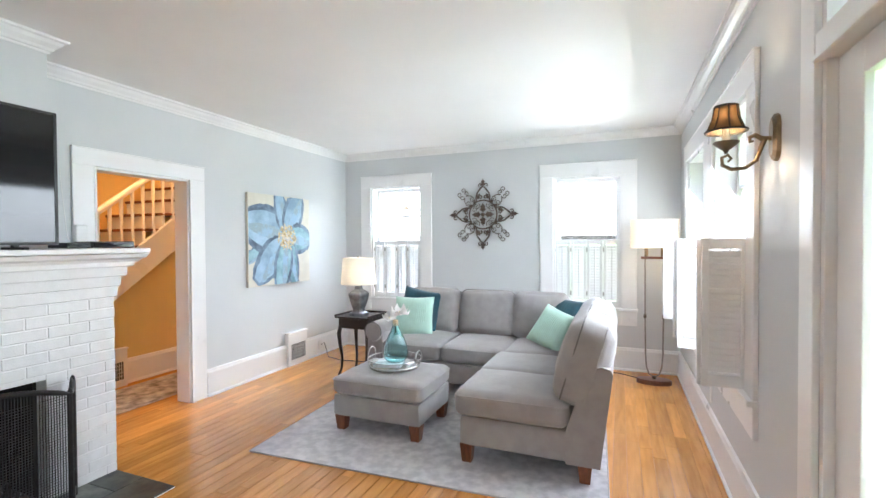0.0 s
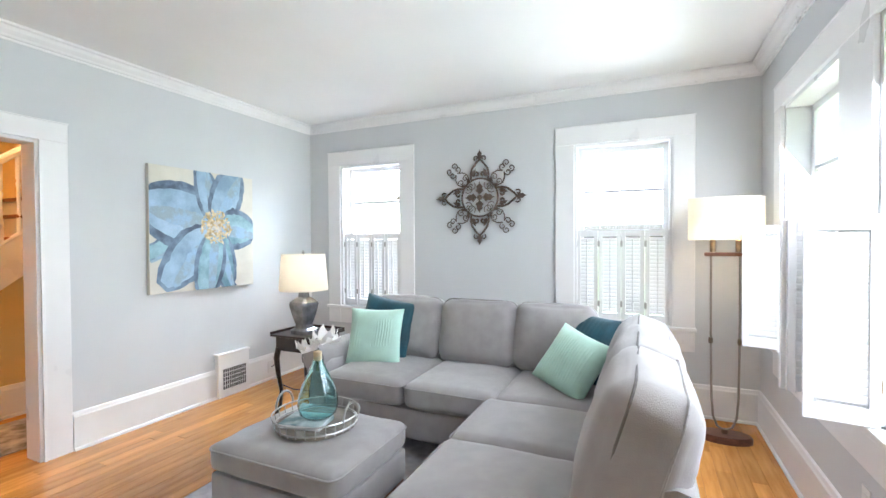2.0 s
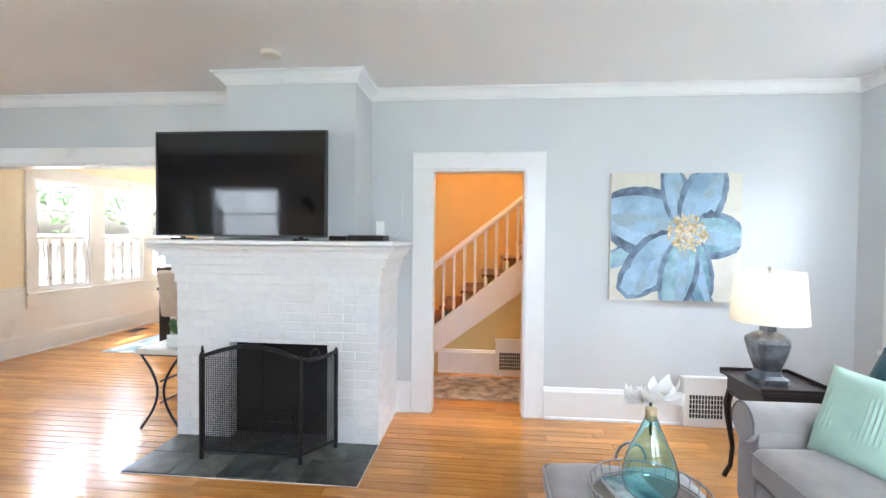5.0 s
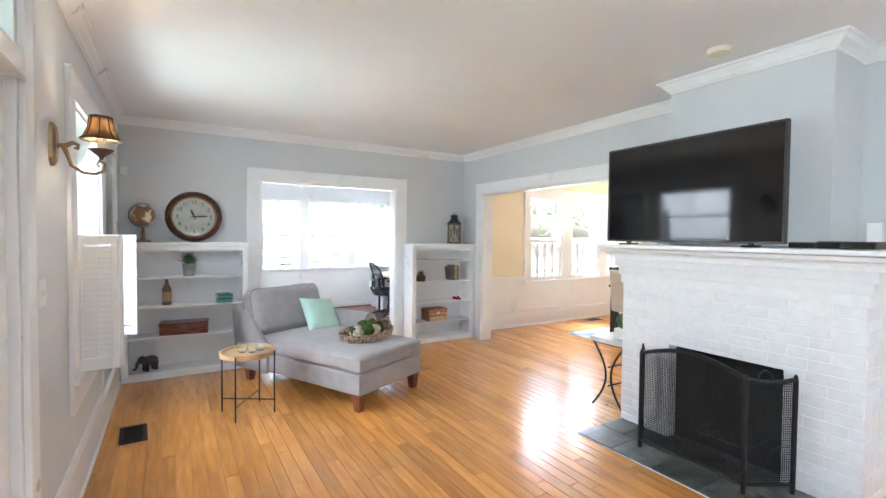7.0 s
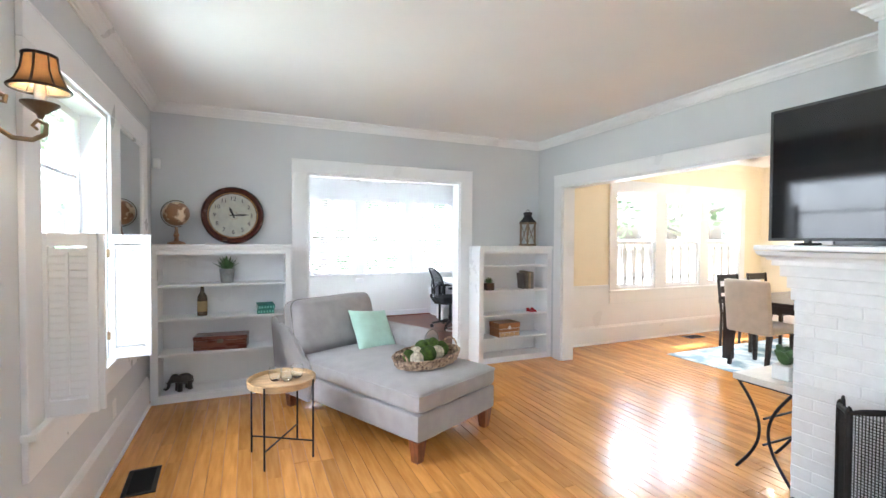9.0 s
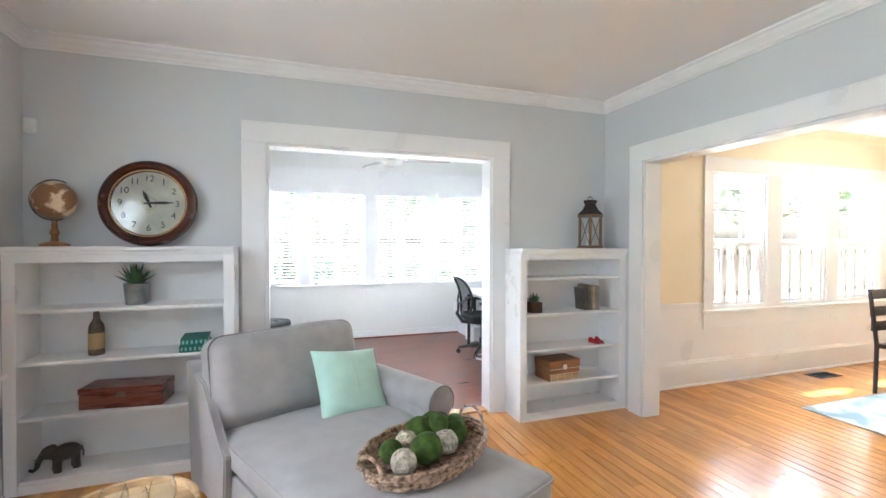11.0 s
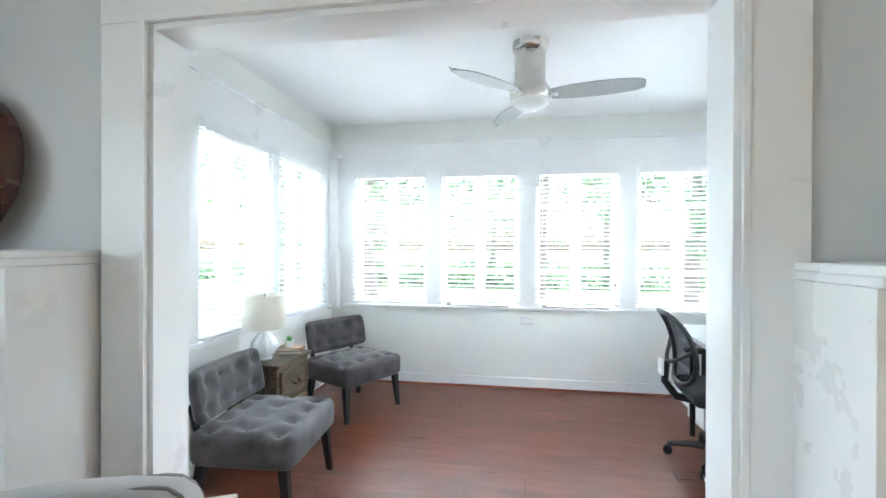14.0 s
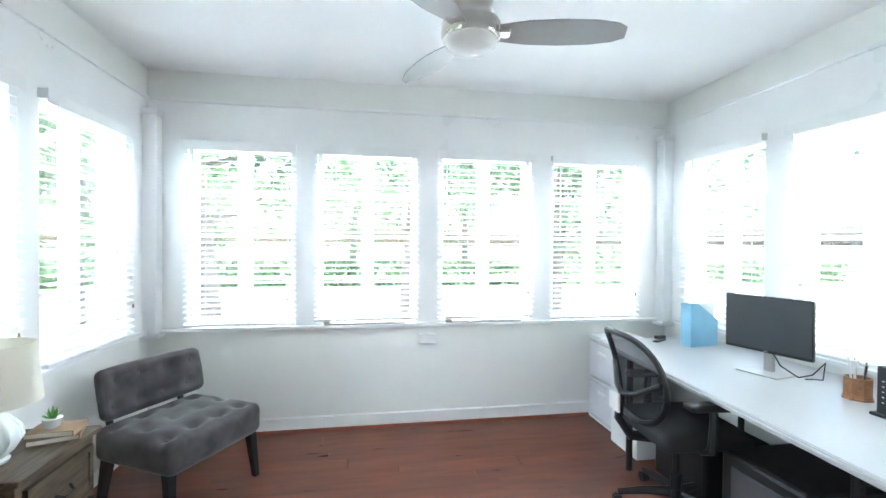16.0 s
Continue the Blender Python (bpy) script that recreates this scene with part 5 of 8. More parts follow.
def floor_vent(x, y, rot, label):
    ob = thing("floor_register", pose(x, y, 0.0, 0, 0, rot), label, "vent")
    part("frame", boxes((-0.085, -0.165, 0, 0.085, -0.14, 0.006), (-0.085, 0.14, 0, 0.085, 0.165, 0.006), (-0.085, -0.14, 0, -0.06, 0.14, 0.006), (0.06, -0.14, 0, 0.085, 0.14, 0.006), bev=0.002), IRON, ob)
    part("well_shade", boxes((-0.06, -0.14, 0.0006, 0.06, 0.14, 0.0015)), VENTDARK, ob)
    for k in range(17):
        y0 = -0.132 + k * 0.0165
        part("slat", boxes((-0.06, y0 - 0.003, 0.001, 0.06, y0 + 0.003, 0.005)), IRON, ob)
    return ob


floor_vent(0.50, -1.14, 3, "black metal floor register set in the boards")
floor_vent(-6.2, -2.6, 90, "dark metal floor register near the dining wall")


def plate(side, at, c, z, w, h, kind, label):
    ob = thing(kind, facing(side, at, c) @ pose(0, 0, z), label, "switch" if "switch" in kind else "outlet")
    part("cover", boxes((-w / 2, -0.006, -h / 2, w / 2, 0, h / 2), bev=0.002), PLATE, ob)
    if "switch" in kind:
        for s in (-0.022, 0.022):
            part("toggle", boxes((s - 0.005, -0.016, -0.012, s + 0.005, -0.006, 0.01), bev=0.001), PLATE, ob)
    else:
        for s in (-0.02, 0.02):
            part("socket", boxes((-0.015, -0.0085, s - 0.012, 0.015, -0.006, s + 0.012), bev=0.002), PLATE, ob)
    return ob


plate("E", EX, 0.34, 1.22, 0.115, 0.115, "light_switch", "white double light switch plate on the wall")
plate("E", EX, 3.75, 0.36, 0.07, 0.115, "wall_outlet", "white outlet plate below the windows")
plate("E", EX, -1.5, 0.34, 0.07, 0.115, "wall_outlet", "white outlet plate below the window")
plate("W", WX + 0.022, 4.86, 0.13, 0.07, 0.115, "wall_outlet", "white outlet in the baseboard with a plug")
part_cord = thing("lamp_cord", pose(0, -0.14, 0), "thin dark cord from baseboard outlet to lamp", "cable")
part("cord", tube(bmesh.new(), [(WX + 0.04, 5.0, 0.13), (WX + 0.09, 5.0, 0.16), (WX + 0.14, 4.98, 0.06), (WX + 0.2, 4.93, 0.006), (-3.05, 4.85, 0.005), (-2.7, 4.9, 0.005)], 0.004, 6), IRON, part_cord)
cord2 = thing("lamp_cord", pose(0, 0, 0), "thin dark cord on floor behind the floor lamp", "cable")
part("cord", tube(bmesh.new(), [(0.3, 5.2, 0.006), (0.15, 5.3, 0.005), (-0.05, 5.36, 0.005), (-0.2, 5.4, 0.005)], 0.004, 6), IRON, cord2)
sm = thing("smoke_detector", pose(-2.71, 1.264, HC), "round white smoke detector on the ceiling", "detector")
part("body", lathe(bmesh.new(), [(0.068, -0.001), (0.068, -0.012), (0.06, -0.03), (0.03, -0.036), (0.001, -0.036)], 28), material("aged_white_plastic", (0.74, 0.70, 0.58), 0.5, var=0.03), sm, "", True)
sn = thing("motion_sensor", pose(0.665, SY + 0.002, 2.11), "small white alarm sensor in the wall corner", "sensor")
part("body", boxes((-0.03, 0, -0.045, 0.03, 0.045, 0.045), bev=0.012), PLATE, sn)


# ---- louvred shutters ----
def shutter_mesh(w, h, n):
    bm = boxes((-w / 2, -0.011, 0, -w / 2 + 0.032, 0.011, h), (w / 2 - 0.032, -0.011, 0, w / 2, 0.011, h), (-w / 2 + 0.032, -0.011, 0, w / 2 - 0.032, 0.011, 0.065), (-w / 2 + 0.032, -0.011, h - 0.055, w / 2 - 0.032, 0.011, h), bev=0.002)
    return bm


SHUT = material("white_shutter_paint", (0.82, 0.82, 0.82), 0.35, var=0.015, scale=4, fine=90, bump=0.03)
louvre_made = {}


def shutter(m, w, h, tilt, label, group):
    """One hinged louvred panel; its x runs along the panel, its hinge side at x = 0."""
    ob = thing("window_shutter", m, label, "shutter", group)
    c = pose(w / 2, 0, 0)
    part("panel_frame", shutter_mesh(w, h, 0), SHUT, ob, "", False, c)
    n = int((h - 0.14) / 0.03)
    key = round(w, 3)
    if key not in louvre_made:
        bm = bmesh.new()
        L = w / 2 - 0.033
        pr = [(-0.017, 0), (-0.01, 0.003), (0.01, 0.003), (0.017, 0), (0.01, -0.003), (-0.01, -0.003)]
        A, B = [bm.verts.new((-L, y, z)) for y, z in pr], [bm.verts.new((L, y, z)) for y, z in pr]
        bridge(bm, A, B), bm.faces.new(A[::-1]), bm.faces.new(B)
        me = bpy.data.meshes.new("louvre")
        bmesh.ops.recalc_face_normals(bm, faces=bm.faces[:])
        bm.to_mesh(me), bm.free()
        me.materials.append(SHUT)
        louvre_made[key] = me
    for k in range(n):
        z = 0.075 + (h - 0.14) * (k + 0.5) / n
        again("louvre", louvre_made[key], ob, pose(w / 2, 0, z, tilt, 0, 0))
    part("tilt_rod", boxes((w / 2 - 0.005, -0.024, 0.09, w / 2 + 0.005, -0.016, h - 0.08)), SHUT, ob)
    for z in (0.12, h - 0.14):
        part("hinge", boxes((-0.008, -0.014, z, 0.01, -0.009, z + 0.05), bev=0.001), BRONZE if "east" in group else STEEL, ob)
    return ob


SH = 0.765
def shut_n(c, half):
    w = half * 2 / 4 - 0.003
    for k in range(4):
        bend = 7 if k % 2 == 0 else -7
        x0 = c - half + k * (w + 0.003)
        shutter(pose(x0, NY + 0.035 - (0.0 if k % 2 == 0 else w * math.sin(radians(7))), WZ0 + 0.008, 0, 0, -bend), w, SH, 62, "narrow white louvred shutter panel in the window", "north window shutters")


shut_n((NORTH[0][0] + NORTH[0][1]) / 2, 0.35)
shut_n((NORTH[1][0] + NORTH[1][1]) / 2, 0.36)
for a, b in DWIN:
    c, w = (a + b) / 2, 0.17
    for k in range(4):
        shutter(pose(c + 0.345 - k * 0.173, DY0 - 0.035, DZ0 + 0.008, 0, 0, 180), w, SH - 0.08, 62, "narrow white louvred shutter panel in the window", "dining window shutters")
# east windows: panels folded back into the room
LB = "white louvred shutter panel folded open into the room"
G = "east window shutters"
for y, dx, ang in ((4.86, 0.21, 165), (4.04, 0.21, 188), (3.62, 0.22, 172), (2.82, 0.22, 186), (-0.42, 0.21, 176), (-1.36, 0.22, 184)):
    shutter(pose(EX - 0.012, y, WZ0 + 0.006, 0, 0, ang), dx, SH, 78, LB, G)
    s = 1 if ang < 180 else -1
    shutter(pose(EX - 0.005, y + s * 0.042, WZ0 + 0.006, 0, 0, ang + s * 3), dx - 0.012, SH, 78, LB, G)


# ---- television and mantel things ----
tv = thing("television", pose(-2.77, 1.014, 1.4205) @ Matrix.Diagonal((1, 1.017, 1.035, 1)), "large black flat screen television on the mantel", "television")
part("screen", boxes((-0.004, -0.585, 0.036, 0.004, 0.585, 0.705)), SCREEN, tv, "glossy black screen")
part("bezel", boxes((-0.03, -0.6, 0.022, 0.0, 0.6, 0.718), (-0.002, -0.6, 0.022, 0.007, -0.586, 0.718), (-0.002, 0.586, 0.022, 0.007, 0.6, 0.718), (-0.002, -0.586, 0.705, 0.007, 0.586, 0.718), (-0.002, -0.586, 0.022, 0.007, 0.586, 0.036)), BLACKP, tv)
part("back_shell", boxes((-0.075, -0.45, 0.1, -0.03, 0.45, 0.5), bev=0.02), BLACKP, tv)
for s in (-1, 1):
    part("foot", boxes((-0.12, s * 0.42 - 0.012, 0, 0.09, s * 0.42 + 0.012, 0.012), (-0.03, s * 0.42 - 0.012, 0.01, 0.0, s * 0.42 + 0.012, 0.05), bev=0.003), BLACKP, tv)
for y0, y1, h, lb in ((1.65, 1.77, 0.036, "small black media box with glossy front"), (1.78, 2.02, 0.042, "flat black media player with glossy front")):
    mb = thing("media_box", pose(-2.83, (y0 + y1) / 2, 1.4205), lb, "electronics")
    part("case", boxes((-0.09, -(y1 - y0) / 2, 0.004, 0.09, (y1 - y0) / 2, h), bev=0.004), BLACKP, mb)
    part("front_panel", boxes((0.09, -(y1 - y0) / 2 + 0.006, 0.008, 0.0925, (y1 - y0) / 2 - 0.006, h - 0.006)), SCREEN, mb)
rt = thing("white_router", pose(-3.1, 1.92, 1.4205), "slim upright white wireless box on the mantel", "electronics")
part("case", boxes((-0.02, -0.035, 0, 0.02, 0.035, 0.15), bev=0.008), PLATE, rt)
part("cable", tube(bmesh.new(), [(-0.03, 0.0, 0.02), (-0.2, 0.05, 0.02), (-0.33, 0.1, 0.1), (-0.36, 0.09, 0.4), (-0.36, 0.08, 0.55)], 0.003, 5), PLATE, rt, "thin white cable up the wall")

# ---- fire screen and tools ----
MESH = material("fine_black_mesh", (0.01, 0.01, 0.01), 0.7, var=0.2)
fs = thing("fireplace_screen", pose(-0.012, -0.145, 0.0135), "black iron three-fold arched fireplace screen", "fire screen")


def screen_panel(p, q, h0, h1, arch):
    p, q = Vector((*p, 0)), Vector((*q, 0))
    top = [p.lerp(q, k / 14) + Vector((0, 0, h0 + (h1 - h0) * k / 14 + arch * math.sin(math.pi * k / 14))) for k in range(15)]
    part("frame", tube(bmesh.new(), [p + Vector((0, 0, 0.0)), *top, q], 0.014, 8), IRON, fs, "", True)
    part("bottom_bar", tube(bmesh.new(), [p + Vector((0, 0, 0.05)), q + Vector((0, 0, 0.05))], 0.009, 8), IRON, fs)
    # woven mesh as thin bars
    bm = bmesh.new()
    d = (q - p)
    n = max(8, int(d.length / 0.012))
    for k in range(1, n):
        a = p + d * k / n
        zt = h0 + (h1 - h0) * k / n + arch * math.sin(math.pi * k / n)
        tube(bm, [a + Vector((0, 0, 0.05)), a + Vector((0, 0, zt))], 0.0026, 3, caps=False)
    for k in range(1, 48):
        z = 0.05 + k * 0.0135
        if z < min(h0, h1):
            tube(bm, [p + Vector((0, 0, z)), q + Vector((0, 0, z))], 0.0026, 3, caps=False)
    tagged(part("mesh_panel", bm, MESH, fs, "fine black wire mesh"), kind="stuff")


A0, A1, A2, A3 = (-2.74, 0.90), (-2.53, 1.03), (-2.53, 1.69), (-2.775, 1.835)
screen_panel(A0, A1, 0.62, 0.66, 0.0)
screen_panel(A1, A2, 0.66, 0.66, 0.075)
screen_panel(A2, A3, 0.66, 0.66, -0.02)
for p, z in ((A1, 0.66), (A2, 0.66), (A0, 0.62), (A3, 0.66)):
    part("finial", lathe(bmesh.new(), [(0.009, 0), (0.013, 0.01), (0.008, 0.022), (0.002, 0.03)], 10, (*p, z)), IRON, fs)
part("handle", tube(bmesh.new(), [(-2.62 + 0.035 * math.cos(t), 1.745 - 0.02 * math.cos(t), 0.65 + 0.06 * math.sin(t)) for t in [math.pi * k / 10 for k in range(11)]], 0.006, 8), IRON, fs)
part("handle", tube(bmesh.new(), [(-2.66 + 0.035 * math.cos(t), 0.95 + 0.02 * math.cos(t), 0.63 + 0.06 * math.sin(t)) for t in [math.pi * k / 10 for k in range(11)]], 0.006, 8), IRON, fs)
gr = thing("fire_grate", pose(-3.08, 1.245, 0.02), "black iron grate inside the firebox", "grate")
for k in range(6):
    part("bar", tube(bmesh.new(), [(0.12, -0.22 + k * 0.088, 0.14), (0.1, -0.22 + k * 0.088, 0.07), (-0.14, -0.22 + k * 0.088, 0.07)], 0.009, 6), IRON, gr)
for sx in (-0.1, 0.08):
    part("rail", tube(bmesh.new(), [(sx, -0.24, 0.06), (sx, 0.24, 0.06)], 0.009, 6), IRON, gr)
    for sy in (-0.2, 0.2):
        part("foot", tube(bmesh.new(), [(sx, sy, 0.06), (sx, sy, 0)], 0.009, 6), IRON, gr)

# ---- chaise ----
ch = thing("chaise_lounge", pose(-1.413, -0.875, 0, 0, 0, 180 + 25.5), "grey upholstered chaise with one rolled arm", "chaise")
# local: x across (arm side positive), y towards the back
part("base", soft(bmesh.new(), -0.43, -0.06, 0.14, 0.43, 1.55, 0.33, 0.03, (0, 0, 0), 8, 0.003, 61), FABRIC, ch, "", True)
seat_cushion(ch, -0.435, -0.075, 0.435, 1.36, 0.325, 0.475, 62)
bm = bmesh.new()
prof = [(1.42, 0.14), (1.60, 0.14), (1.68, 0.72), (1.67, 0.76), (1.62, 0.775), (1.57, 0.75), (1.5, 0.60), (1.42, 0.33)]
rows = [[bm.verts.new((x, y, z)) for y, z in prof] for x in (-0.47, -0.45, 0.0, 0.45)]
for a, b in zip(rows, rows[1:]):
    bridge(bm, a, b)
bm.faces.new(rows[0]), bm.faces.new(rows[-1])
part("back_frame", bm, FABRIC, ch, "", True)
bm = bmesh.new()
side = [(1.12, 0.14), (1.62, 0.14), (1.66, 0.70), (1.56, 0.72), (1.40, 0.70), (1.22, 0.50), (1.10, 0.42)]
a, b = [bm.verts.new((-0.47, y, z)) for y, z in side], [bm.verts.new((-0.43, y, z)) for y, z in side]
bridge(bm, a, b), bm.faces.new(a[::-1]), bm.faces.new(b)
bmesh.ops.bevel(bm, geom=bm.edges[:], offset=0.008, segments=2, affect="EDGES")
part("side_wing", bm, FABRIC, ch, "", True)
part("arm", soft(bmesh.new(), 0.40, 0.68, 0.14, 0.56, 1.60, 0.56, 0.03, (0, 0, 0), 8, 0.003, 64), FABRIC, ch, "", True)
part("arm_roll", tube(bmesh.new(), [(0.49, y, 0.55) for y in (0.655, 0.68, 0.9, 1.3, 1.6)], [0.082, 0.092, 0.095, 0.095, 0.09], 20), FABRIC, ch, "", True)
part("piping", tube(bmesh.new(), [(0.49 + 0.09 * math.cos(a), 0.66, 0.55 + 0.09 * math.sin(a)) for a in [radians(k) for k in range(-30, 211, 20)]], 0.005, 6), PIPING, ch)
back_cushion(ch, 0.85, 0.465, 0.22, pose(-0.02, 1.36, 0.455, -14, 0, 0), 65)
for x, y in ((-0.37, 0.0), (0.37, 0.0), (-0.38, 1.5), (0.38, 1.5)):
    block_leg(ch, x, y, 0.14, 0.085, 0.055)
CHM = pose(-1.413, -0.875, 0, 0, 0, 180 + 25.5)
throw_pillow("throw_pillow", 0.405, CHM @ pose(0.20, 1.03, 0.45, -37, 6, -6), MINT, "mint green ribbed pillow on the chaise", 22, 15)
# tray of balls on the chaise
WICKER = material("brown_wicker", (0.17, 0.09, 0.05), 0.7, var=0.5, scale=60, fine=200, bump=0.5, rgb2=(0.36, 0.25, 0.17))
bt = thing("wicker_tray", CHM @ pose(0.10, 0.35, 0.497, 0, 0, 8) @ Matrix.Scale(1.27, 4), "oval brown wicker tray with loop handles", "tray")
def oval(r, z, n=40):
    return [(r * 1.25 * math.cos(2 * math.pi * k / n), r * 0.8 * math.sin(2 * math.pi * k / n), z) for k in range(n)]
bm = lathe(bmesh.new(), [(0.185, 0), (0.19, 0.01), (0.001, 0.01)], 40)
for v in bm.verts:
    v.co = Vector((v.co.x * 1.25, v.co.y * 0.8, v.co.z))
part("bottom", bm, WICKER, bt)
for k in range(5):
    part("weave", tube(bmesh.new(), [(x * (1 + 0.012 * math.sin(i * 1.57 + k * 3.14)), y * (1 + 0.012 * math.sin(i * 1.57 + k * 3.14)), z + 0.002 * math.cos(i * 1.57)) for i, (x, y, z) in enumerate(oval(0.192 + 0.004 * k, 0.008 + 0.011 * k, 64))], 0.0068, 6, True), WICKER, bt)
for s in (-1, 1):
    part("handle", tube(bmesh.new(), [(s * 0.262, 0.05 * math.cos(t), 0.05 + 0.05 * math.sin(t)) for t in [math.pi * k / 10 for k in range(11)]], 0.006, 8), WICKER, bt)
MOSS = material("green_moss", (0.055, 0.10, 0.012), 0.95, var=0.45, scale=25, fine=180, bump=1.0)
TWINE = material("pale_woven_twine", (0.58, 0.52, 0.42), 0.9, var=0.3, scale=40, fine=160, bump=1.0)
rnd = random.Random(3)
for i, (x, y, z, r, mt) in enumerate(((-0.15, -0.03, 0, 0.04, 1), (-0.12, 0.05, 0, 0.038, 0), (-0.05, -0.04, 0, 0.05, 0), (0.035, -0.05, 0, 0.042, 1), (0.12, -0.03, 0, 0.042, 0), (0.02, 0.05, 0.012, 0.048, 0), (0.10, 0.06, 0.01, 0.044, 0), (-0.04, 0.055, 0.0, 0.04, 1), (0.185, 0.02, 0, 0.038, 0), (0.06, 0.0, 0.05, 0.036, 0))):
    b = thing("decorative_ball", bt.matrix_basis @ pose(x, y, 0.011 + r + z), "pale woven twine ball" if mt else "round green moss ball", "ball", "balls in the tray")
    bm = bmesh.new()
    if mt:
        for k in range(9):
            ax = Matrix.Rotation(rnd.uniform(0, 6), 4, Vector((rnd.uniform(-1, 1), rnd.uniform(-1, 1), rnd.uniform(-1, 1))))
            part("twine", tube(bmesh.new(), [ax @ Vector((r * 0.9 * math.cos(2 * math.pi * q / 20), r * 0.9 * math.sin(2 * math.pi * q / 20), 0.004 * math.sin(q * 2.5))) for q in range(20)], r * 0.12, 6, True), TWINE, b, "", True)
        bmesh.ops.create_icosphere(bm, subdivisions=2, radius=r * 0.85)
        part("core", bm, TWINE, b)
    else:
        bmesh.ops.create_icosphere(bm, subdivisions=4, radius=r)
        for v in bm.verts:
            v.co *= 1 + 0.06 * noise.noise(v.co * 90 + Vector((i, 0, 0))) + 0.04 * noise.noise(v.co * 30)
        part("moss", bm, MOSS, b, "", True)
b = thing("decorative_ball", bt.matrix_basis @ pose(0.17, 0.075, 0.05), "dark blue woven ball at the tray edge", "ball", "balls in the tray")
bm = bmesh.new()
bmesh.ops.create_icosphere(bm, subdivisions=3, radius=0.034)
for v in bm.verts:
    v.co *= 1 + 0.05 * noise.noise(v.co * 120)
part("twine", bm, material("navy_twine", (0.03, 0.035, 0.09), 0.9, var=0.5, scale=60, fine=200, bump=1.0), b, "", True)

# ---- round side table ----
rt = thing("round_table", pose(-0.283, -1.165, 0), "small round wooden tray table on black metal legs", "table")
part("tabletop", lathe(bmesh.new(), [(0.205, 0.478), (0.215, 0.482), (0.217, 0.52), (0.212, 0.523), (0.203, 0.52), (0.2, 0.497), (0.001, 0.496)], 48), PALEWOOD, rt, "pale wooden tray top", True)
for k in range(4):
    a = radians(-32 + 90 * k)
    x, y = 0.219 * math.cos(a), 0.219 * math.sin(a)
    part("leg", tube(bmesh.new(), [(x, y, 0), (x, y, 0.515)], 0.006, 8), IRON, rt)
for k in range(2):
    a = radians(-32 + 90 * k)
    part("brace", tube(bmesh.new(), [(0.219 * math.cos(a), 0.219 * math.sin(a), 0.11 + 0.006 * k), (-0.219 * math.cos(a), -0.219 * math.sin(a), 0.11 + 0.006 * k)], 0.005, 8), IRON, rt)
for i, (x, y) in enumerate(((-0.03, 0.02), (-0.10, -0.03), (0.04, -0.02))):
    g = thing("stemless_glass", pose(-0.283 + x, -1.165 + y, 0.498), "clear stemless drinking glass on the table", "glass", "glasses on the table")
    pr = [(0.022, 0), (0.034, 0.012), (0.042, 0.04), (0.04, 0.07), (0.034, 0.09)]
    part("bowl", lathe(bmesh.new(), pr + [(r - 0.0015, z + (0.002 if k == 0 else 0)) for k, (r, z) in enumerate(pr)][::-1], 28), CLEAR, g, "", True)


# ---- things on the bookcases ----
CREAMFACE = material("aged_clock_face", (0.72, 0.70, 0.60), 0.5, var=0.1, scale=12, fine=90)
DARKRIM = material("mahogany_rim", (0.055, 0.014, 0.009), 0.25, var=0.3, scale=10, fine=60, coat=0.3)
INK = material("black_ink", (0.01, 0.01, 0.01), 0.6, var=0.0)
GOLD = material("antique_gold", (0.45, 0.25, 0.09), 0.35, metal=0.8, var=0.2)
ck = thing("wall_clock", pose(0.043, -2.70, 1.387, -5, 0, 180), "large round clock with dark mahogany rim", "clock")
R0 = 0.272
up = pose(0, 0, R0)
bm = lathe(bmesh.new(), [(0.20, -0.004), (0.205, 0.012), (0.222, 0.02), (0.225, 0.034), (0.245, 0.046), (0.262, 0.038), (0.272, 0.018), (0.272, -0.02), (0.2, -0.02)], 64)
part("rim", bm, DARKRIM, ck, "dark mahogany moulded rim", True, up @ pose(0, 0, 0, 90, 0, 0))
part("gilt_ring", tube(bmesh.new(), [(0.212 * math.cos(2 * math.pi * k / 64), -0.017, 0.212 * math.sin(2 * math.pi * k / 64)) for k in range(64)], 0.004, 6, True), GOLD, ck, "", True, up)
part("face", lathe(bmesh.new(), [(0.206, -0.003), (0.206, 0.002), (0.001, 0.002)], 64), CREAMFACE, ck, "aged cream clock face", False, up @ pose(0, 0, 0, 90, 0, 0))
for k in range(1, 13):
    a = radians(90 - 30 * k)
    cu = bpy.data.curves.new("numeral", "FONT")
    cu.body, cu.size, cu.align_x, cu.align_y, cu.extrude = str(k), 0.056, "CENTER", "CENTER", 0.0004
    cu.materials.append(INK)
    t = new("numeral", cu)
    t.parent = ck
    t.matrix_basis = up @ pose(0.158 * math.cos(a), -0.0035, 0.158 * math.sin(a), 90, 0, 0)
for name, ang, l, w in (("hour_hand", 90 - 11.25 * 30, 0.09, 0.012), ("minute_hand", 90 - 15 * 6 + 3, 0.145, 0.009)):
    bm = bmesh.new()
    a = [bm.verts.new(p) for p in ((-0.03, 0, -w * 0.5), (l * 0.6, 0, -w), (l, 0, 0), (l * 0.6, 0, w), (-0.03, 0, w * 0.5))]
    b = [bm.verts.new((v.co.x, -0.002, v.co.z)) for v in a]
    bridge(bm, a, b), bm.faces.new(a), bm.faces.new(b)
    part(name, bm, INK, ck, "", False, up @ pose(0, -0.006 if "hour" in name else -0.009, 0, 0, -ang, 0))
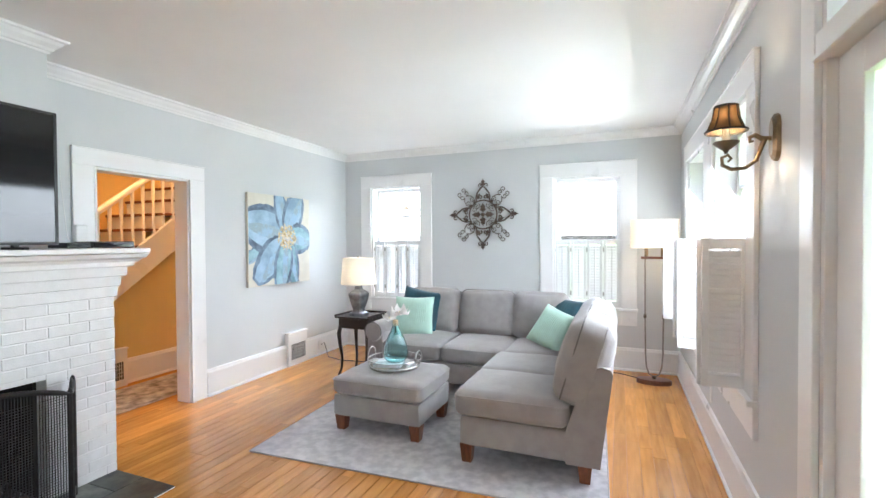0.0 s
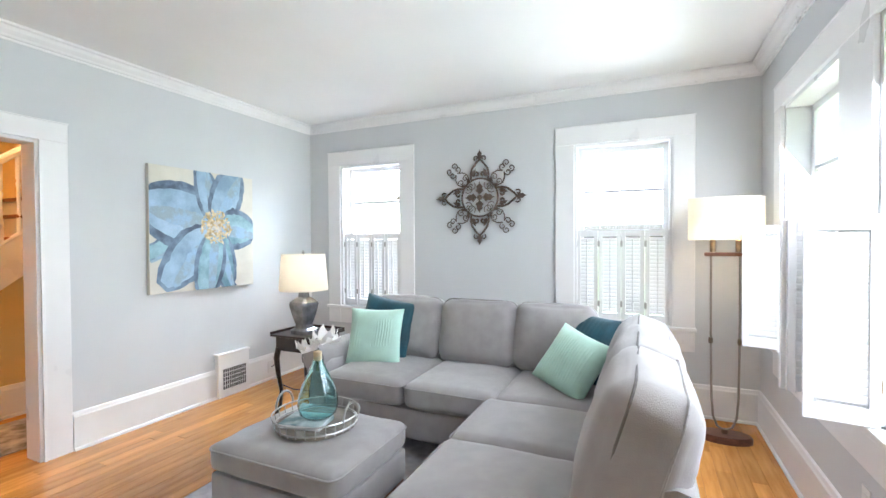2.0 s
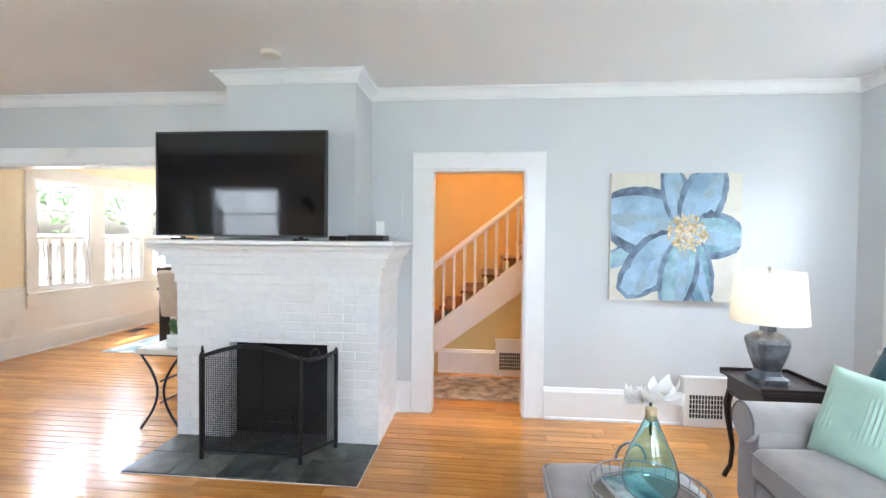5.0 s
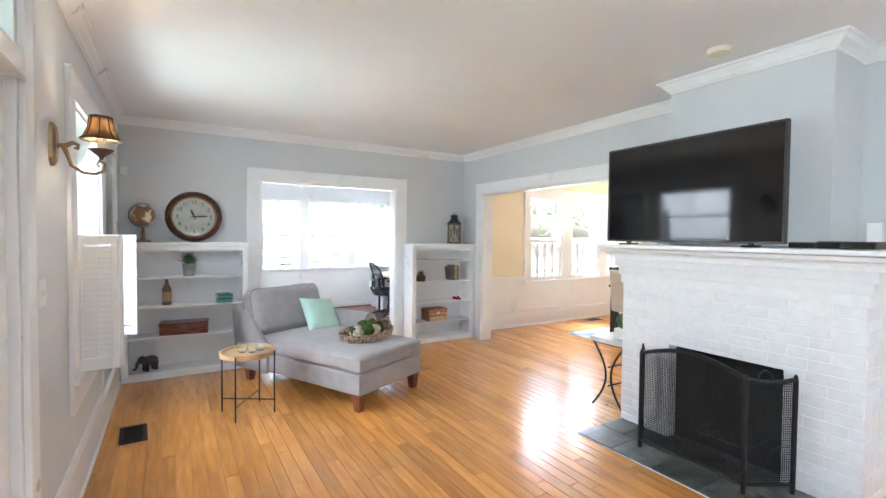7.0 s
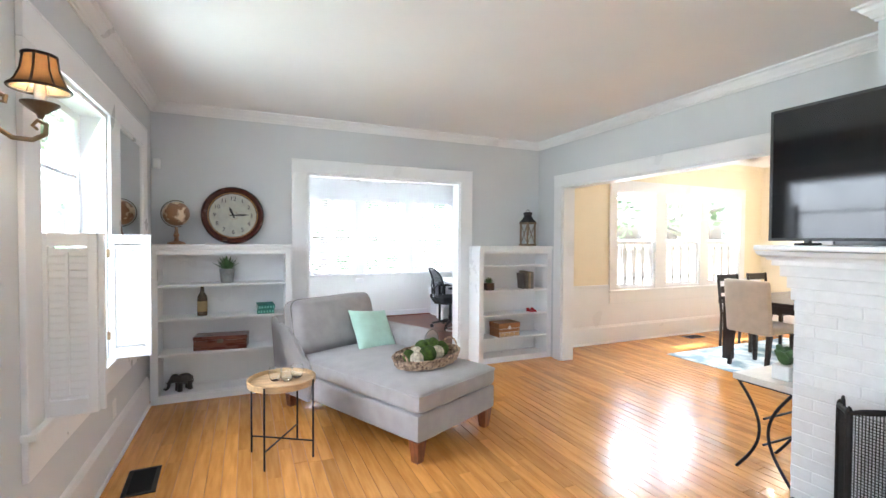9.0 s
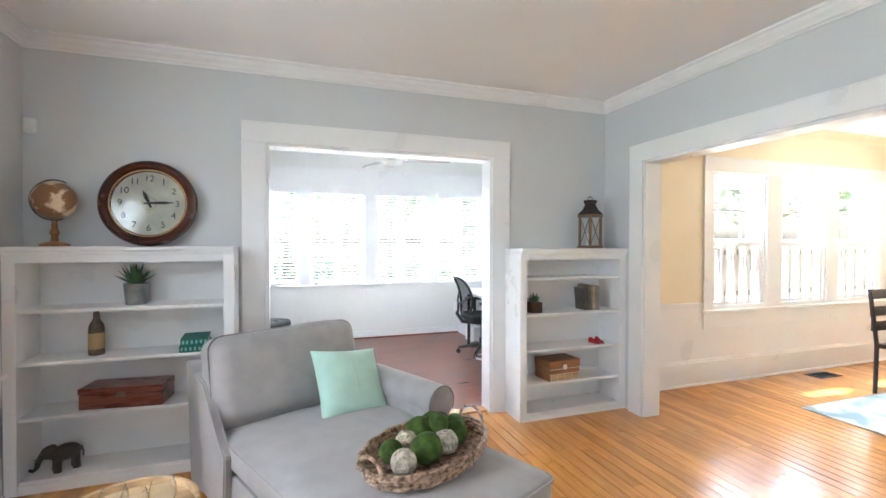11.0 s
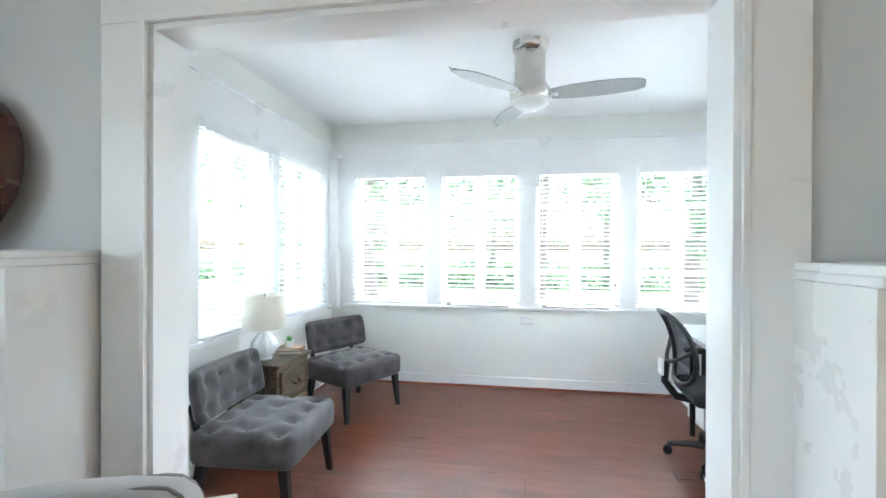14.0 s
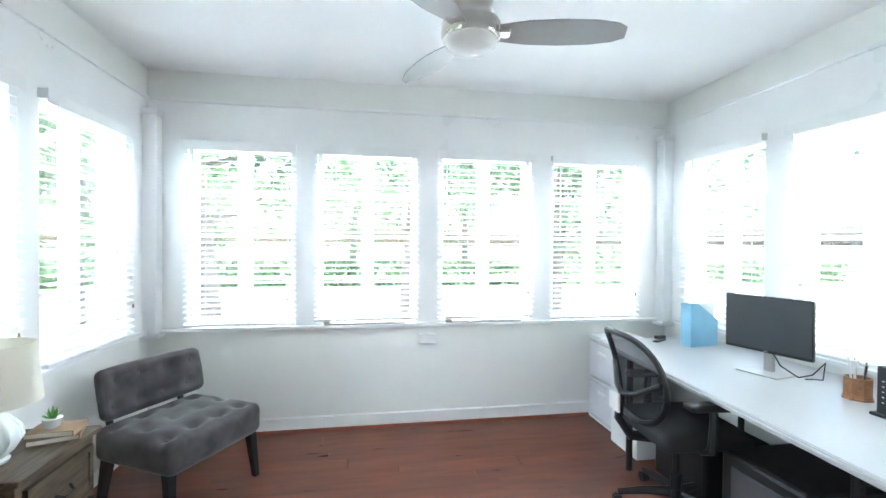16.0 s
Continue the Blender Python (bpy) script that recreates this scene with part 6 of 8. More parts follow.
part("small_dial", tube(bmesh.new(), [(0.04 * math.cos(2 * math.pi * k / 30), -0.003, 0.04 * math.sin(2 * math.pi * k / 30)) for k in range(30)], 0.0012, 5, True), GOLD, ck, "", False, up)
part("glass", lathe(bmesh.new(), [(0.207, 0.016), (0.1, 0.022), (0.001, 0.024)], 48), CLEAR, ck, "", True, up @ pose(0, 0, 0, 90, 0, 0))

gb = thing("desk_globe", pose(0.50, -2.64, 1.387), "small antique tan globe on a wooden stand", "globe")
part("base", lathe(bmesh.new(), [(0.072, 0), (0.072, 0.012), (0.045, 0.022), (0.02, 0.03), (0.016, 0.06), (0.026, 0.08), (0.016, 0.1), (0.012, 0.15), (0.002, 0.152)], 24), WARMWOOD, gb, "turned wooden stand", True)
bm = bmesh.new()
bmesh.ops.create_uvsphere(bm, u_segments=32, v_segments=20, radius=0.108, matrix=Matrix.Translation((0, 0, 0.27)))
part("sphere", bm, material("tan_globe_map", (0.30, 0.15, 0.07), 0.4, var=0.2, scale=9, fine=40, rgb2=(0.60, 0.48, 0.33), mixat=(0.5, 0.56)), gb, "", True)
part("meridian", tube(bmesh.new(), [(0.118 * math.cos(t), 0, 0.27 + 0.118 * math.sin(t)) for t in [radians(-110 + 10 * k) for k in range(24)]], 0.004, 6), METAL, gb, "", True)


def succulent(parent, z, r, n, mat, seed, spike=0.6):
    rnd = random.Random(seed)
    for k in range(n):
        a, el = k * 2.4, radians(15 + 60 * k / n + rnd.uniform(-8, 8))
        l, w = r * rnd.uniform(0.8, 1.1), r * 0.17
        bm = bmesh.new()
        d, s = Vector((math.cos(a) * math.cos(el), math.sin(a) * math.cos(el), math.sin(el))), Vector((-math.sin(a), math.cos(a), 0))
        nrm = d.cross(s)
        o = Vector((0, 0, z))
        rows = []
        for t, q in ((0, 0.7), (0.3, 1.0), (0.65, spike), (1.0, 0.05)):
            c = o + d * l * t + Vector((0, 0, 0.12 * l * t * t))
            rows.append([bm.verts.new(c + s * w * q), bm.verts.new(c + nrm * w * 0.4 * q), bm.verts.new(c - s * w * q), bm.verts.new(c - nrm * w * 0.3 * q)])
        for p, q in zip(rows, rows[1:]):
            bridge(bm, p, q)
        bm.faces.new(rows[0][::-1]), bm.faces.new(rows[-1])
        part("leaf", bm, mat, parent, "", True)


GALV = material("galvanised_tin", (0.30, 0.31, 0.32), 0.42, metal=0.8, var=0.2, scale=14, fine=70)
pl = thing("potted_succulent", pose(0.095, -2.64, SHELF_E[0]), "green succulent in a galvanised tin pot", "plant")
part("pot", lathe(bmesh.new(), [(0.05, 0), (0.054, 0.002), (0.066, 0.125), (0.07, 0.128), (0.066, 0.13), (0.06, 0.12), (0.001, 0.115)], 24), GALV, pl, "", True)
succulent(pl, 0.12, 0.12, 26, GREEN, 2)
bo = thing("brown_bottle", pose(0.30, -2.64, SHELF_E[1]) @ Matrix.Diagonal((0.8, 0.8, 0.95, 1)), "old brown bottle with a tan label", "bottle")
BROWNG = material("brown_bottle_glaze", (0.10, 0.07, 0.045), 0.25, var=0.3, scale=15, fine=60)
part("body", lathe(bmesh.new(), [(0.048, 0), (0.052, 0.006), (0.052, 0.16), (0.046, 0.19), (0.022, 0.225), (0.018, 0.27), (0.023, 0.275), (0.023, 0.295), (0.016, 0.297)], 24), BROWNG, bo, "", True)
part("label", lathe(bmesh.new(), [(0.0527, 0.04), (0.0528, 0.06), (0.0528, 0.12), (0.0527, 0.14)], 24), material("tan_label", (0.33, 0.22, 0.10), 0.7, var=0.2), bo)
TEALBK = material("teal_cloth_binding", (0.02, 0.16, 0.13), 0.6, var=0.15, scale=20, fine=90)
for i in range(2):
    bk = thing("book", pose(-0.235, -2.63, SHELF_E[1] + 0.042 * i, 0, 0, 4 * i), "dark teal book lying with gilt-ruled spine", "book", "stacked books on a shelf")
    part("cover", boxes((-0.075, -0.11, 0, 0.075, 0.11, 0.004), (-0.075, -0.11, 0.037, 0.075, 0.11, 0.041), (-0.075, 0.105, 0.004, 0.075, 0.111, 0.037), bev=0.0012), TEALBK, bk)
    part("pages", boxes((-0.071, -0.105, 0.004, 0.071, 0.104, 0.037)), CERAMIC, bk)
    for x in (-0.06, -0.035, -0.01, 0.015, 0.04, 0.062):
        part("spine_bar", boxes((x - 0.008, 0.111, 0.01, x + 0.004, 0.1125, 0.031)), material("pale_teal_foil", (0.25, 0.55, 0.48), 0.4, var=0.05), bk)
bx = thing("wooden_box", pose(0.14, -2.65, SHELF_E[2], 0, 0, -6), "polished cherry wooden box with a dark clasp", "box")
part("body", boxes((-0.22, -0.1, 0, 0.22, 0.1, 0.085), bev=0.004), CHERRY, bx)
part("lid", boxes((-0.224, -0.104, 0.088, 0.224, 0.104, 0.125), bev=0.006), CHERRY, bx)
part("clasp", boxes((-0.025, 0.1, 0.065, 0.025, 0.108, 0.1), bev=0.003), METAL, bx)
# carved elephant as one plain shape
bm = bmesh.new()
def blob(c, r, m=None):
    bmesh.ops.create_icosphere(bm, subdivisions=3, radius=1, matrix=Matrix.Translation(c) @ Matrix.Diagonal((*r, 1)))
blob((0, 0, 0.125), (0.09, 0.052, 0.062)); blob((0.095, 0, 0.15), (0.05, 0.042, 0.05))
for x, y in ((-0.05, -0.03), (-0.05, 0.03), (0.05, -0.03), (0.05, 0.03)):
    tube(bm, [(x, y, 0.1), (x * 1.05, y, 0.05), (x * 1.1, y, 0.0)], [0.028, 0.023, 0.026], 10)
tube(bm, [(0.13, 0, 0.145), (0.155, 0, 0.10), (0.165, 0, 0.06), (0.185, 0, 0.045), (0.205, 0, 0.06)], [0.024, 0.019, 0.015, 0.012, 0.01], 10)
for s in (-1, 1):
    blob((0.075, s * 0.05, 0.145), (0.035, 0.008, 0.042))
    tube(bm, [(0.13, s * 0.022, 0.12), (0.165, s * 0.028, 0.105), (0.18, s * 0.028, 0.115)], [0.007, 0.006, 0.002], 6)
tube(bm, [(-0.088, 0, 0.14), (-0.1, 0, 0.09), (-0.098, 0, 0.06)], [0.008, 0.005, 0.006], 6)
el = tagged(link("elephant_figurine", bm, material("dark_carved_stone", (0.035, 0.032, 0.03), 0.4, var=0.4, scale=30, fine=120, bump=0.4), True), "dark carved elephant figurine on the bottom shelf", "figurine")
el.matrix_basis = pose(0.45, -2.63, SHELF_E[3], 0, 0, 30) @ Matrix.Scale(0.8, 4)

ln = thing("lantern", pose(-3.235, -2.63, 1.367, 0, 0, 8) @ Matrix.Diagonal((0.88, 0.88, 1.06, 1)), "weathered wood lantern with dark metal roof", "lantern")
GREYWOOD = material("weathered_wood", (0.20, 0.14, 0.085), 0.6, var=0.3, scale=8, fine=60, stretch=(8, 8, 1))
for sx in (-1, 1):
    for sy in (-1, 1):
        part("post", boxes((sx * 0.068 - 0.01, sy * 0.068 - 0.01, 0.02, sx * 0.068 + 0.01, sy * 0.068 + 0.01, 0.25), bev=0.002), GREYWOOD, ln)
part("base", boxes((-0.085, -0.085, 0, 0.085, 0.085, 0.022), bev=0.003), GREYWOOD, ln)
part("top_frame", boxes((-0.085, -0.085, 0.25, 0.085, 0.085, 0.272), bev=0.003), GREYWOOD, ln)
for s in (-1, 1):
    for d in (-1, 1):
        part("crossbar", tube(bmesh.new(), [(-0.06 * d, s * 0.07, 0.03), (0.06 * d, s * 0.07, 0.245)], 0.004, 6), GREYWOOD, ln)
        part("crossbar", tube(bmesh.new(), [(s * 0.07, -0.06 * d, 0.03), (s * 0.07, 0.06 * d, 0.245)], 0.004, 6), GREYWOOD, ln)
part("roof", square_lathe([(0.093, 0.272), (0.09, 0.28), (0.06, 0.31), (0.042, 0.345), (0.04, 0.36), (0.05, 0.364), (0.05, 0.385), (0.03, 0.39)]), IRON, ln, "dark metal pagoda roof")
part("ring", tube(bmesh.new(), [(0.03 * math.cos(t), 0, 0.395 + 0.02 * math.sin(t)) for t in [math.pi * k / 8 for k in range(9)]], 0.004, 6), IRON, ln)
part("candle", lathe(bmesh.new(), [(0.035, 0.022), (0.035, 0.12), (0.003, 0.122)], 18), CERAMIC, ln)
part("glass_pane", boxes((-0.06, -0.062, 0.03, 0.06, -0.06, 0.245), (-0.06, 0.06, 0.03, 0.06, 0.062, 0.245)), CLEAR, ln)

p2 = thing("potted_succulent", pose(-2.685, -2.62, SHELF_W[1]), "spiky succulent in a square brown wooden pot", "plant")
part("pot", boxes((-0.05, -0.05, 0, 0.05, 0.05, 0.085), bev=0.004), material("dark_brown_wood_pot", (0.06, 0.03, 0.018), 0.55, var=0.3, scale=10, fine=60), p2)
succulent(p2, 0.08, 0.08, 18, GREEN, 6)
for i, (w, h, rgb, a) in enumerate(((0.026, 0.19, (0.10, 0.09, 0.08), 6), (0.028, 0.215, (0.16, 0.13, 0.10), 4), (0.024, 0.20, (0.45, 0.36, 0.24), 0), (0.035, 0.205, (0.22, 0.19, 0.17), 0))):
    bk = thing("book", pose(-3.155 - 0.036 * i, -2.63, SHELF_W[1] + (0.003 if a else 0), 0, a, 0), "old upright book with worn cloth spine", "book", "upright books on a shelf")
    part("cover", boxes((-w / 2, -0.07, 0, -w / 2 + 0.003, 0.07, h), (w / 2 - 0.003, -0.07, 0, w / 2, 0.07, h), (-w / 2, 0.066, 0, w / 2, 0.071, h), bev=0.001), material("worn_book_cloth", rgb, 0.7, var=0.25, scale=18, fine=80), bk)
    part("pages", boxes((-w / 2 + 0.003, -0.067, 0.004, w / 2 - 0.003, 0.066, h - 0.004)), CANVAS, bk)
REDG = material("glossy_red_leather", (0.35, 0.008, 0.012), 0.2, var=0.1, coat=0.4)
for s in (0, 1):
    sh = thing("red_shoe", pose(-3.245 - 0.055 * s, -2.58, SHELF_W[2], 0, 0, 10 - 14 * s), "small glossy red ornamental shoe", "shoe", "pair of red shoes")
    bm = bmesh.new()
    rows = []
    for y, w, h in ((-0.055, 0.006, 0.02), (-0.05, 0.018, 0.045), (-0.03, 0.02, 0.042), (0.0, 0.017, 0.026), (0.03, 0.02, 0.026), (0.05, 0.014, 0.018), (0.058, 0.004, 0.01)):
        rows.append([bm.verts.new((x, y, z)) for x, z in ((-w, 0.004), (-w, h * 0.6), (-w * 0.6, h), (w * 0.6, h), (w, h * 0.6), (w, 0.004))])
    for a, b in zip(rows, rows[1:]):
        bridge(bm, a, b)
    bm.faces.new(rows[0][::-1]), bm.faces.new(rows[-1])
    part("upper", bm, REDG, sh, "", True)
    part("heel", taper(bmesh.new(), 0, -0.042, 0, 0.02, 0.024, 0.014), REDG, sh)
jb = thing("jewellery_box", pose(-2.915, -2.63, SHELF_W[3], 0, 0, 4), "tan wooden box with white inlay and small drawers", "box")
part("body", boxes((-0.15, -0.1, 0, 0.15, 0.1, 0.10), bev=0.003), WARMWOOD, jb)
part("lid", boxes((-0.154, -0.104, 0.103, 0.154, 0.104, 0.165), bev=0.004), WARMWOOD, jb)
for k in range(4):
    part("drawer_front", boxes((-0.135 + 0.07 * k, 0.1, 0.012, -0.075 + 0.07 * k, 0.104, 0.05), bev=0.002), PALEWOOD, jb)
for z in (0.006, 0.056, 0.098):
    part("inlay", boxes((-0.148, 0.1, z - 0.002, 0.148, 0.1035, z + 0.002)), CERAMIC, jb)
for k in range(5):
    part("inlay", boxes((-0.141 + 0.07 * k, 0.1, 0.006, -0.138 + 0.07 * k, 0.1035, 0.056)), CERAMIC, jb)
part("escutcheon", lathe(bmesh.new(), [(0.022, 0), (0.016, 0.003), (0.001, 0.004)], 14), CERAMIC, jb, "white metal lock plate", False, pose(0, 0.104, 0.11, -90, 0, 0))

# ---- console table beside the fireplace ----
cs = thing("console_table", pose(-3.155, 0.295, 0), "small stone-topped console table with curved iron legs", "table")
part("tabletop", boxes((-0.24, -0.175, 0.565, 0.24, 0.175, 0.605), bev=0.004), material("pale_stone_top", (0.62, 0.60, 0.56), 0.35, var=0.1, scale=6, fine=60), cs)
for x in (-0.2, 0.21):
    for s in (-1, 1):
        pts = [(x, s * (0.16 - 0.135 * math.sin(math.pi * k / 16) ** 1.0), 0.565 * k / 16) for k in range(17)]
        part("leg", tube(bmesh.new(), pts, 0.009, 8), IRON, cs, "", True)
for z in (0.2, 0.36):
    part("stretcher", tube(bmesh.new(), [(-0.2, 0.0, z), (0.21, 0.0, z)], 0.007, 8), IRON, cs)
part("rail", boxes((-0.22, -0.16, 0.553, 0.22, 0.16, 0.565)), IRON, cs)
p3 = thing("potted_succulent", pose(-3.065, 0.345, 0.605), "dark green leafy succulent in a white pot", "plant")
part("pot", boxes((-0.06, -0.05, 0, 0.06, 0.05, 0.09), bev=0.006), CERAMIC, p3)
for k in range(7):
    a = k * 0.9
    bm = bmesh.new()
    bmesh.ops.create_icosphere(bm, subdivisions=2, radius=1, matrix=Matrix.Translation((0.035 * math.cos(a), 0.03 * math.sin(a), 0.13 + 0.012 * (k % 3))) @ Matrix.Rotation(a, 4, "Z") @ Matrix.Rotation(0.5, 4, "Y") @ Matrix.Diagonal((0.014, 0.034, 0.055, 1)))
    part("leaf", bm, GREEN, p3, "", True)

# ---- dining room ----
DRUG = material("pale_blue_rug", (0.32, 0.45, 0.52), 0.95, var=0.25, scale=4, fine=120, bump=0.4, rgb2=(0.58, 0.62, 0.60), mixat=(0.4, 0.6))
dr = thing("area_rug", pose(-6.15, -1.10, 0), "pale blue distressed rug under the dining table", "rug")
part("rug_body", boxes((-1.22, -0.92, 0.001, 1.22, 0.92, 0.009), bev=0.003), DRUG, dr)
dt = thing("dining_table", pose(-6.23, -1.12, 0.009), "dark wood dining table on a blue rug", "table")
part("tabletop", boxes((-0.85, -0.52, 0.715, 0.85, 0.52, 0.755), bev=0.005), ESPRESSO, dt)
part("apron", boxes((-0.77, -0.44, 0.63, 0.77, 0.44, 0.715)), ESPRESSO, dt)
for sx in (-1, 1):
    for sy in (-1, 1):
        part("leg", boxes((sx * 0.78 - 0.045, sy * 0.46 - 0.045, 0, sx * 0.78 + 0.045, sy * 0.46 + 0.045, 0.715), bev=0.004), ESPRESSO, dt)
BEIGE = material("beige_linen", (0.56, 0.50, 0.43), 0.9, var=0.06, scale=10, fine=300, bump=0.35, sheen=0.2)
pc = thing("dining_chair", pose(-5.28, -1.20, 0.009, 0, 0, 90), "beige upholstered high-back dining chair with dark legs", "chair")
part("seat", soft(bmesh.new(), -0.24, -0.05, 0.40, 0.24, 0.44, 0.50, 0.03, (0, 0, 0.01), 8, 0.002, 71), BEIGE, pc, "", True)
bm = soft(bmesh.new(), -0.24, -0.10, 0.40, 0.24, -0.02, 1.0, 0.03, (0.0, 0.012, 0.0), 10, 0.002, 72)
for v in bm.verts:
    v.co.y -= 0.12 * max(0, v.co.z - 0.45)
part("backrest", bm, BEIGE, pc, "", True)
for sx in (-1, 1):
    part("leg", taper(bmesh.new(), sx * 0.2, 0.39, 0, 0.4, 0.045, 0.032), ESPRESSO, pc)
    part("leg", taper(bmesh.new(), sx * 0.2, -0.03, 0, 0.4, 0.045, 0.032, 0, -0.05), ESPRESSO, pc)


def wood_chair(m):
    ob = thing("dining_chair", m, "dark wooden slat-back dining chair", "chair", "dark dining chairs")
    part("seat", boxes((-0.22, -0.2, 0.43, 0.22, 0.22, 0.47), bev=0.008), ESPRESSO, ob)
    for sx in (-1, 1):
        part("back_post", tube(bmesh.new(), [(sx * 0.2, -0.2, 0), (sx * 0.2, -0.19, 0.45), (sx * 0.2, -0.25, 0.97)], 0.018, 8), ESPRESSO, ob)
        part("leg", taper(bmesh.new(), sx * 0.19, 0.19, 0, 0.43, 0.04, 0.03), ESPRESSO, ob)
    for z in (0.62, 0.76, 0.92):
        part("back_slat", boxes((-0.19, -0.235 - 0.06 * (z - 0.62) - 0.01, z - 0.045, 0.19, -0.235 - 0.06 * (z - 0.62) + 0.008, z + 0.045), bev=0.003), ESPRESSO, ob)
    return ob


wc = wood_chair(pose(-6.18, -1.84, 0.009, 0, 0, 0))
copy_thing(wc, pose(-6.85, -1.86, 0.009, 0, 0, 0))
copy_thing(wc, pose(-6.48, -0.46, 0.009, 0, 0, 180))
cd = thing("chandelier", pose(-6.6, -1.42, 1.86), "brass candle chandelier over the dining table", "lamp")
part("rod", tube(bmesh.new(), [(0, 0, 0), (0, 0, HC - 1.86)], 0.008, 8), BRONZE, cd)
part("hub", lathe(bmesh.new(), [(0.01, -0.12), (0.035, -0.08), (0.02, -0.02), (0.04, 0.03), (0.012, 0.08)], 16), BRONZE, cd, "", True)
for k in range(5):
    a = 2 * math.pi * k / 5
    c, s = math.cos(a), math.sin(a)
    part("arm", tube(bmesh.new(), [(0.02 * c, 0.02 * s, -0.05), (0.1 * c, 0.1 * s, -0.09), (0.2 * c, 0.2 * s, -0.06), (0.25 * c, 0.25 * s, 0.0)], 0.007, 6), BRONZE, cd, "", True)
    part("candle", lathe(bmesh.new(), [(0.03, 0), (0.012, 0.006), (0.012, 0.07), (0.002, 0.072)], 12, (0.25 * c, 0.25 * s, 0)), CERAMIC, cd)
    part("bulb", lathe(bmesh.new(), [(0.006, 0.07), (0.014, 0.09), (0.011, 0.11), (0.002, 0.135)], 10, (0.25 * c, 0.25 * s, 0)), FLAME_BULB, cd, "", True)

# ---- stair hall ----
SXF = HX0
stair = thing("staircase", pose(0, -0.08, -0.012), "wooden staircase with white balusters and brown treads", "staircase")
TREAD = material("red_brown_tread", (0.20, 0.065, 0.025), 0.3, var=0.2, scale=8, fine=60)
RISE, RUN, Y0 = 0.18, 0.2293, 1.62
for k in range(16):
    y, z = Y0 + RUN * k, RISE * (k + 1)
    part("tread", boxes((SXF - 0.98, y - 0.025, z - 0.03, SXF - 0.004, y + RUN, z), bev=0.006), TREAD, stair)
    part("riser", boxes((SXF - 0.98, y, z - RISE, SXF - 0.03, y + 0.018, z - 0.031)), TRIM, stair)
def slope(y):
    return 0.474 + 0.785 * (y - 2.19)
bm = bmesh.new()
ys = [1.75, 5.55]
a = [bm.verts.new((SXF, y, z)) for y, z in ((1.6, 0.0), (1.95, 0.0), (5.55, slope(5.55) - 0.44), (5.55, slope(5.55)), (1.6, slope(1.6)))]
b = [bm.verts.new((SXF - 0.03, v.co.y, v.co.z)) for v in a]
bridge(bm, a, b), bm.faces.new(a), bm.faces.new(b[::-1])
part("stringer", bm, TRIM, stair)
part("stringer_cap", tube(bmesh.new(), [(SXF - 0.012, 1.62, slope(1.62)), (SXF - 0.012, 5.5, slope(5.5))], 0.018, 6), TRIM, stair)
part("handrail", tube(bmesh.new(), [(SXF - 0.015, 1.62, slope(1.62) + 0.655), (SXF - 0.015, 5.4, slope(5.4) + 0.655)], 0.032, 8), TRIM, stair, "white painted handrail", True)
for k in range(28):
    y = 1.88 + 0.1125 * k
    z = slope(y)
    part("baluster", lathe(bmesh.new(), [(0.018, 0), (0.018, 0.12), (0.011, 0.135), (0.02, 0.16), (0.014, 0.2), (0.013, 0.36), (0.019, 0.40), (0.011, 0.42), (0.018, 0.44), (0.018, 0.64)], 8, (SXF - 0.015, y, z)), TRIM, stair, "", True)
newel = part("newel_post", boxes((SXF - 0.06, 1.53, 0, SXF + 0.03, 1.62, 1.05), (SXF - 0.07, 1.52, 1.05, SXF + 0.04, 1.63, 1.09), bev=0.006), TRIM, stair)
bm = bmesh.new()
a = [bm.verts.new((SXF - 0.034, y, z)) for y, z in ((1.87, 0.0), (5.47, 0.0), (5.47, slope(5.55) - 0.44))]
b = [bm.verts.new((SXF - 0.06, v.co.y, v.co.z)) for v in a]
bridge(bm, a, b), bm.faces.new(a), bm.faces.new(b[::-1])
structure("wall_under_stairs", bm, YELLOW, "yellow painted wall below the staircase", "wall")
structure("baseboard_hall", sweep([(SXF - 0.034, 5.5), (SXF - 0.034, 2.2)], BASE), TRIM, "tall white baseboard below the staircase", "baseboard")
wall_vent(facing("W", SXF - 0.034, 2.98) @ pose(0, -0.036, 0), "white boxed wall register in the stair hall")
hr = thing("runner_rug", pose(-4.16, 2.72, 0), "faded grey-brown runner rug in the hall", "rug")
part("rug_body", boxes((-0.33, -1.2, 0.001, 0.33, 1.2, 0.009), bev=0.003), material("faded_runner", (0.27, 0.22, 0.19), 0.95, var=0.35, scale=9, fine=120, bump=0.4, rgb2=(0.42, 0.38, 0.35)), hr)
# unseen glowing bowl, added to light the hall walls orange
hl = thing("hall_ceiling_light", pose(-4.1, 2.9, 3.3), "unseen round light added to warm the hall", "lamp")
part("bowl", lathe(bmesh.new(), [(0.16, -0.002), (0.16, -0.02), (0.12, -0.07), (0.05, -0.095), (0.001, -0.1)], 28), glow("added_hall_glow", (1.0, 0.57, 0.22), 13.0), hl, "", True)


# ---- sunroom: blinds ----
BLIND = material("white_blind_slat", (0.80, 0.80, 0.80), 0.45, var=0.02, scale=6, fine=60)
slat_made = {}


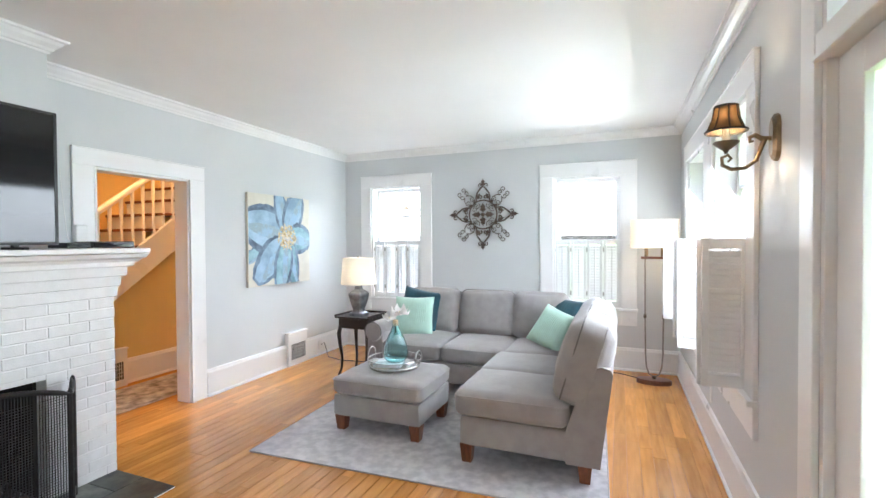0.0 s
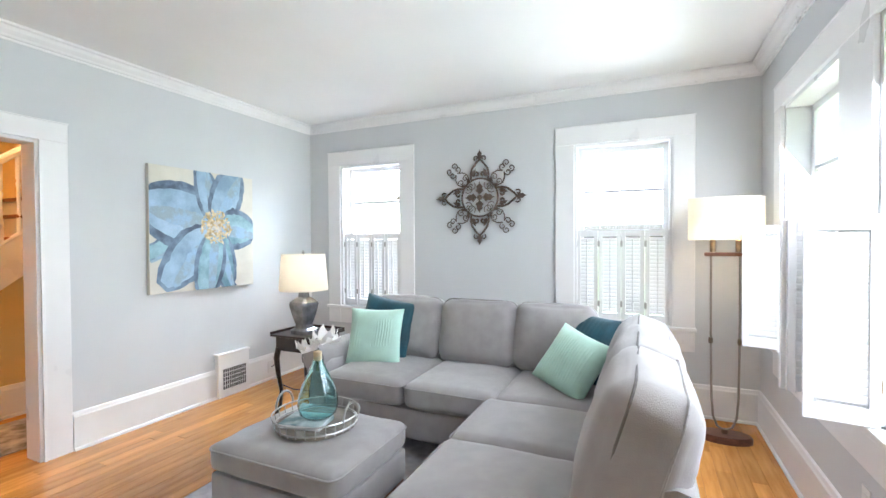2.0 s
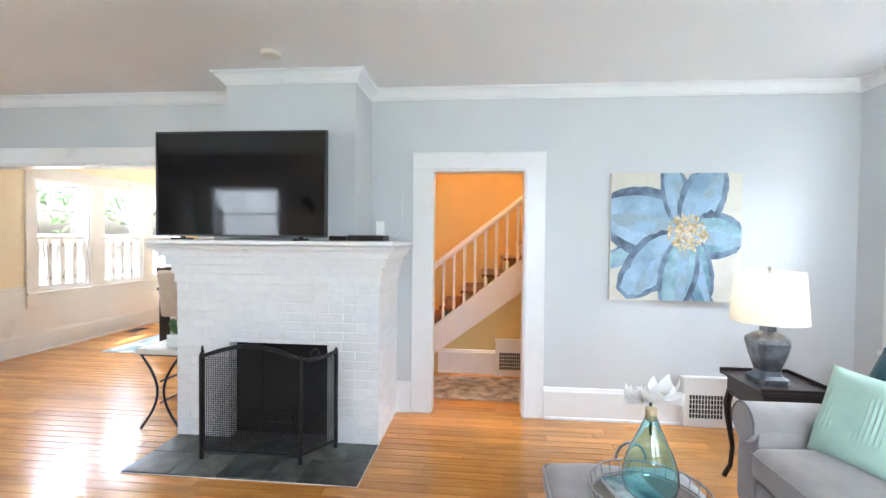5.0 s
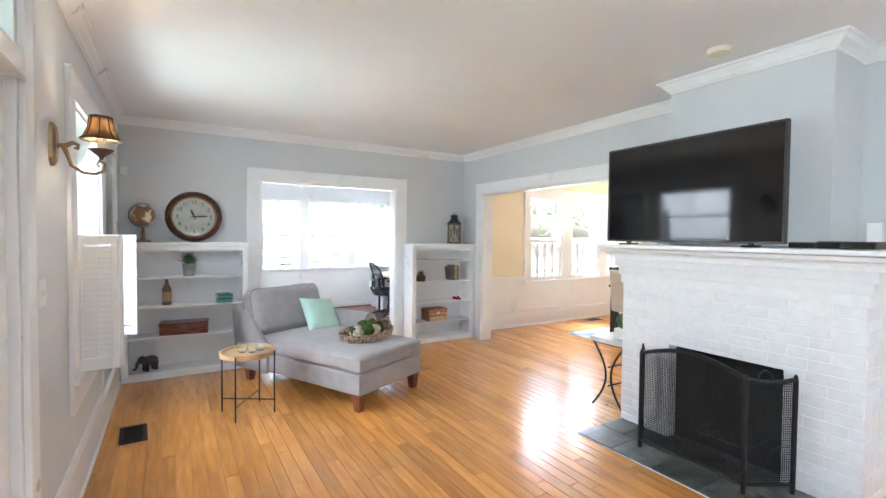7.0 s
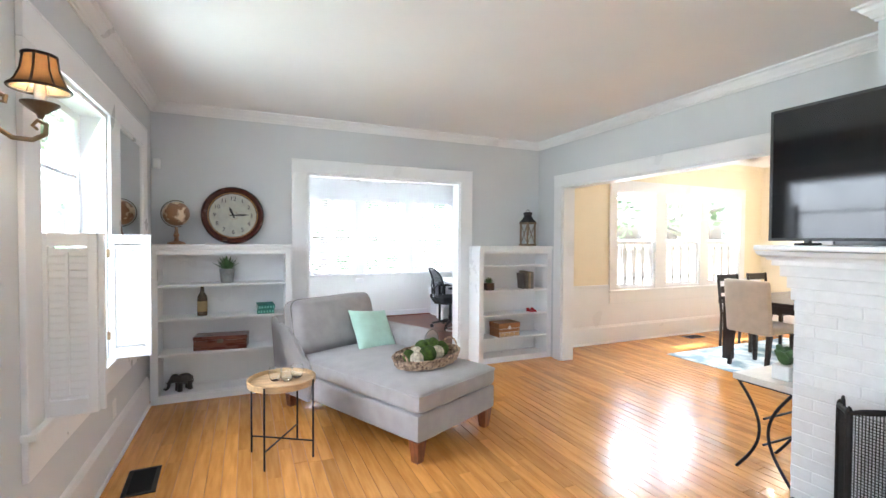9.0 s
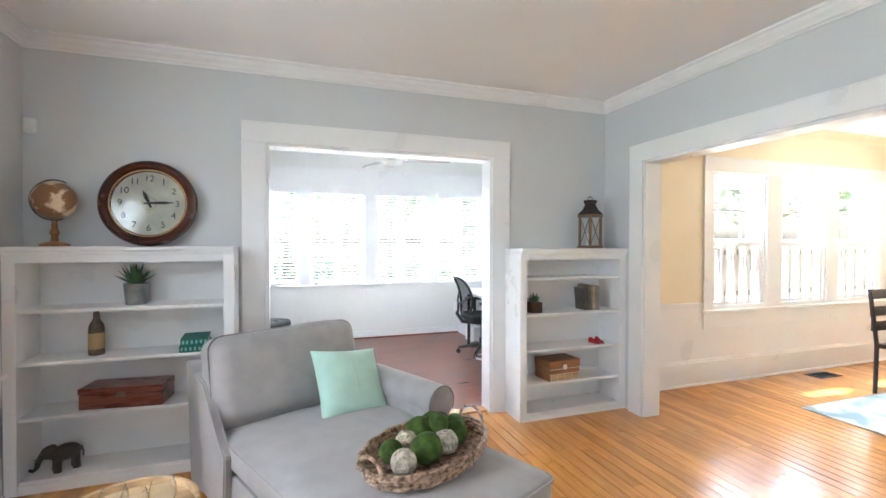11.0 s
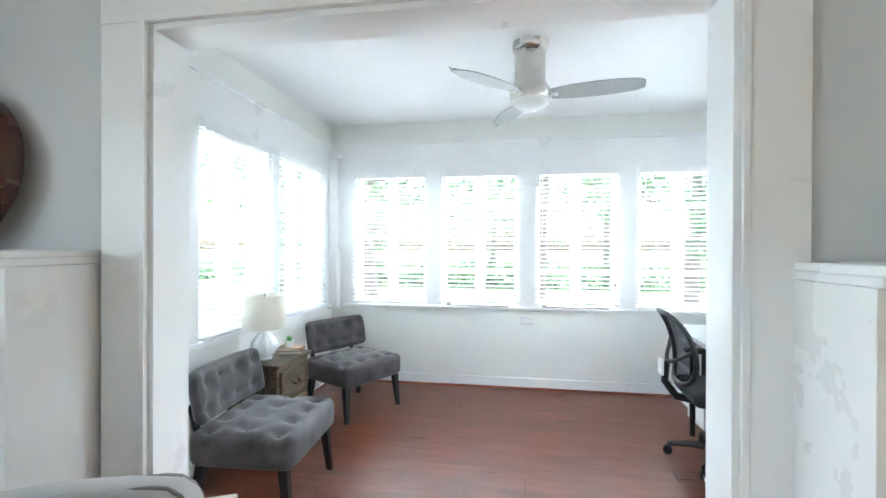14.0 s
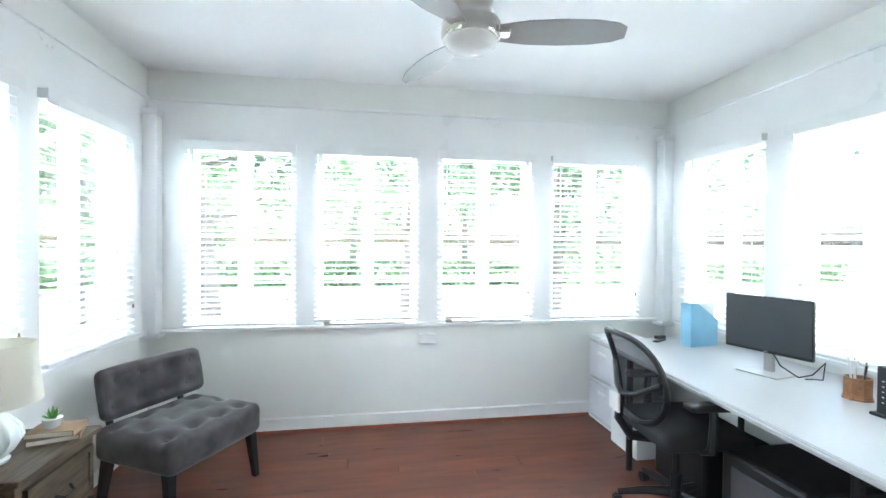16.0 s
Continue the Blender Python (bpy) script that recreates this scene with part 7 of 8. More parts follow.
def blind(side, at, a0, a1, z0, z1, tilt, label):
    c, w = (a0 + a1) / 2, (a1 - a0) + 0.03
    ob = thing("window_blind", facing(side, at, c), label, "blind", "sunroom blinds")
    part("headrail", boxes((-w / 2, -0.062, z1, w / 2, -0.016, z1 + 0.048), (-w / 2 - 0.006, -0.068, z1 - 0.02, w / 2 + 0.006, -0.062, z1 + 0.05), bev=0.002), BLIND, ob)
    n = int((z1 - z0 - 0.03) / 0.0425)
    key = round(w, 2)
    if key not in slat_made:
        bm = bmesh.new()
        pr = [(-0.024, -0.001), (0.0, 0.0022), (0.024, -0.001), (0.024, 0.0005), (0.0, 0.0042), (-0.024, 0.0005)]
        A, B = [bm.verts.new((-key / 2, y, z)) for y, z in pr], [bm.verts.new((key / 2, y, z)) for y, z in pr]
        bridge(bm, A, B), bm.faces.new(A[::-1]), bm.faces.new(B)
        me = bpy.data.meshes.new("slat")
        bmesh.ops.recalc_face_normals(bm, faces=bm.faces[:])
        bm.to_mesh(me), bm.free()
        me.materials.append(BLIND)
        slat_made[key] = me
    for k in range(n):
        again("slat", slat_made[key], ob, pose(0, -0.04, z1 - 0.03 - (k + 0.5) * 0.0425, tilt, 0, 0))
    part("bottom_rail", boxes((-w / 2, -0.062, z0, w / 2, -0.018, z0 + 0.018), bev=0.003), BLIND, ob)
    for s in (-0.3, 0.3):
        part("ladder_cord", tube(bmesh.new(), [(s * w, -0.064, z0 + 0.01), (s * w, -0.064, z1)], 0.0012, 4), BLIND, ob)
    part("wand", tube(bmesh.new(), [(-w / 2 + 0.06, -0.072, z1 - 0.01), (-w / 2 + 0.06, -0.075, z1 - 0.62)], 0.0035, 6), PLATE, ob)
    part("pull_cord", tube(bmesh.new(), [(w / 2 - 0.05, -0.07, z1 - 0.01), (w / 2 - 0.05, -0.072, z0 + 0.22)], 0.0015, 4), BLIND, ob)
    part("tassel", lathe(bmesh.new(), [(0.002, 0.03), (0.006, 0.015), (0.007, 0)], 8, (w / 2 - 0.05, -0.072, z0 + 0.19)), WARMWOOD, ob)
    return ob


LBL = "white horizontal slat blind lowered over a window"
for i, s in enumerate(SWIN):
    blind("S", SYF, *s, SZ0 - 0.008 + (0.022 if i in (1, 2) else 0), SZ1 - 0.03, 12, LBL)
for s in SWE:
    blind("E", SX1, *s, SZ0 - 0.008, SZ1 - 0.03, 14, LBL)
for s in SWW:
    blind("W", SX0, *s, SZ0 - 0.008, SZ1 - 0.03, 14, LBL)
for a in (SWIN[1], SWIN[2]):
    lk = thing("window_crank", pose((a[0] + a[1]) / 2, SYF + 0.03, SZ0 - 0.018), "slim metal window operator bar on the sill", "window hardware")
    part("bar", boxes((-0.3, -0.012, 0, 0.3, 0.012, 0.012), bev=0.002), STEEL, lk)
    part("crank", boxes((0.28, -0.014, 0, 0.33, 0.014, 0.03), bev=0.004), STEEL, lk)
for x, lb in ((SX1 - 0.055, 1), (SX0 + 0.055, 1)):
    cl = thing("corner_post", pose(x, SYF + 0.055, 0), "white boxed corner post with small cap and foot", "post", kind="structure")
    part("shaft", boxes((-0.05, -0.05, SZ0 - 0.045, 0.05, 0.05, 2.34), bev=0.008), TRIM, cl)
    part("cap", boxes((-0.066, -0.066, 2.34, 0.066, 0.066, 2.38), bev=0.006), TRIM, cl)
    part("foot", boxes((-0.066, -0.066, SZ0 - 0.075, 0.066, 0.066, SZ0 - 0.045), bev=0.006), TRIM, cl)
hb = thing("wall_control_box", pose(-1.94, SYF + 0.001, 0.675), "small white plastic control box on the wall", "box")
part("body", boxes((-0.07, 0, -0.03, 0.07, 0.035, 0.05), bev=0.006), PLATE, hb)
plate("E", SX1, -5.75, 0.5, 0.07, 0.115, "wall_outlet", "white outlet plate on the sunroom wall")

# ---- ceiling fan ----
NICKEL = material("brushed_nickel", (0.52, 0.50, 0.47), 0.28, metal=1.0, var=0.06, scale=8, fine=150)
BLADE = material("silver_grey_blade", (0.33, 0.33, 0.32), 0.42, metal=0.3, var=0.05, scale=6, fine=80)
fan = thing("ceiling_fan", pose(-1.905, -4.39, HS), "brushed nickel ceiling fan with three grey blades", "fan")
part("canopy", lathe(bmesh.new(), [(0.112, -0.001), (0.112, -0.04), (0.104, -0.052), (0.088, -0.062), (0.094, -0.075), (0.094, -0.16), (0.096, -0.185)], 36), NICKEL, fan, "", True)
part("motor", lathe(bmesh.new(), [(0.094, -0.18), (0.098, -0.25), (0.122, -0.285), (0.13, -0.30), (0.13, -0.35), (0.122, -0.365), (0.1, -0.372)], 36), NICKEL, fan, "", True)
part("light_bowl", lathe(bmesh.new(), [(0.116, -0.366), (0.112, -0.385), (0.085, -0.408), (0.04, -0.42), (0.001, -0.423)], 36), CERAMIC, fan, "white glass light bowl", True)
for ang in (169, 289, 49):
    bm, rows = bmesh.new(), []
    for t, w in ((0, 0.04), (0.08, 0.055), (0.25, 0.078), (0.5, 0.088), (0.75, 0.08), (0.92, 0.055), (1.0, 0.018)):
        x = 0.11 + 0.556 * t
        rows.append([bm.verts.new((x, y, z)) for y, z in ((-w, 0.014), (w, -0.014), (w, -0.019), (-w, 0.009))])
    for p, q in zip(rows, rows[1:]):
        bridge(bm, p, q)
    bm.faces.new(rows[0][::-1]), bm.faces.new(rows[-1])
    bl = part("blade", bm, BLADE, fan, "silver grey curved blade", True, pose(0, 0, -0.33, 0, 0, ang))
    part("blade_iron", boxes((0.1, -0.03, -0.012, 0.17, 0.03, 0.012), bev=0.004), NICKEL, bl)
part("ceiling_seam", boxes((-0.006, 0.1, -0.004, 0.006, 1.6, 0.0)), CEIL, fan)

# ---- tufted chairs ----
CHAR = material("charcoal_velvet", (0.046, 0.040, 0.041), 0.85, var=0.22, scale=9, fine=260, bump=0.3, sheen=0.25, rgb2=(0.072, 0.064, 0.065))
BLKLEG = material("black_wood_leg", (0.009, 0.008, 0.008), 0.6, var=0.2)


def tufted(bm, w, d, z0, z1, nx, ny, depth, edge=0.05):
    """A padded slab, buttoned on top in nx by ny tufts."""
    buttons = []
    for j in range(ny):
        for i in range(nx):
            x = -w / 2 + w * (i + 0.5 + (0.25 if j % 2 else -0.25) * 0.5) / nx
            buttons.append((x, -d / 2 + d * (j + 0.5) / ny))
    soft(bm, -w / 2, -d / 2, z0, w / 2, d / 2, z1, edge, (0.008, 0.008, 0.015), 26, 0.001, 5)
    for v in bm.verts:
        if v.co.z > (z0 + z1) / 2:
            near = min(math.hypot(v.co.x - bx_, v.co.y - by_) for bx_, by_ in buttons)
            v.co.z -= depth * math.exp(-(near / 0.04) ** 2)
    return buttons


def accent_chair(m):
    ob = thing("accent_chair", m, "charcoal velvet button-tufted armless chair", "chair", "sunroom chairs")
    # local: faces -y
    bm = bmesh.new()
    bt = tufted(bm, 0.64, 0.56, 0.27, 0.455, 4, 3, 0.034)
    part("seat", bm, CHAR, ob, "", True)
    for x, y in bt:
        part("button", lathe(bmesh.new(), [(0.011, 0.0), (0.009, 0.005), (0.001, 0.007)], 8, (x, y, 0.432)), CHAR, ob)
    bm = bmesh.new()
    bt = tufted(bm, 0.62, 0.27, 0, 0.085, 4, 2, 0.028, 0.035)
    for v in bm.verts:
        v.co.z += 0.05 * (v.co.x / 0.31) ** 2
    back = part("backrest", bm, CHAR, ob, "curved tufted backrest", True, pose(0, 0.325, 0.60, 78, 0, 0))
    for x, y in bt:
        part("button", lathe(bmesh.new(), [(0.011, 0.0), (0.009, 0.005), (0.001, 0.007)], 8, (x, y, 0.062 + 0.05 * (x / 0.31) ** 2)), CHAR, back)
    for s in (-1, 1):
        part("back_post", tube(bmesh.new(), [(s * 0.22, 0.25, 0.28), (s * 0.22, 0.30, 0.48), (s * 0.22, 0.325, 0.56)], 0.018, 8), BLKLEG, ob)
        part("leg", taper(bmesh.new(), s * 0.275, -0.22, 0, 0.28, 0.048, 0.03, s * 0.015, -0.03), BLKLEG, ob)
        part("leg", taper(bmesh.new(), s * 0.275, 0.22, 0, 0.28, 0.048, 0.03, s * 0.01, 0.05), BLKLEG, ob)
    return ob


ac = accent_chair(pose(-0.43, -5.255, 0, 0, 0, -119))
copy_thing(ac, pose(-0.43, -3.88, 0, 0, 0, -87))

# ---- nightstand and lamp ----
NS = material("grey_brown_oak", (0.075, 0.050, 0.030), 0.5, var=0.3, scale=6, fine=60, stretch=(1, 7, 7), rgb2=(0.115, 0.082, 0.05), bump=0.1)
ns = thing("nightstand", pose(-0.095, -4.465, 0, 0, 0, -90), "grey-brown wooden nightstand with two drawers", "nightstand")
# local: front faces -y
part("tabletop", boxes((-0.245, -0.2, 0.595, 0.245, 0.2, 0.62), bev=0.005), NS, ns)
part("body", boxes((-0.222, -0.175, 0.08, 0.222, 0.185, 0.595), bev=0.003), NS, ns)
for k, z in enumerate((0.13, 0.36)):
    d = part("drawer_front", boxes((-0.19, -0.188, z, 0.19, -0.175, z + 0.2), (-0.19, -0.194, z, 0.19, -0.188, z + 0.025), (-0.19, -0.194, z + 0.175, 0.19, -0.188, z + 0.2), (-0.19, -0.194, z, -0.165, -0.188, z + 0.2), (0.165, -0.194, z, 0.19, -0.188, z + 0.2)), NS, ns)
    part("handle", tube(bmesh.new(), [(-0.045, -0.188, z + 0.1), (-0.03, -0.213, z + 0.085), (0.03, -0.213, z + 0.085), (0.045, -0.188, z + 0.1)], 0.006, 6), IRON, d)
for sx in (-1, 1):
    for sy in (-1, 1):
        part("leg", boxes((sx * 0.21 - 0.02, sy * 0.17 - 0.02, 0, sx * 0.21 + 0.02, sy * 0.17 + 0.02, 0.08)), NS, ns)
MILK = material("frosted_white_glass", (0.80, 0.84, 0.84), 0.12, var=0.02)
wl = thing("table_lamp", pose(-0.10, -4.38, 0.62) @ Matrix.Scale(0.9, 4), "white ribbed glass lamp with a pale drum shade", "lamp")
bm = lathe(bmesh.new(), [(0.055, 0), (0.06, 0.012), (0.045, 0.02), (0.075, 0.05), (0.1, 0.095), (0.092, 0.14), (0.055, 0.19), (0.028, 0.215), (0.02, 0.25)], 48)
for v in bm.verts:
    a = math.atan2(v.co.y, v.co.x)
    k = 1 + 0.05 * math.sin(a * 12) * (0.03 < v.co.z < 0.2)
    v.co.x *= k
    v.co.y *= k
part("base", bm, MILK, wl, "white ribbed glass body", True)
part("stem", tube(bmesh.new(), [(0, 0, 0.24), (0, 0, 0.5)], 0.005, 8), STEEL, wl)
part("shade", drum(bmesh.new(), 0.165, 0.145, 0.245, 0.49), LINEN, wl, "pale linen drum shade", True)
part("finial", lathe(bmesh.new(), [(0.004, 0.49), (0.011, 0.5), (0.002, 0.52)], 10), STEEL, wl)
for i in range(2):
    bk = thing("book", pose(-0.19, -4.585, 0.6205 + 0.024 * i, 0, 0, 20 - 14 * i), "brown paper-covered book on the nightstand", "book", "books on the nightstand")
    part("cover", boxes((-0.085, -0.06, 0, 0.085, 0.06, 0.003), (-0.085, -0.06, 0.02, 0.085, 0.06, 0.023), (-0.086, -0.06, 0.0, -0.082, 0.06, 0.023)), material("brown_cover", (0.26 + 0.1 * i, 0.16 + 0.08 * i, 0.09 + 0.05 * i), 0.7, var=0.15), bk)
    part("pages", boxes((-0.081, -0.057, 0.003, 0.083, 0.057, 0.02)), CANVAS, bk)
p4 = thing("potted_succulent", pose(-0.18, -4.575, 0.669), "tiny green plant in a white pot", "plant")
part("pot", lathe(bmesh.new(), [(0.02, 0), (0.03, 0.01), (0.034, 0.04), (0.028, 0.042), (0.001, 0.038)], 18), CERAMIC, p4, "", True)
succulent(p4, 0.035, 0.05, 12, material("bright_leaf", (0.10, 0.28, 0.05), 0.5, var=0.2), 9)

# ---- desk and its things ----
DESKW = material("white_desk_laminate", (0.47, 0.47, 0.475), 0.35, var=0.02, scale=5, fine=80)
dk = thing("desk", pose(0, 0, 0), "long white laminate desk on black metal legs", "desk")
bm = bmesh.new()
prof = [(-4.03, -5.55), (-3.16, -5.55)]
r = 0.12
prof += [(-3.0 - r + r * math.cos(radians(a)), -3.35 - r + r * math.sin(radians(a))) for a in range(0, 91, 15)] + [(-4.03, -3.35)]
a, b = [bm.verts.new((x, y, 0.705)) for x, y in prof], [bm.verts.new((x, y, 0.74)) for x, y in prof]
bridge(bm, a, b), bm.faces.new(a[::-1]), bm.faces.new(b)
bmesh.ops.bevel(bm, geom=[e for e in bm.edges], offset=0.004, segments=2, affect="EDGES")
part("desktop", bm, DESKW, dk, "white desktop with a rounded corner")
part("edge_band", tube(bmesh.new(), [(x + 0.001, y, 0.722) for x, y in prof[1:-1]], 0.006, 6), material("grey_edge", (0.45, 0.45, 0.44), 0.5, var=0.05), dk)
for x, y in ((-3.13, -5.1), (-3.13, -3.75), (-3.95, -3.75), (-3.95, -5.1)):
    part("leg", tube(bmesh.new(), [(x, y, 0), (x, y, 0.705)], 0.02, 10), IRON, dk)
part("rear_rail", boxes((-3.99, -5.5, 0.62, -3.97, -3.5, 0.705)), IRON, dk)
dw = thing("drawer_unit", pose(-3.52, -5.79, 0), "white plastic two-drawer storage unit", "storage unit")
WPL = material("milky_plastic", (0.66, 0.66, 0.70), 0.35, var=0.04)
part("frame", boxes((-0.17, -0.22, 0, 0.2, 0.2, 0.02), (-0.17, -0.22, 0.32, 0.2, 0.2, 0.34), (-0.17, -0.22, 0.66, 0.2, 0.2, 0.69), (-0.17, -0.22, 0.02, -0.155, 0.2, 0.66), (-0.155, 0.185, 0.02, 0.185, 0.2, 0.66), (-0.155, -0.22, 0.02, 0.185, -0.205, 0.66), bev=0.004), PLATE, dw)
for z in (0.03, 0.35):
    d = part("drawer", boxes((-0.15, -0.2, z, 0.195, 0.18, z + 0.28), bev=0.01), WPL, dw)
    part("handle", boxes((0.195, -0.06, z + 0.2, 0.206, 0.06, z + 0.225), bev=0.004), PLATE, d)
fh = thing("file_stack", pose(-3.45, -5.36, 0), "stack of upright white paper folders under the desk", "folders")
part("tub", boxes((-0.2, -0.16, 0, 0.2, 0.16, 0.012), (-0.2, -0.16, 0.012, -0.188, 0.16, 0.22), (0.188, -0.16, 0.012, 0.2, 0.16, 0.22), (-0.188, -0.16, 0.012, 0.188, -0.15, 0.22), (-0.188, 0.15, 0.012, 0.188, 0.16, 0.22)), PLATE, fh)
rnd = random.Random(2)
for k in range(14):
    x = -0.17 + k * 0.026
    part("folder", boxes((x, -0.13, 0.013, x + 0.006, 0.13, 0.24 + rnd.uniform(0, 0.05))), WPL if k % 3 else PLATE, fh)
pcx = thing("computer_tower", pose(-3.45, -4.2, 0), "black computer printer box under the desk", "computer")
part("case", boxes((-0.2, -0.24, 0, 0.24, 0.2, 0.44), bev=0.02), BLACKP, pcx)
part("front_panel", boxes((0.24, -0.17, 0.06, 0.246, 0.13, 0.38), bev=0.002), material("grey_panel", (0.07, 0.07, 0.075), 0.4, var=0.1), pcx)
part("tray_handle", boxes((0.246, -0.1, 0.22, 0.255, 0.06, 0.24), bev=0.002), BLACKP, pcx)
bb = thing("storage_bin", pose(-3.5, -4.84, 0), "black fabric storage bin under the desk", "bin")
part("bin_body", boxes((-0.2, -0.22, 0, 0.22, 0.22, 0.34), bev=0.02), BLACKP, bb)
wc2 = thing("white_cable", pose(0.17, 0.22, 0), "coiled white cable on the floor under the desk", "cable")
part("cable", tube(bmesh.new(), [(-3.22 + 0.11 * math.cos(t), -4.62 + 0.13 * math.sin(t), 0.008 + 0.002 * t) for t in [k * 0.35 for k in range(32)]], 0.006, 6), PLATE, wc2)
bg = thing("paper_bag", pose(-3.07, -3.93, 0, 0, 0, 20), "white printed package leaning under the desk", "package")
part("pack", boxes((-0.06, -0.1, 0, 0.06, 0.1, 0.26), bev=0.012), PLATE, bg)
part("green_print", boxes((0.06, -0.07, 0.14, 0.0615, 0.07, 0.2)), material("green_print_ink", (0.03, 0.25, 0.10), 0.5, var=0.05), bg)

mo = thing("computer_monitor", pose(-3.64, -4.62, 0.74, 0, 0, 14) @ Matrix.Diagonal((0.84, 0.84, 0.93, 1)), "silver and black computer monitor on a flat stand", "monitor")
# local: screen faces +x
part("stand_base", boxes((-0.1, -0.13, 0, 0.1, 0.13, 0.008), bev=0.003), STEEL, mo)
part("stand_neck", boxes((-0.06, -0.03, 0.008, -0.03, 0.03, 0.30), bev=0.005), STEEL, mo)
part("shell", boxes((-0.03, -0.27, 0.12, -0.002, 0.27, 0.455), bev=0.006), BLACKP, mo)
part("screen", boxes((-0.002, -0.262, 0.138, 0.0005, 0.262, 0.447)), material("grey_off_screen", (0.05, 0.055, 0.06), 0.35, var=0.03), mo, "dark grey matte screen")
part("logo", boxes((-0.002, -0.012, 0.126, 0.0008, 0.012, 0.132)), STEEL, mo)
part("cable", tube(bmesh.new(), [(-0.04, 0.0, 0.16), (-0.02, 0.08, 0.06), (-0.03, 0.18, 0.015), (-0.02, 0.26, 0.05), (-0.07, 0.3, 0.12), (-0.09, 0.28, 0.02), (-0.06, 0.2, 0.008)], 0.004, 6), IRON, mo, "", True)
bf = thing("magazine_file", pose(-3.78, -5.29, 0.74, 0, 0, 8), "light blue cardboard magazine file on the desk", "file box")
LB2 = material("light_blue_card", (0.27, 0.52, 0.70), 0.6, var=0.05)
bm = bmesh.new()
sd = [(-0.12, 0), (0.12, 0), (0.12, 0.30), (0.06, 0.30), (-0.12, 0.18)]
for y in (-0.045, 0.041):
    a, b = [bm.verts.new((x, y, z)) for x, z in sd], [bm.verts.new((x, y + 0.004, z)) for x, z in sd]
    bridge(bm, a, b), bm.faces.new(a), bm.faces.new(b)
box(bm, 0.116, -0.041, 0, 0.12, 0.041, 0.3), box(bm, -0.12, -0.041, 0, -0.116, 0.041, 0.18), box(bm, -0.116, -0.041, 0, 0.116, 0.041, 0.004)
part("holder", bm, LB2, bf)
for k, c in enumerate((PLATE, REDG, PLATE)):
    part("magazine", boxes((-0.11, -0.03 + 0.02 * k, 0.005, 0.11, -0.022 + 0.02 * k, 0.27 + 0.015 * k)), c, bf)
sp = thing("stapler", pose(-3.58, -5.44, 0.74, 0, 0, 30), "black metal stapler on the desk", "stapler")
part("base", boxes((-0.07, -0.018, 0, 0.07, 0.018, 0.01), bev=0.003), BLACKP, sp)
part("arm", boxes((-0.07, -0.015, 0.018, 0.065, 0.015, 0.042), bev=0.006), BLACKP, sp, "", False, pose(0, 0, 0, 0, -6, 0))
ph = thing("pen_holder", pose(-3.71, -4.20, 0.74, 0, 0, 15), "octagonal wooden pen holder with scissors", "pen holder")
part("cup", lathe(bmesh.new(), [(0.052, 0), (0.055, 0.004), (0.055, 0.1), (0.047, 0.1), (0.046, 0.01), (0.001, 0.008)], 8), WARMWOOD, ph)
part("base", lathe(bmesh.new(), [(0.06, 0), (0.06, 0.008), (0.05, 0.01)], 8), WARMWOOD, ph)
for k, mt in enumerate((PLATE, BLACKP, STEEL, PALEWOOD, PLATE)):
    a = k * 1.3
    part("pen", tube(bmesh.new(), [(0.015 * math.cos(a), 0.015 * math.sin(a), 0.012), (0.036 * math.cos(a), 0.036 * math.sin(a), 0.15 + 0.01 * k)], 0.0045, 6), mt, ph)
for s in (-1, 1):
    part("scissor_loop", tube(bmesh.new(), [(s * 0.016 + 0.014 * math.cos(t), -0.01, 0.155 + 0.022 * math.sin(t)) for t in [2 * math.pi * k / 12 for k in range(12)]], 0.004, 6, True), PLATE, ph)
ro = thing("black_router", pose(-3.63, -3.99, 0.74), "upright black network router on the desk", "electronics")
part("case", boxes((-0.07, -0.025, 0.012, 0.07, 0.025, 0.21), bev=0.006), BLACKP, ro)
part("foot", boxes((-0.08, -0.045, 0, 0.08, 0.045, 0.014), bev=0.004), BLACKP, ro)
for k in range(5):
    part("indicator", boxes((0.07, -0.004, 0.06 + 0.022 * k, 0.0708, 0.004, 0.064 + 0.022 * k)), PLATE, ro)

# ---- office chair ----
NET = material("black_seat_fabric", (0.016, 0.016, 0.018), 0.85, var=0.2, scale=20, fine=300, bump=0.4)


def mesh_cloth(name):
    """Loosely woven net that lets some light through."""
    m = bpy.data.materials.new(name)
    m.use_nodes = True
    N, L = m.node_tree.nodes, m.node_tree.links
    d, t, x = N.new("ShaderNodeBsdfDiffuse"), N.new("ShaderNodeBsdfTransparent"), N.new("ShaderNodeMixShader")
    d.inputs[0].default_value = (0.03, 0.03, 0.032, 1)
    x.inputs[0].default_value = 0.24
    L.new(d.outputs[0], x.inputs[1]), L.new(t.outputs[0], x.inputs[2]), L.new(x.outputs[0], N["Material Output"].inputs[0])
    return m


oc = thing("office_chair", pose(-3.13, -4.66, 0, 0, 0, 86), "black mesh-back office chair on five casters", "chair")
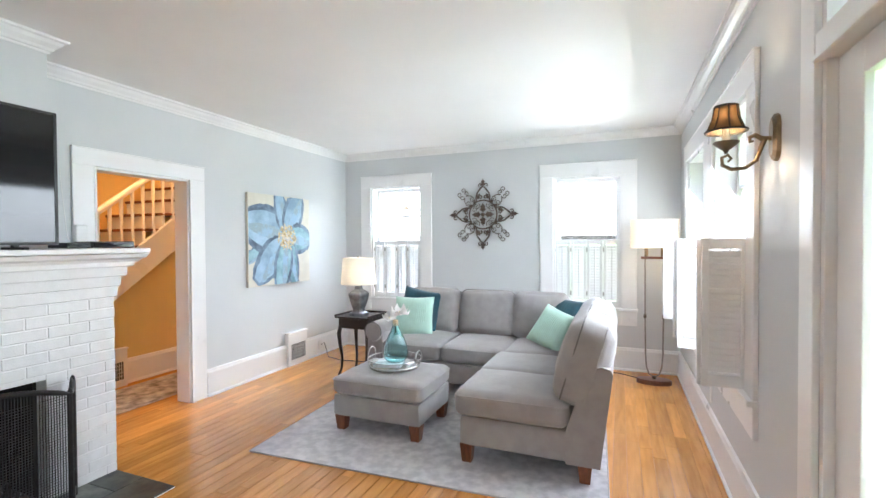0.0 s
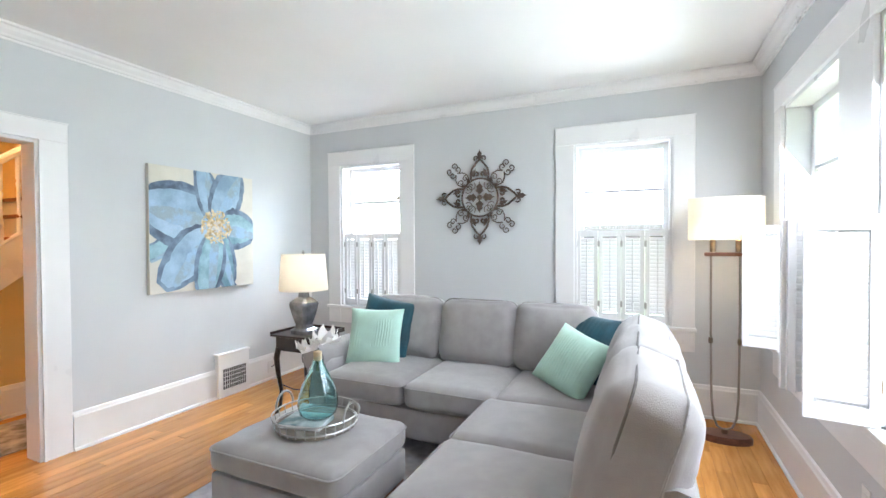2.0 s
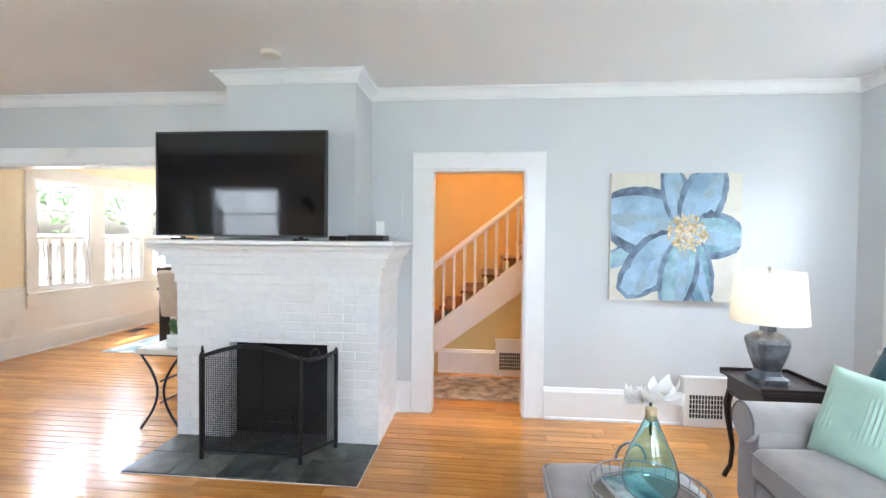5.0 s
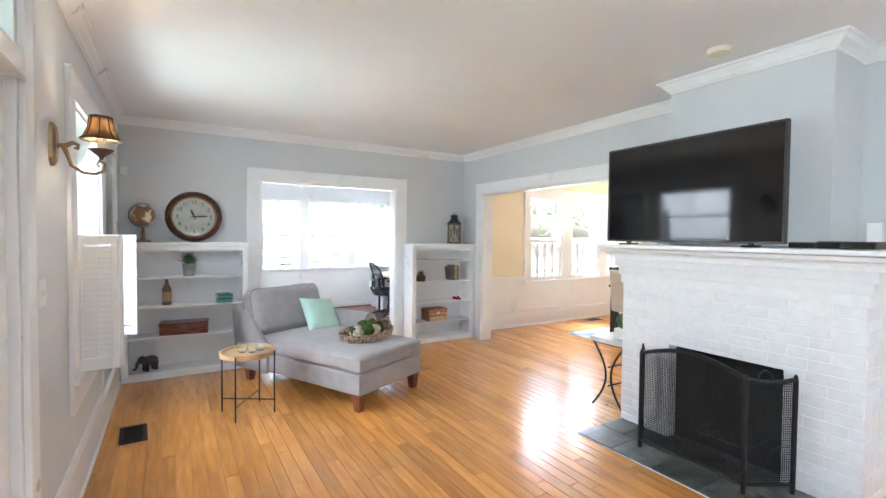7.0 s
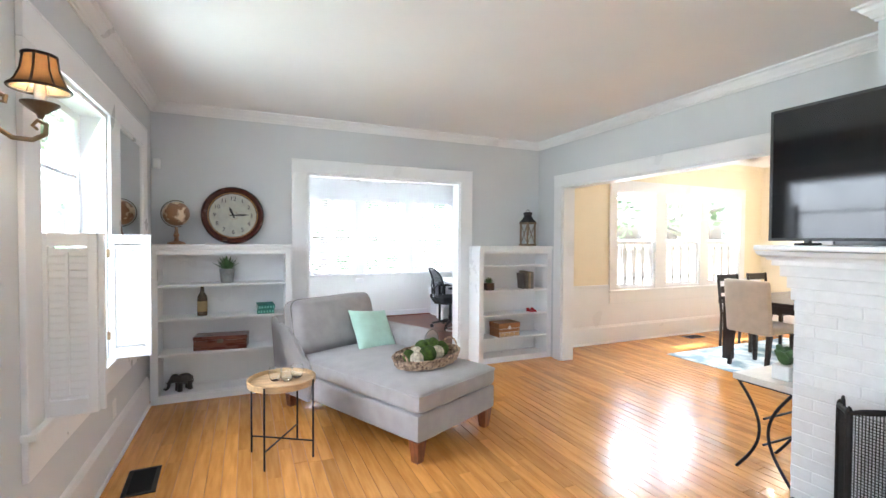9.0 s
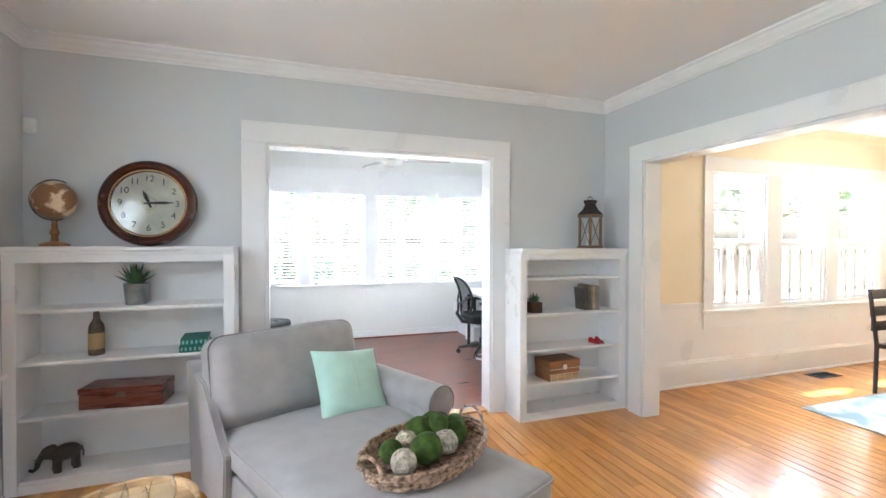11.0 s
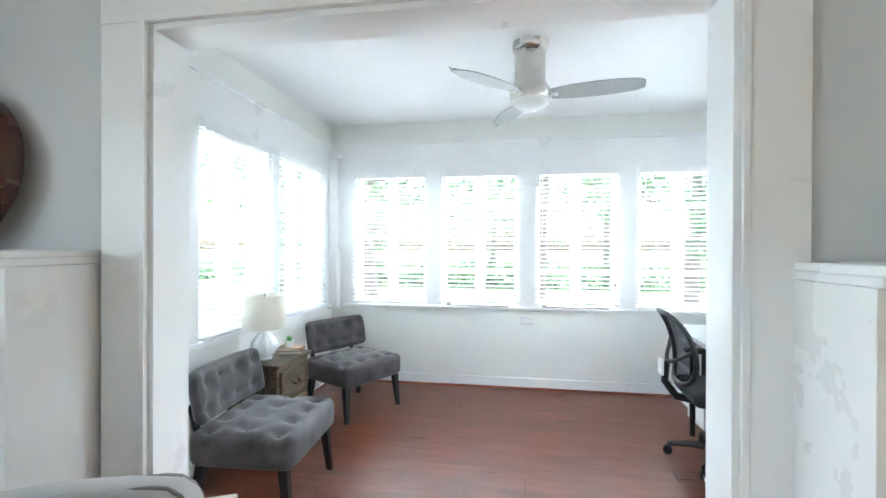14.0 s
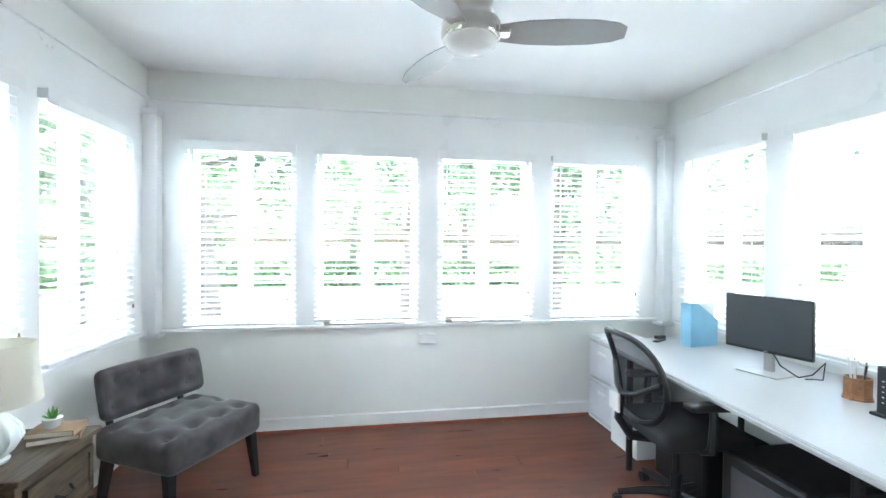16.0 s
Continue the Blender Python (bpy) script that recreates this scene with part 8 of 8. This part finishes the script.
# local: faces +y
for k in range(5):
    a = radians(90 + 72 * k + 20)
    c, s = math.cos(a), math.sin(a)
    part("base_arm", tube(bmesh.new(), [(0.03 * c, 0.03 * s, 0.10), (0.16 * c, 0.16 * s, 0.095), (0.30 * c, 0.30 * s, 0.07)], [0.028, 0.022, 0.016], 8), BLACKP, oc, "", True)
    cs2 = part("caster", tube(bmesh.new(), [(0.30 * c - 0.018 * s, 0.30 * s + 0.018 * c, 0.029), (0.30 * c - 0.006 * s, 0.30 * s + 0.006 * c, 0.029)], 0.029, 14), BLACKP, oc)
    part("wheel", tube(bmesh.new(), [(0.30 * c + 0.006 * s, 0.30 * s - 0.006 * c, 0.029), (0.30 * c + 0.018 * s, 0.30 * s - 0.018 * c, 0.029)], 0.029, 14), BLACKP, cs2)
part("gas_lift", tube(bmesh.new(), [(0, 0, 0.08), (0, 0, 0.2), (0, 0, 0.201), (0, 0, 0.40)], [0.03, 0.03, 0.018, 0.018], 14), BLACKP, oc)
part("mechanism", boxes((-0.09, -0.12, 0.38, 0.09, 0.12, 0.43), bev=0.015), BLACKP, oc)
part("seat", soft(bmesh.new(), -0.25, -0.22, 0.42, 0.25, 0.26, 0.51, 0.04, (0.0, 0.0, 0.012), 10, 0.002, 81), NET, oc, "", True)
def back_at(u, v):
    """A point of the curved back: u across, v up."""
    return Vector((0.235 * u * (0.86 + 0.2 * math.sin(math.pi * v * 0.9)), -0.26 - 0.10 * v + 0.07 * math.sin(math.pi * v) * 0.6 + 0.05 * u * u, 0.52 + 0.46 * v))
edge = [back_at(math.copysign(abs(math.cos(t)) ** 0.55, math.cos(t)), 0.5 + 0.5 * math.copysign(abs(math.sin(t)) ** 0.6, math.sin(t))) for t in [2 * math.pi * k / 40 for k in range(40)]]
part("back_frame", tube(bmesh.new(), edge, 0.016, 8, True), BLACKP, oc, "", True)
bm, g = bmesh.new(), []
for i in range(15):
    row = []
    for j in range(15):
        t, rr = 2 * math.pi * j / 14, i / 14
        row.append(bm.verts.new(back_at(rr * math.copysign(abs(math.cos(t)) ** 0.55, math.cos(t)), 0.5 + rr * 0.5 * math.copysign(abs(math.sin(t)) ** 0.6, math.sin(t)))))
    g.append(row)
for i in range(14):
    for j in range(14):
        vs = (g[i][j], g[i + 1][j], g[i + 1][j + 1], g[i][j + 1])
        bm.faces.new(vs)
bmesh.ops.remove_doubles(bm, verts=bm.verts[:], dist=0.0005)
part("back_net", bm, mesh_cloth("black_net"), oc, "see-through black net", True)
for s in (-1, 1):
    part("back_strut", tube(bmesh.new(), [back_at(s * 0.95, 0.52) + Vector((0, -0.01, 0)), back_at(s * 0.4, 0.33) + Vector((0, -0.045, 0)), back_at(0, 0.28) + Vector((0, -0.06, 0))], 0.014, 8), BLACKP, oc, "", True)
    part("arm_post", tube(bmesh.new(), [(s * 0.2, 0.0, 0.42), (s * 0.28, 0.0, 0.45), (s * 0.29, 0.0, 0.60), (s * 0.28, 0.0, 0.655)], [0.025, 0.025, 0.02, 0.02], 8), BLACKP, oc, "", True)
    part("armrest", soft(bmesh.new(), s * 0.28 - 0.042, -0.13, 0.65, s * 0.28 + 0.042, 0.14, 0.685, 0.015, (0, 0, 0), 8, 0.001, 3), BLACKP, oc, "", True)
part("spine", tube(bmesh.new(), [(0, -0.1, 0.40), (0, -0.26, 0.42), (0, -0.33, 0.52), back_at(0, 0.28) + Vector((0, -0.06, 0))], [0.03, 0.028, 0.024, 0.02], 8), BLACKP, oc, "", True)
part("lumbar_pad", boxes((-0.05, -0.36, 0.56, 0.05, -0.345, 0.66), bev=0.005), PLATE, oc)

# ---- porch beyond the north window ----
SIDING = material("pale_blue_siding", (0.60, 0.67, 0.69), 0.6, var=0.03, scale=3, fine=80)
structure("porch_ceiling", boxes((-9.0, NY + 2.2, 2.55, -1.6, NY + 3.3, 2.65)), CEIL, "white boarded porch ceiling beyond the window", "ceiling")
structure("porch_floor", boxes((-9.0, NY + 0.2, -0.2, -1.6, NY + 3.4, -0.1)), material("grey_porch_floor", (0.45, 0.46, 0.47), 0.5, var=0.1), "grey painted porch floor", "floor")
pb = thing("porch_frame", pose(0, 0, 0), "white painted porch posts and header rail", "porch", kind="structure")
for x in (-1.75, -8.8):
    part("post", boxes((x - 0.07, NY + 3.1, -0.1, x + 0.07, NY + 3.24, 2.55), bev=0.005), TRIM, pb)
part("header_rail", boxes((-8.73, NY + 3.14, 2.1, -1.82, NY + 3.2, 2.15)), material("grey_rail", (0.4, 0.42, 0.43), 0.5, var=0.05), pb)
nb = thing("neighbour_house", pose(0, 13.0, -0.7), "pale blue boarded neighbouring house with a white lean-to roof", "house")
for k in range(26):
    part("board", boxes((-16.0, -0.02, 0.2 * k, -4.2, 0.01, 0.2 * k + 0.192)), SIDING, nb)
part("wall", boxes((-16.0, 0.011, 0, -4.2, 0.3, 5.2)), SIDING, nb)
bm = bmesh.new()
A, B = [bm.verts.new((x, -1.6, z)) for x, z in ((-8.2, 2.05), (-5.6, 2.62), (-4.6, 2.62), (-4.6, 2.5), (-8.2, 1.93))], [bm.verts.new((x, -0.03, z)) for x, z in ((-8.2, 2.05), (-5.6, 2.62), (-4.6, 2.62), (-4.6, 2.5), (-8.2, 1.93))]
bridge(bm, A, B), bm.faces.new(A), bm.faces.new(B[::-1])
part("lean_to_roof", bm, TRIM, nb)
for x in (-8.0, -4.8):
    part("roof_post", boxes((x - 0.06, -1.55, 0, x + 0.06, -1.43, 1.96 if x < -6 else 2.5)), TRIM, nb)
pln = thing("porch_lantern", pose(-3.87, 8.15, 2.55), "hanging glass porch lantern on a thin chain", "lamp")
part("chain", tube(bmesh.new(), [(0, 0, 0), (0, 0, -0.4)], 0.008, 6), METAL, pln)
part("cap", lathe(bmesh.new(), [(0.02, -0.38), (0.085, -0.45), (0.09, -0.47)], 12), METAL, pln)
part("globe", lathe(bmesh.new(), [(0.085, -0.47), (0.10, -0.55), (0.08, -0.64), (0.04, -0.67)], 16), MILK, pln, "", True)
part("finial", lathe(bmesh.new(), [(0.04, -0.67), (0.02, -0.70), (0.012, -0.75), (0.001, -0.78)], 10), METAL, pln)

# ---- garden ----
LEAF = material("tree_leaf", (0.115, 0.155, 0.09), 0.6, var=0.3, scale=2, fine=20, isl=0.35, rgb2=(0.12, 0.18, 0.085))
leaf_nodes, leaf_links = LEAF.node_tree.nodes, LEAF.node_tree.links
leaf_bsdf = leaf_nodes["Principled BSDF"]
through_leaf, leaf_mix = leaf_nodes.new("ShaderNodeBsdfTranslucent"), leaf_nodes.new("ShaderNodeMixShader")
leaf_mix.inputs[0].default_value = 0.5
leaf_links.new(leaf_bsdf.inputs["Base Color"].links[0].from_socket, through_leaf.inputs[0])
leaf_links.new(leaf_bsdf.outputs[0], leaf_mix.inputs[1]), leaf_links.new(through_leaf.outputs[0], leaf_mix.inputs[2])
leaf_links.new(leaf_mix.outputs[0], leaf_nodes["Material Output"].inputs[0])
BARK = material("grey_bark", (0.19, 0.16, 0.135), 0.9, var=0.3, scale=5, fine=30, bump=0.6)
structure("pavement", boxes((-16, -14.5, -0.699, 14, -6.8, -0.69), (-16, 6.0, -0.699, 14, 12, -0.69)), material("pale_concrete", (0.42, 0.41, 0.39), 0.85, var=0.08, scale=1.2, fine=50, bump=0.2), "pale concrete yard round the house", "pavement")
structure("road", boxes((-200, -24, -0.695, 200, -15, -0.68)), material("pale_asphalt", (0.16, 0.16, 0.16), 0.9, var=0.1, scale=1, fine=40), "pale asphalt street beyond the lawn", "road")


def tree(x, y, h, r, seed):
    rnd = random.Random(seed)
    ob = thing("tree", pose(x, y, -0.7), "leafy green garden tree with a grey trunk", "tree", "garden trees")
    lean = rnd.uniform(-0.4, 0.4)
    bm = tube(bmesh.new(), [(0, 0, 0), (lean * 0.2, 0, h * 0.2), (lean * 0.5, 0.1, h * 0.42), (lean, 0.1, h * 0.7)], [0.24, 0.2, 0.16, 0.05], 10)
    tips = []
    for k in range(7):
        a, z = k * 2.4 + rnd.uniform(0, 0.6), h * (0.32 + 0.06 * k)
        d = r * rnd.uniform(0.55, 0.9)
        tip = (lean * 0.6 + d * math.cos(a), d * math.sin(a), z + h * rnd.uniform(0.08, 0.22))
        tube(bm, [(lean * 0.5, 0.05, z), ((lean * 0.5 + tip[0]) / 2, tip[1] / 2, z + h * 0.05), tip], [0.08, 0.05, 0.015], 6)
        tips.append(tip)
    part("trunk", bm, BARK, ob, "", True)
    bm = bmesh.new()
    tips += [(lean, 0.1, h * 0.8), (lean * 0.8 + r * 0.2, -r * 0.2, h * 0.68)]
    for c in tips:
        R = r * rnd.uniform(0.42, 0.62)
        for k in range(300):
            d = Vector((rnd.gauss(0, 1), rnd.gauss(0, 1), rnd.gauss(0, 0.75))).normalized() * R * rnd.uniform(0.35, 1.0) ** 0.5
            o, s = Vector(c) + d, rnd.uniform(0.07, 0.15)
            u = Vector((rnd.uniform(-1, 1), rnd.uniform(-1, 1), rnd.uniform(-1, 1))).normalized()
            v = u.orthogonal().normalized()
            bm.faces.new([bm.verts.new(o + u * s), bm.verts.new(o + v * s * 0.5), bm.verts.new(o - u * s), bm.verts.new(o - v * s * 0.5)])
    tagged(part("crown", bm, LEAF, ob), kind="stuff")
    return ob


t1, t2, t3 = tree(-2.4, -13.2, 7.5, 2.6, 1), tree(1.6, -12.0, 6.5, 2.4, 2), tree(9.5, -1.5, 7.0, 2.6, 3)
for src, x, y, a in ((t2, -5.8, -12.5, 80), (t3, -9.5, -13.5, 200), (t1, 5.5, -14.5, 130), (t2, 8.5, 4.5, 40), (t1, 11.0, -7.0, 250), (t3, -0.6, -27.0, 20), (t1, -7.0, -28.0, 300), (t2, 7.0, -27.0, 170), (t1, 17.0, 2.0, 100), (t3, -11.5, -7.0, 330)):
    copy_thing(src, pose(x, y, -0.7, 0, 0, a))
HEDGE = material("hedge_green", (0.06, 0.11, 0.03), 0.8, var=0.4, scale=6, fine=40, bump=1.0)
hg = thing("hedge", pose(0, -25.5, -0.7), "long clipped green hedge across the street", "hedge")
bm = bmesh.new()
rnd = random.Random(7)
for k in range(9000):
    o, s = Vector((rnd.uniform(-30, 30), rnd.uniform(-0.6, 0.6), rnd.uniform(0, 1.3))), 0.11
    u = Vector((rnd.uniform(-1, 1), rnd.uniform(-1, 1), rnd.uniform(-1, 1))).normalized()
    v = u.orthogonal()
    bm.faces.new([bm.verts.new(o + u * s), bm.verts.new(o + v * s), bm.verts.new(o - u * s), bm.verts.new(o - v * s)])
tagged(part("foliage", bm, LEAF, hg), kind="stuff")
pf = thing("picket_fence", pose(0, -9.6, -0.7), "low white picket fence across the lawn", "fence")
for k in range(60):
    x = -7 + k * 0.16
    part("picket", boxes((x, -0.012, 0.05, x + 0.07, 0.012, 0.95)), TRIM, pf)
for z in (0.25, 0.7):
    part("rail", boxes((-7, 0.012, z, 2.6, 0.05, z + 0.07)), TRIM, pf)
# unseen eaves and roof slab, added to hold sky and sun off the windows
structure("added_eaves_south", boxes((SX0 - 0.6, SYF - 0.75, HS + 0.1, SX1 + 0.7, SYF - 0.15, HS + 0.2), (SX1 + 0.15, SYF - 0.75, HS + 0.1, SX1 + 0.7, SY - 0.2, HS + 0.2)), TRIM, "unseen white eaves added to shade the sunroom windows", "eaves")
structure("roof", boxes((DX0 - 0.4, DY0 - 0.7, 3.42, EX + 0.75, NY + 0.3, 3.6)), material("grey_roof", (0.12, 0.12, 0.12), 0.9, var=0.2), "unseen flat grey roof added to block sky and sun", "roof")

# ---- floor boards, laid last ----
floor_living = structure("floor", boxes((WX - 0.155, SY - 0.0775, -0.1, EX + 0.2, NY, -0.004)), GAP, "honey coloured strip floor of narrow varnished boards", "floor")
live = plank_rows(WX - 0.155, EX, SY - 0.075, NY, 0.083, 0.35, 1.7, "y")
near = [r for r in live if r[1] < 3.0 and r[0] > -3.3]
near = near[:300]
strips_apart(near, floor_living, OAK, 0.12)
keep = set(near)
strips_joined("board_field", [r for r in live if r not in keep], floor_living, OAKJ, "honey coloured varnished floor strips")
floor_dining = structure("floor_dining", boxes((DX0, DY0, -0.1, WX - 0.155, DY1, -0.004)), GAP, "honey coloured strip floor in the dining room", "floor")
dine = sorted(plank_rows(DX0, WX - 0.155, DY0, DY1, 0.083, 0.45, 1.9, "y"), reverse=True)
strips_apart(dine[:290], floor_dining, OAK, 0.12)
strips_joined("board_field", dine[290:] or [(DX0, DY0, DX0 + 0.08, DY0 + 0.5)], floor_dining, OAKJ, "honey coloured varnished floor strips")
floor_hall = structure("floor_hall", boxes((HX0 - 1.0, HY0, -0.1, WX - 0.155, HY1, -0.004)), GAP, "honey coloured strip floor in the stair hall", "floor")
strips_joined("board_field", plank_rows(HX0 - 1.0, WX - 0.155, HY0, HY1, 0.083, 0.35, 1.7, "y"), floor_hall, OAKJ, "honey coloured varnished floor strips")
floor_sun = structure("floor_sunroom", boxes((SX0, SYF, -0.1, SX1, SY - 0.0775, -0.004)), DARKGAP, "dark red-brown laminate plank floor in the sunroom", "floor")
strips_apart(plank_rows(SX0, SX1, SYF, SY - 0.0775, 0.128, 0.7, 1.25, "x"), floor_sun, REDWOOD, 0.015)
structure("threshold", boxes((OPEN_S[0] + 0.02, SY - 0.13, 0.0, OPEN_S[1] - 0.02, SY - 0.03, 0.014), bev=0.005), OAK, "honey coloured wooden threshold strip between floors", "threshold")
fireplace_bricks()
hearth_tiles()
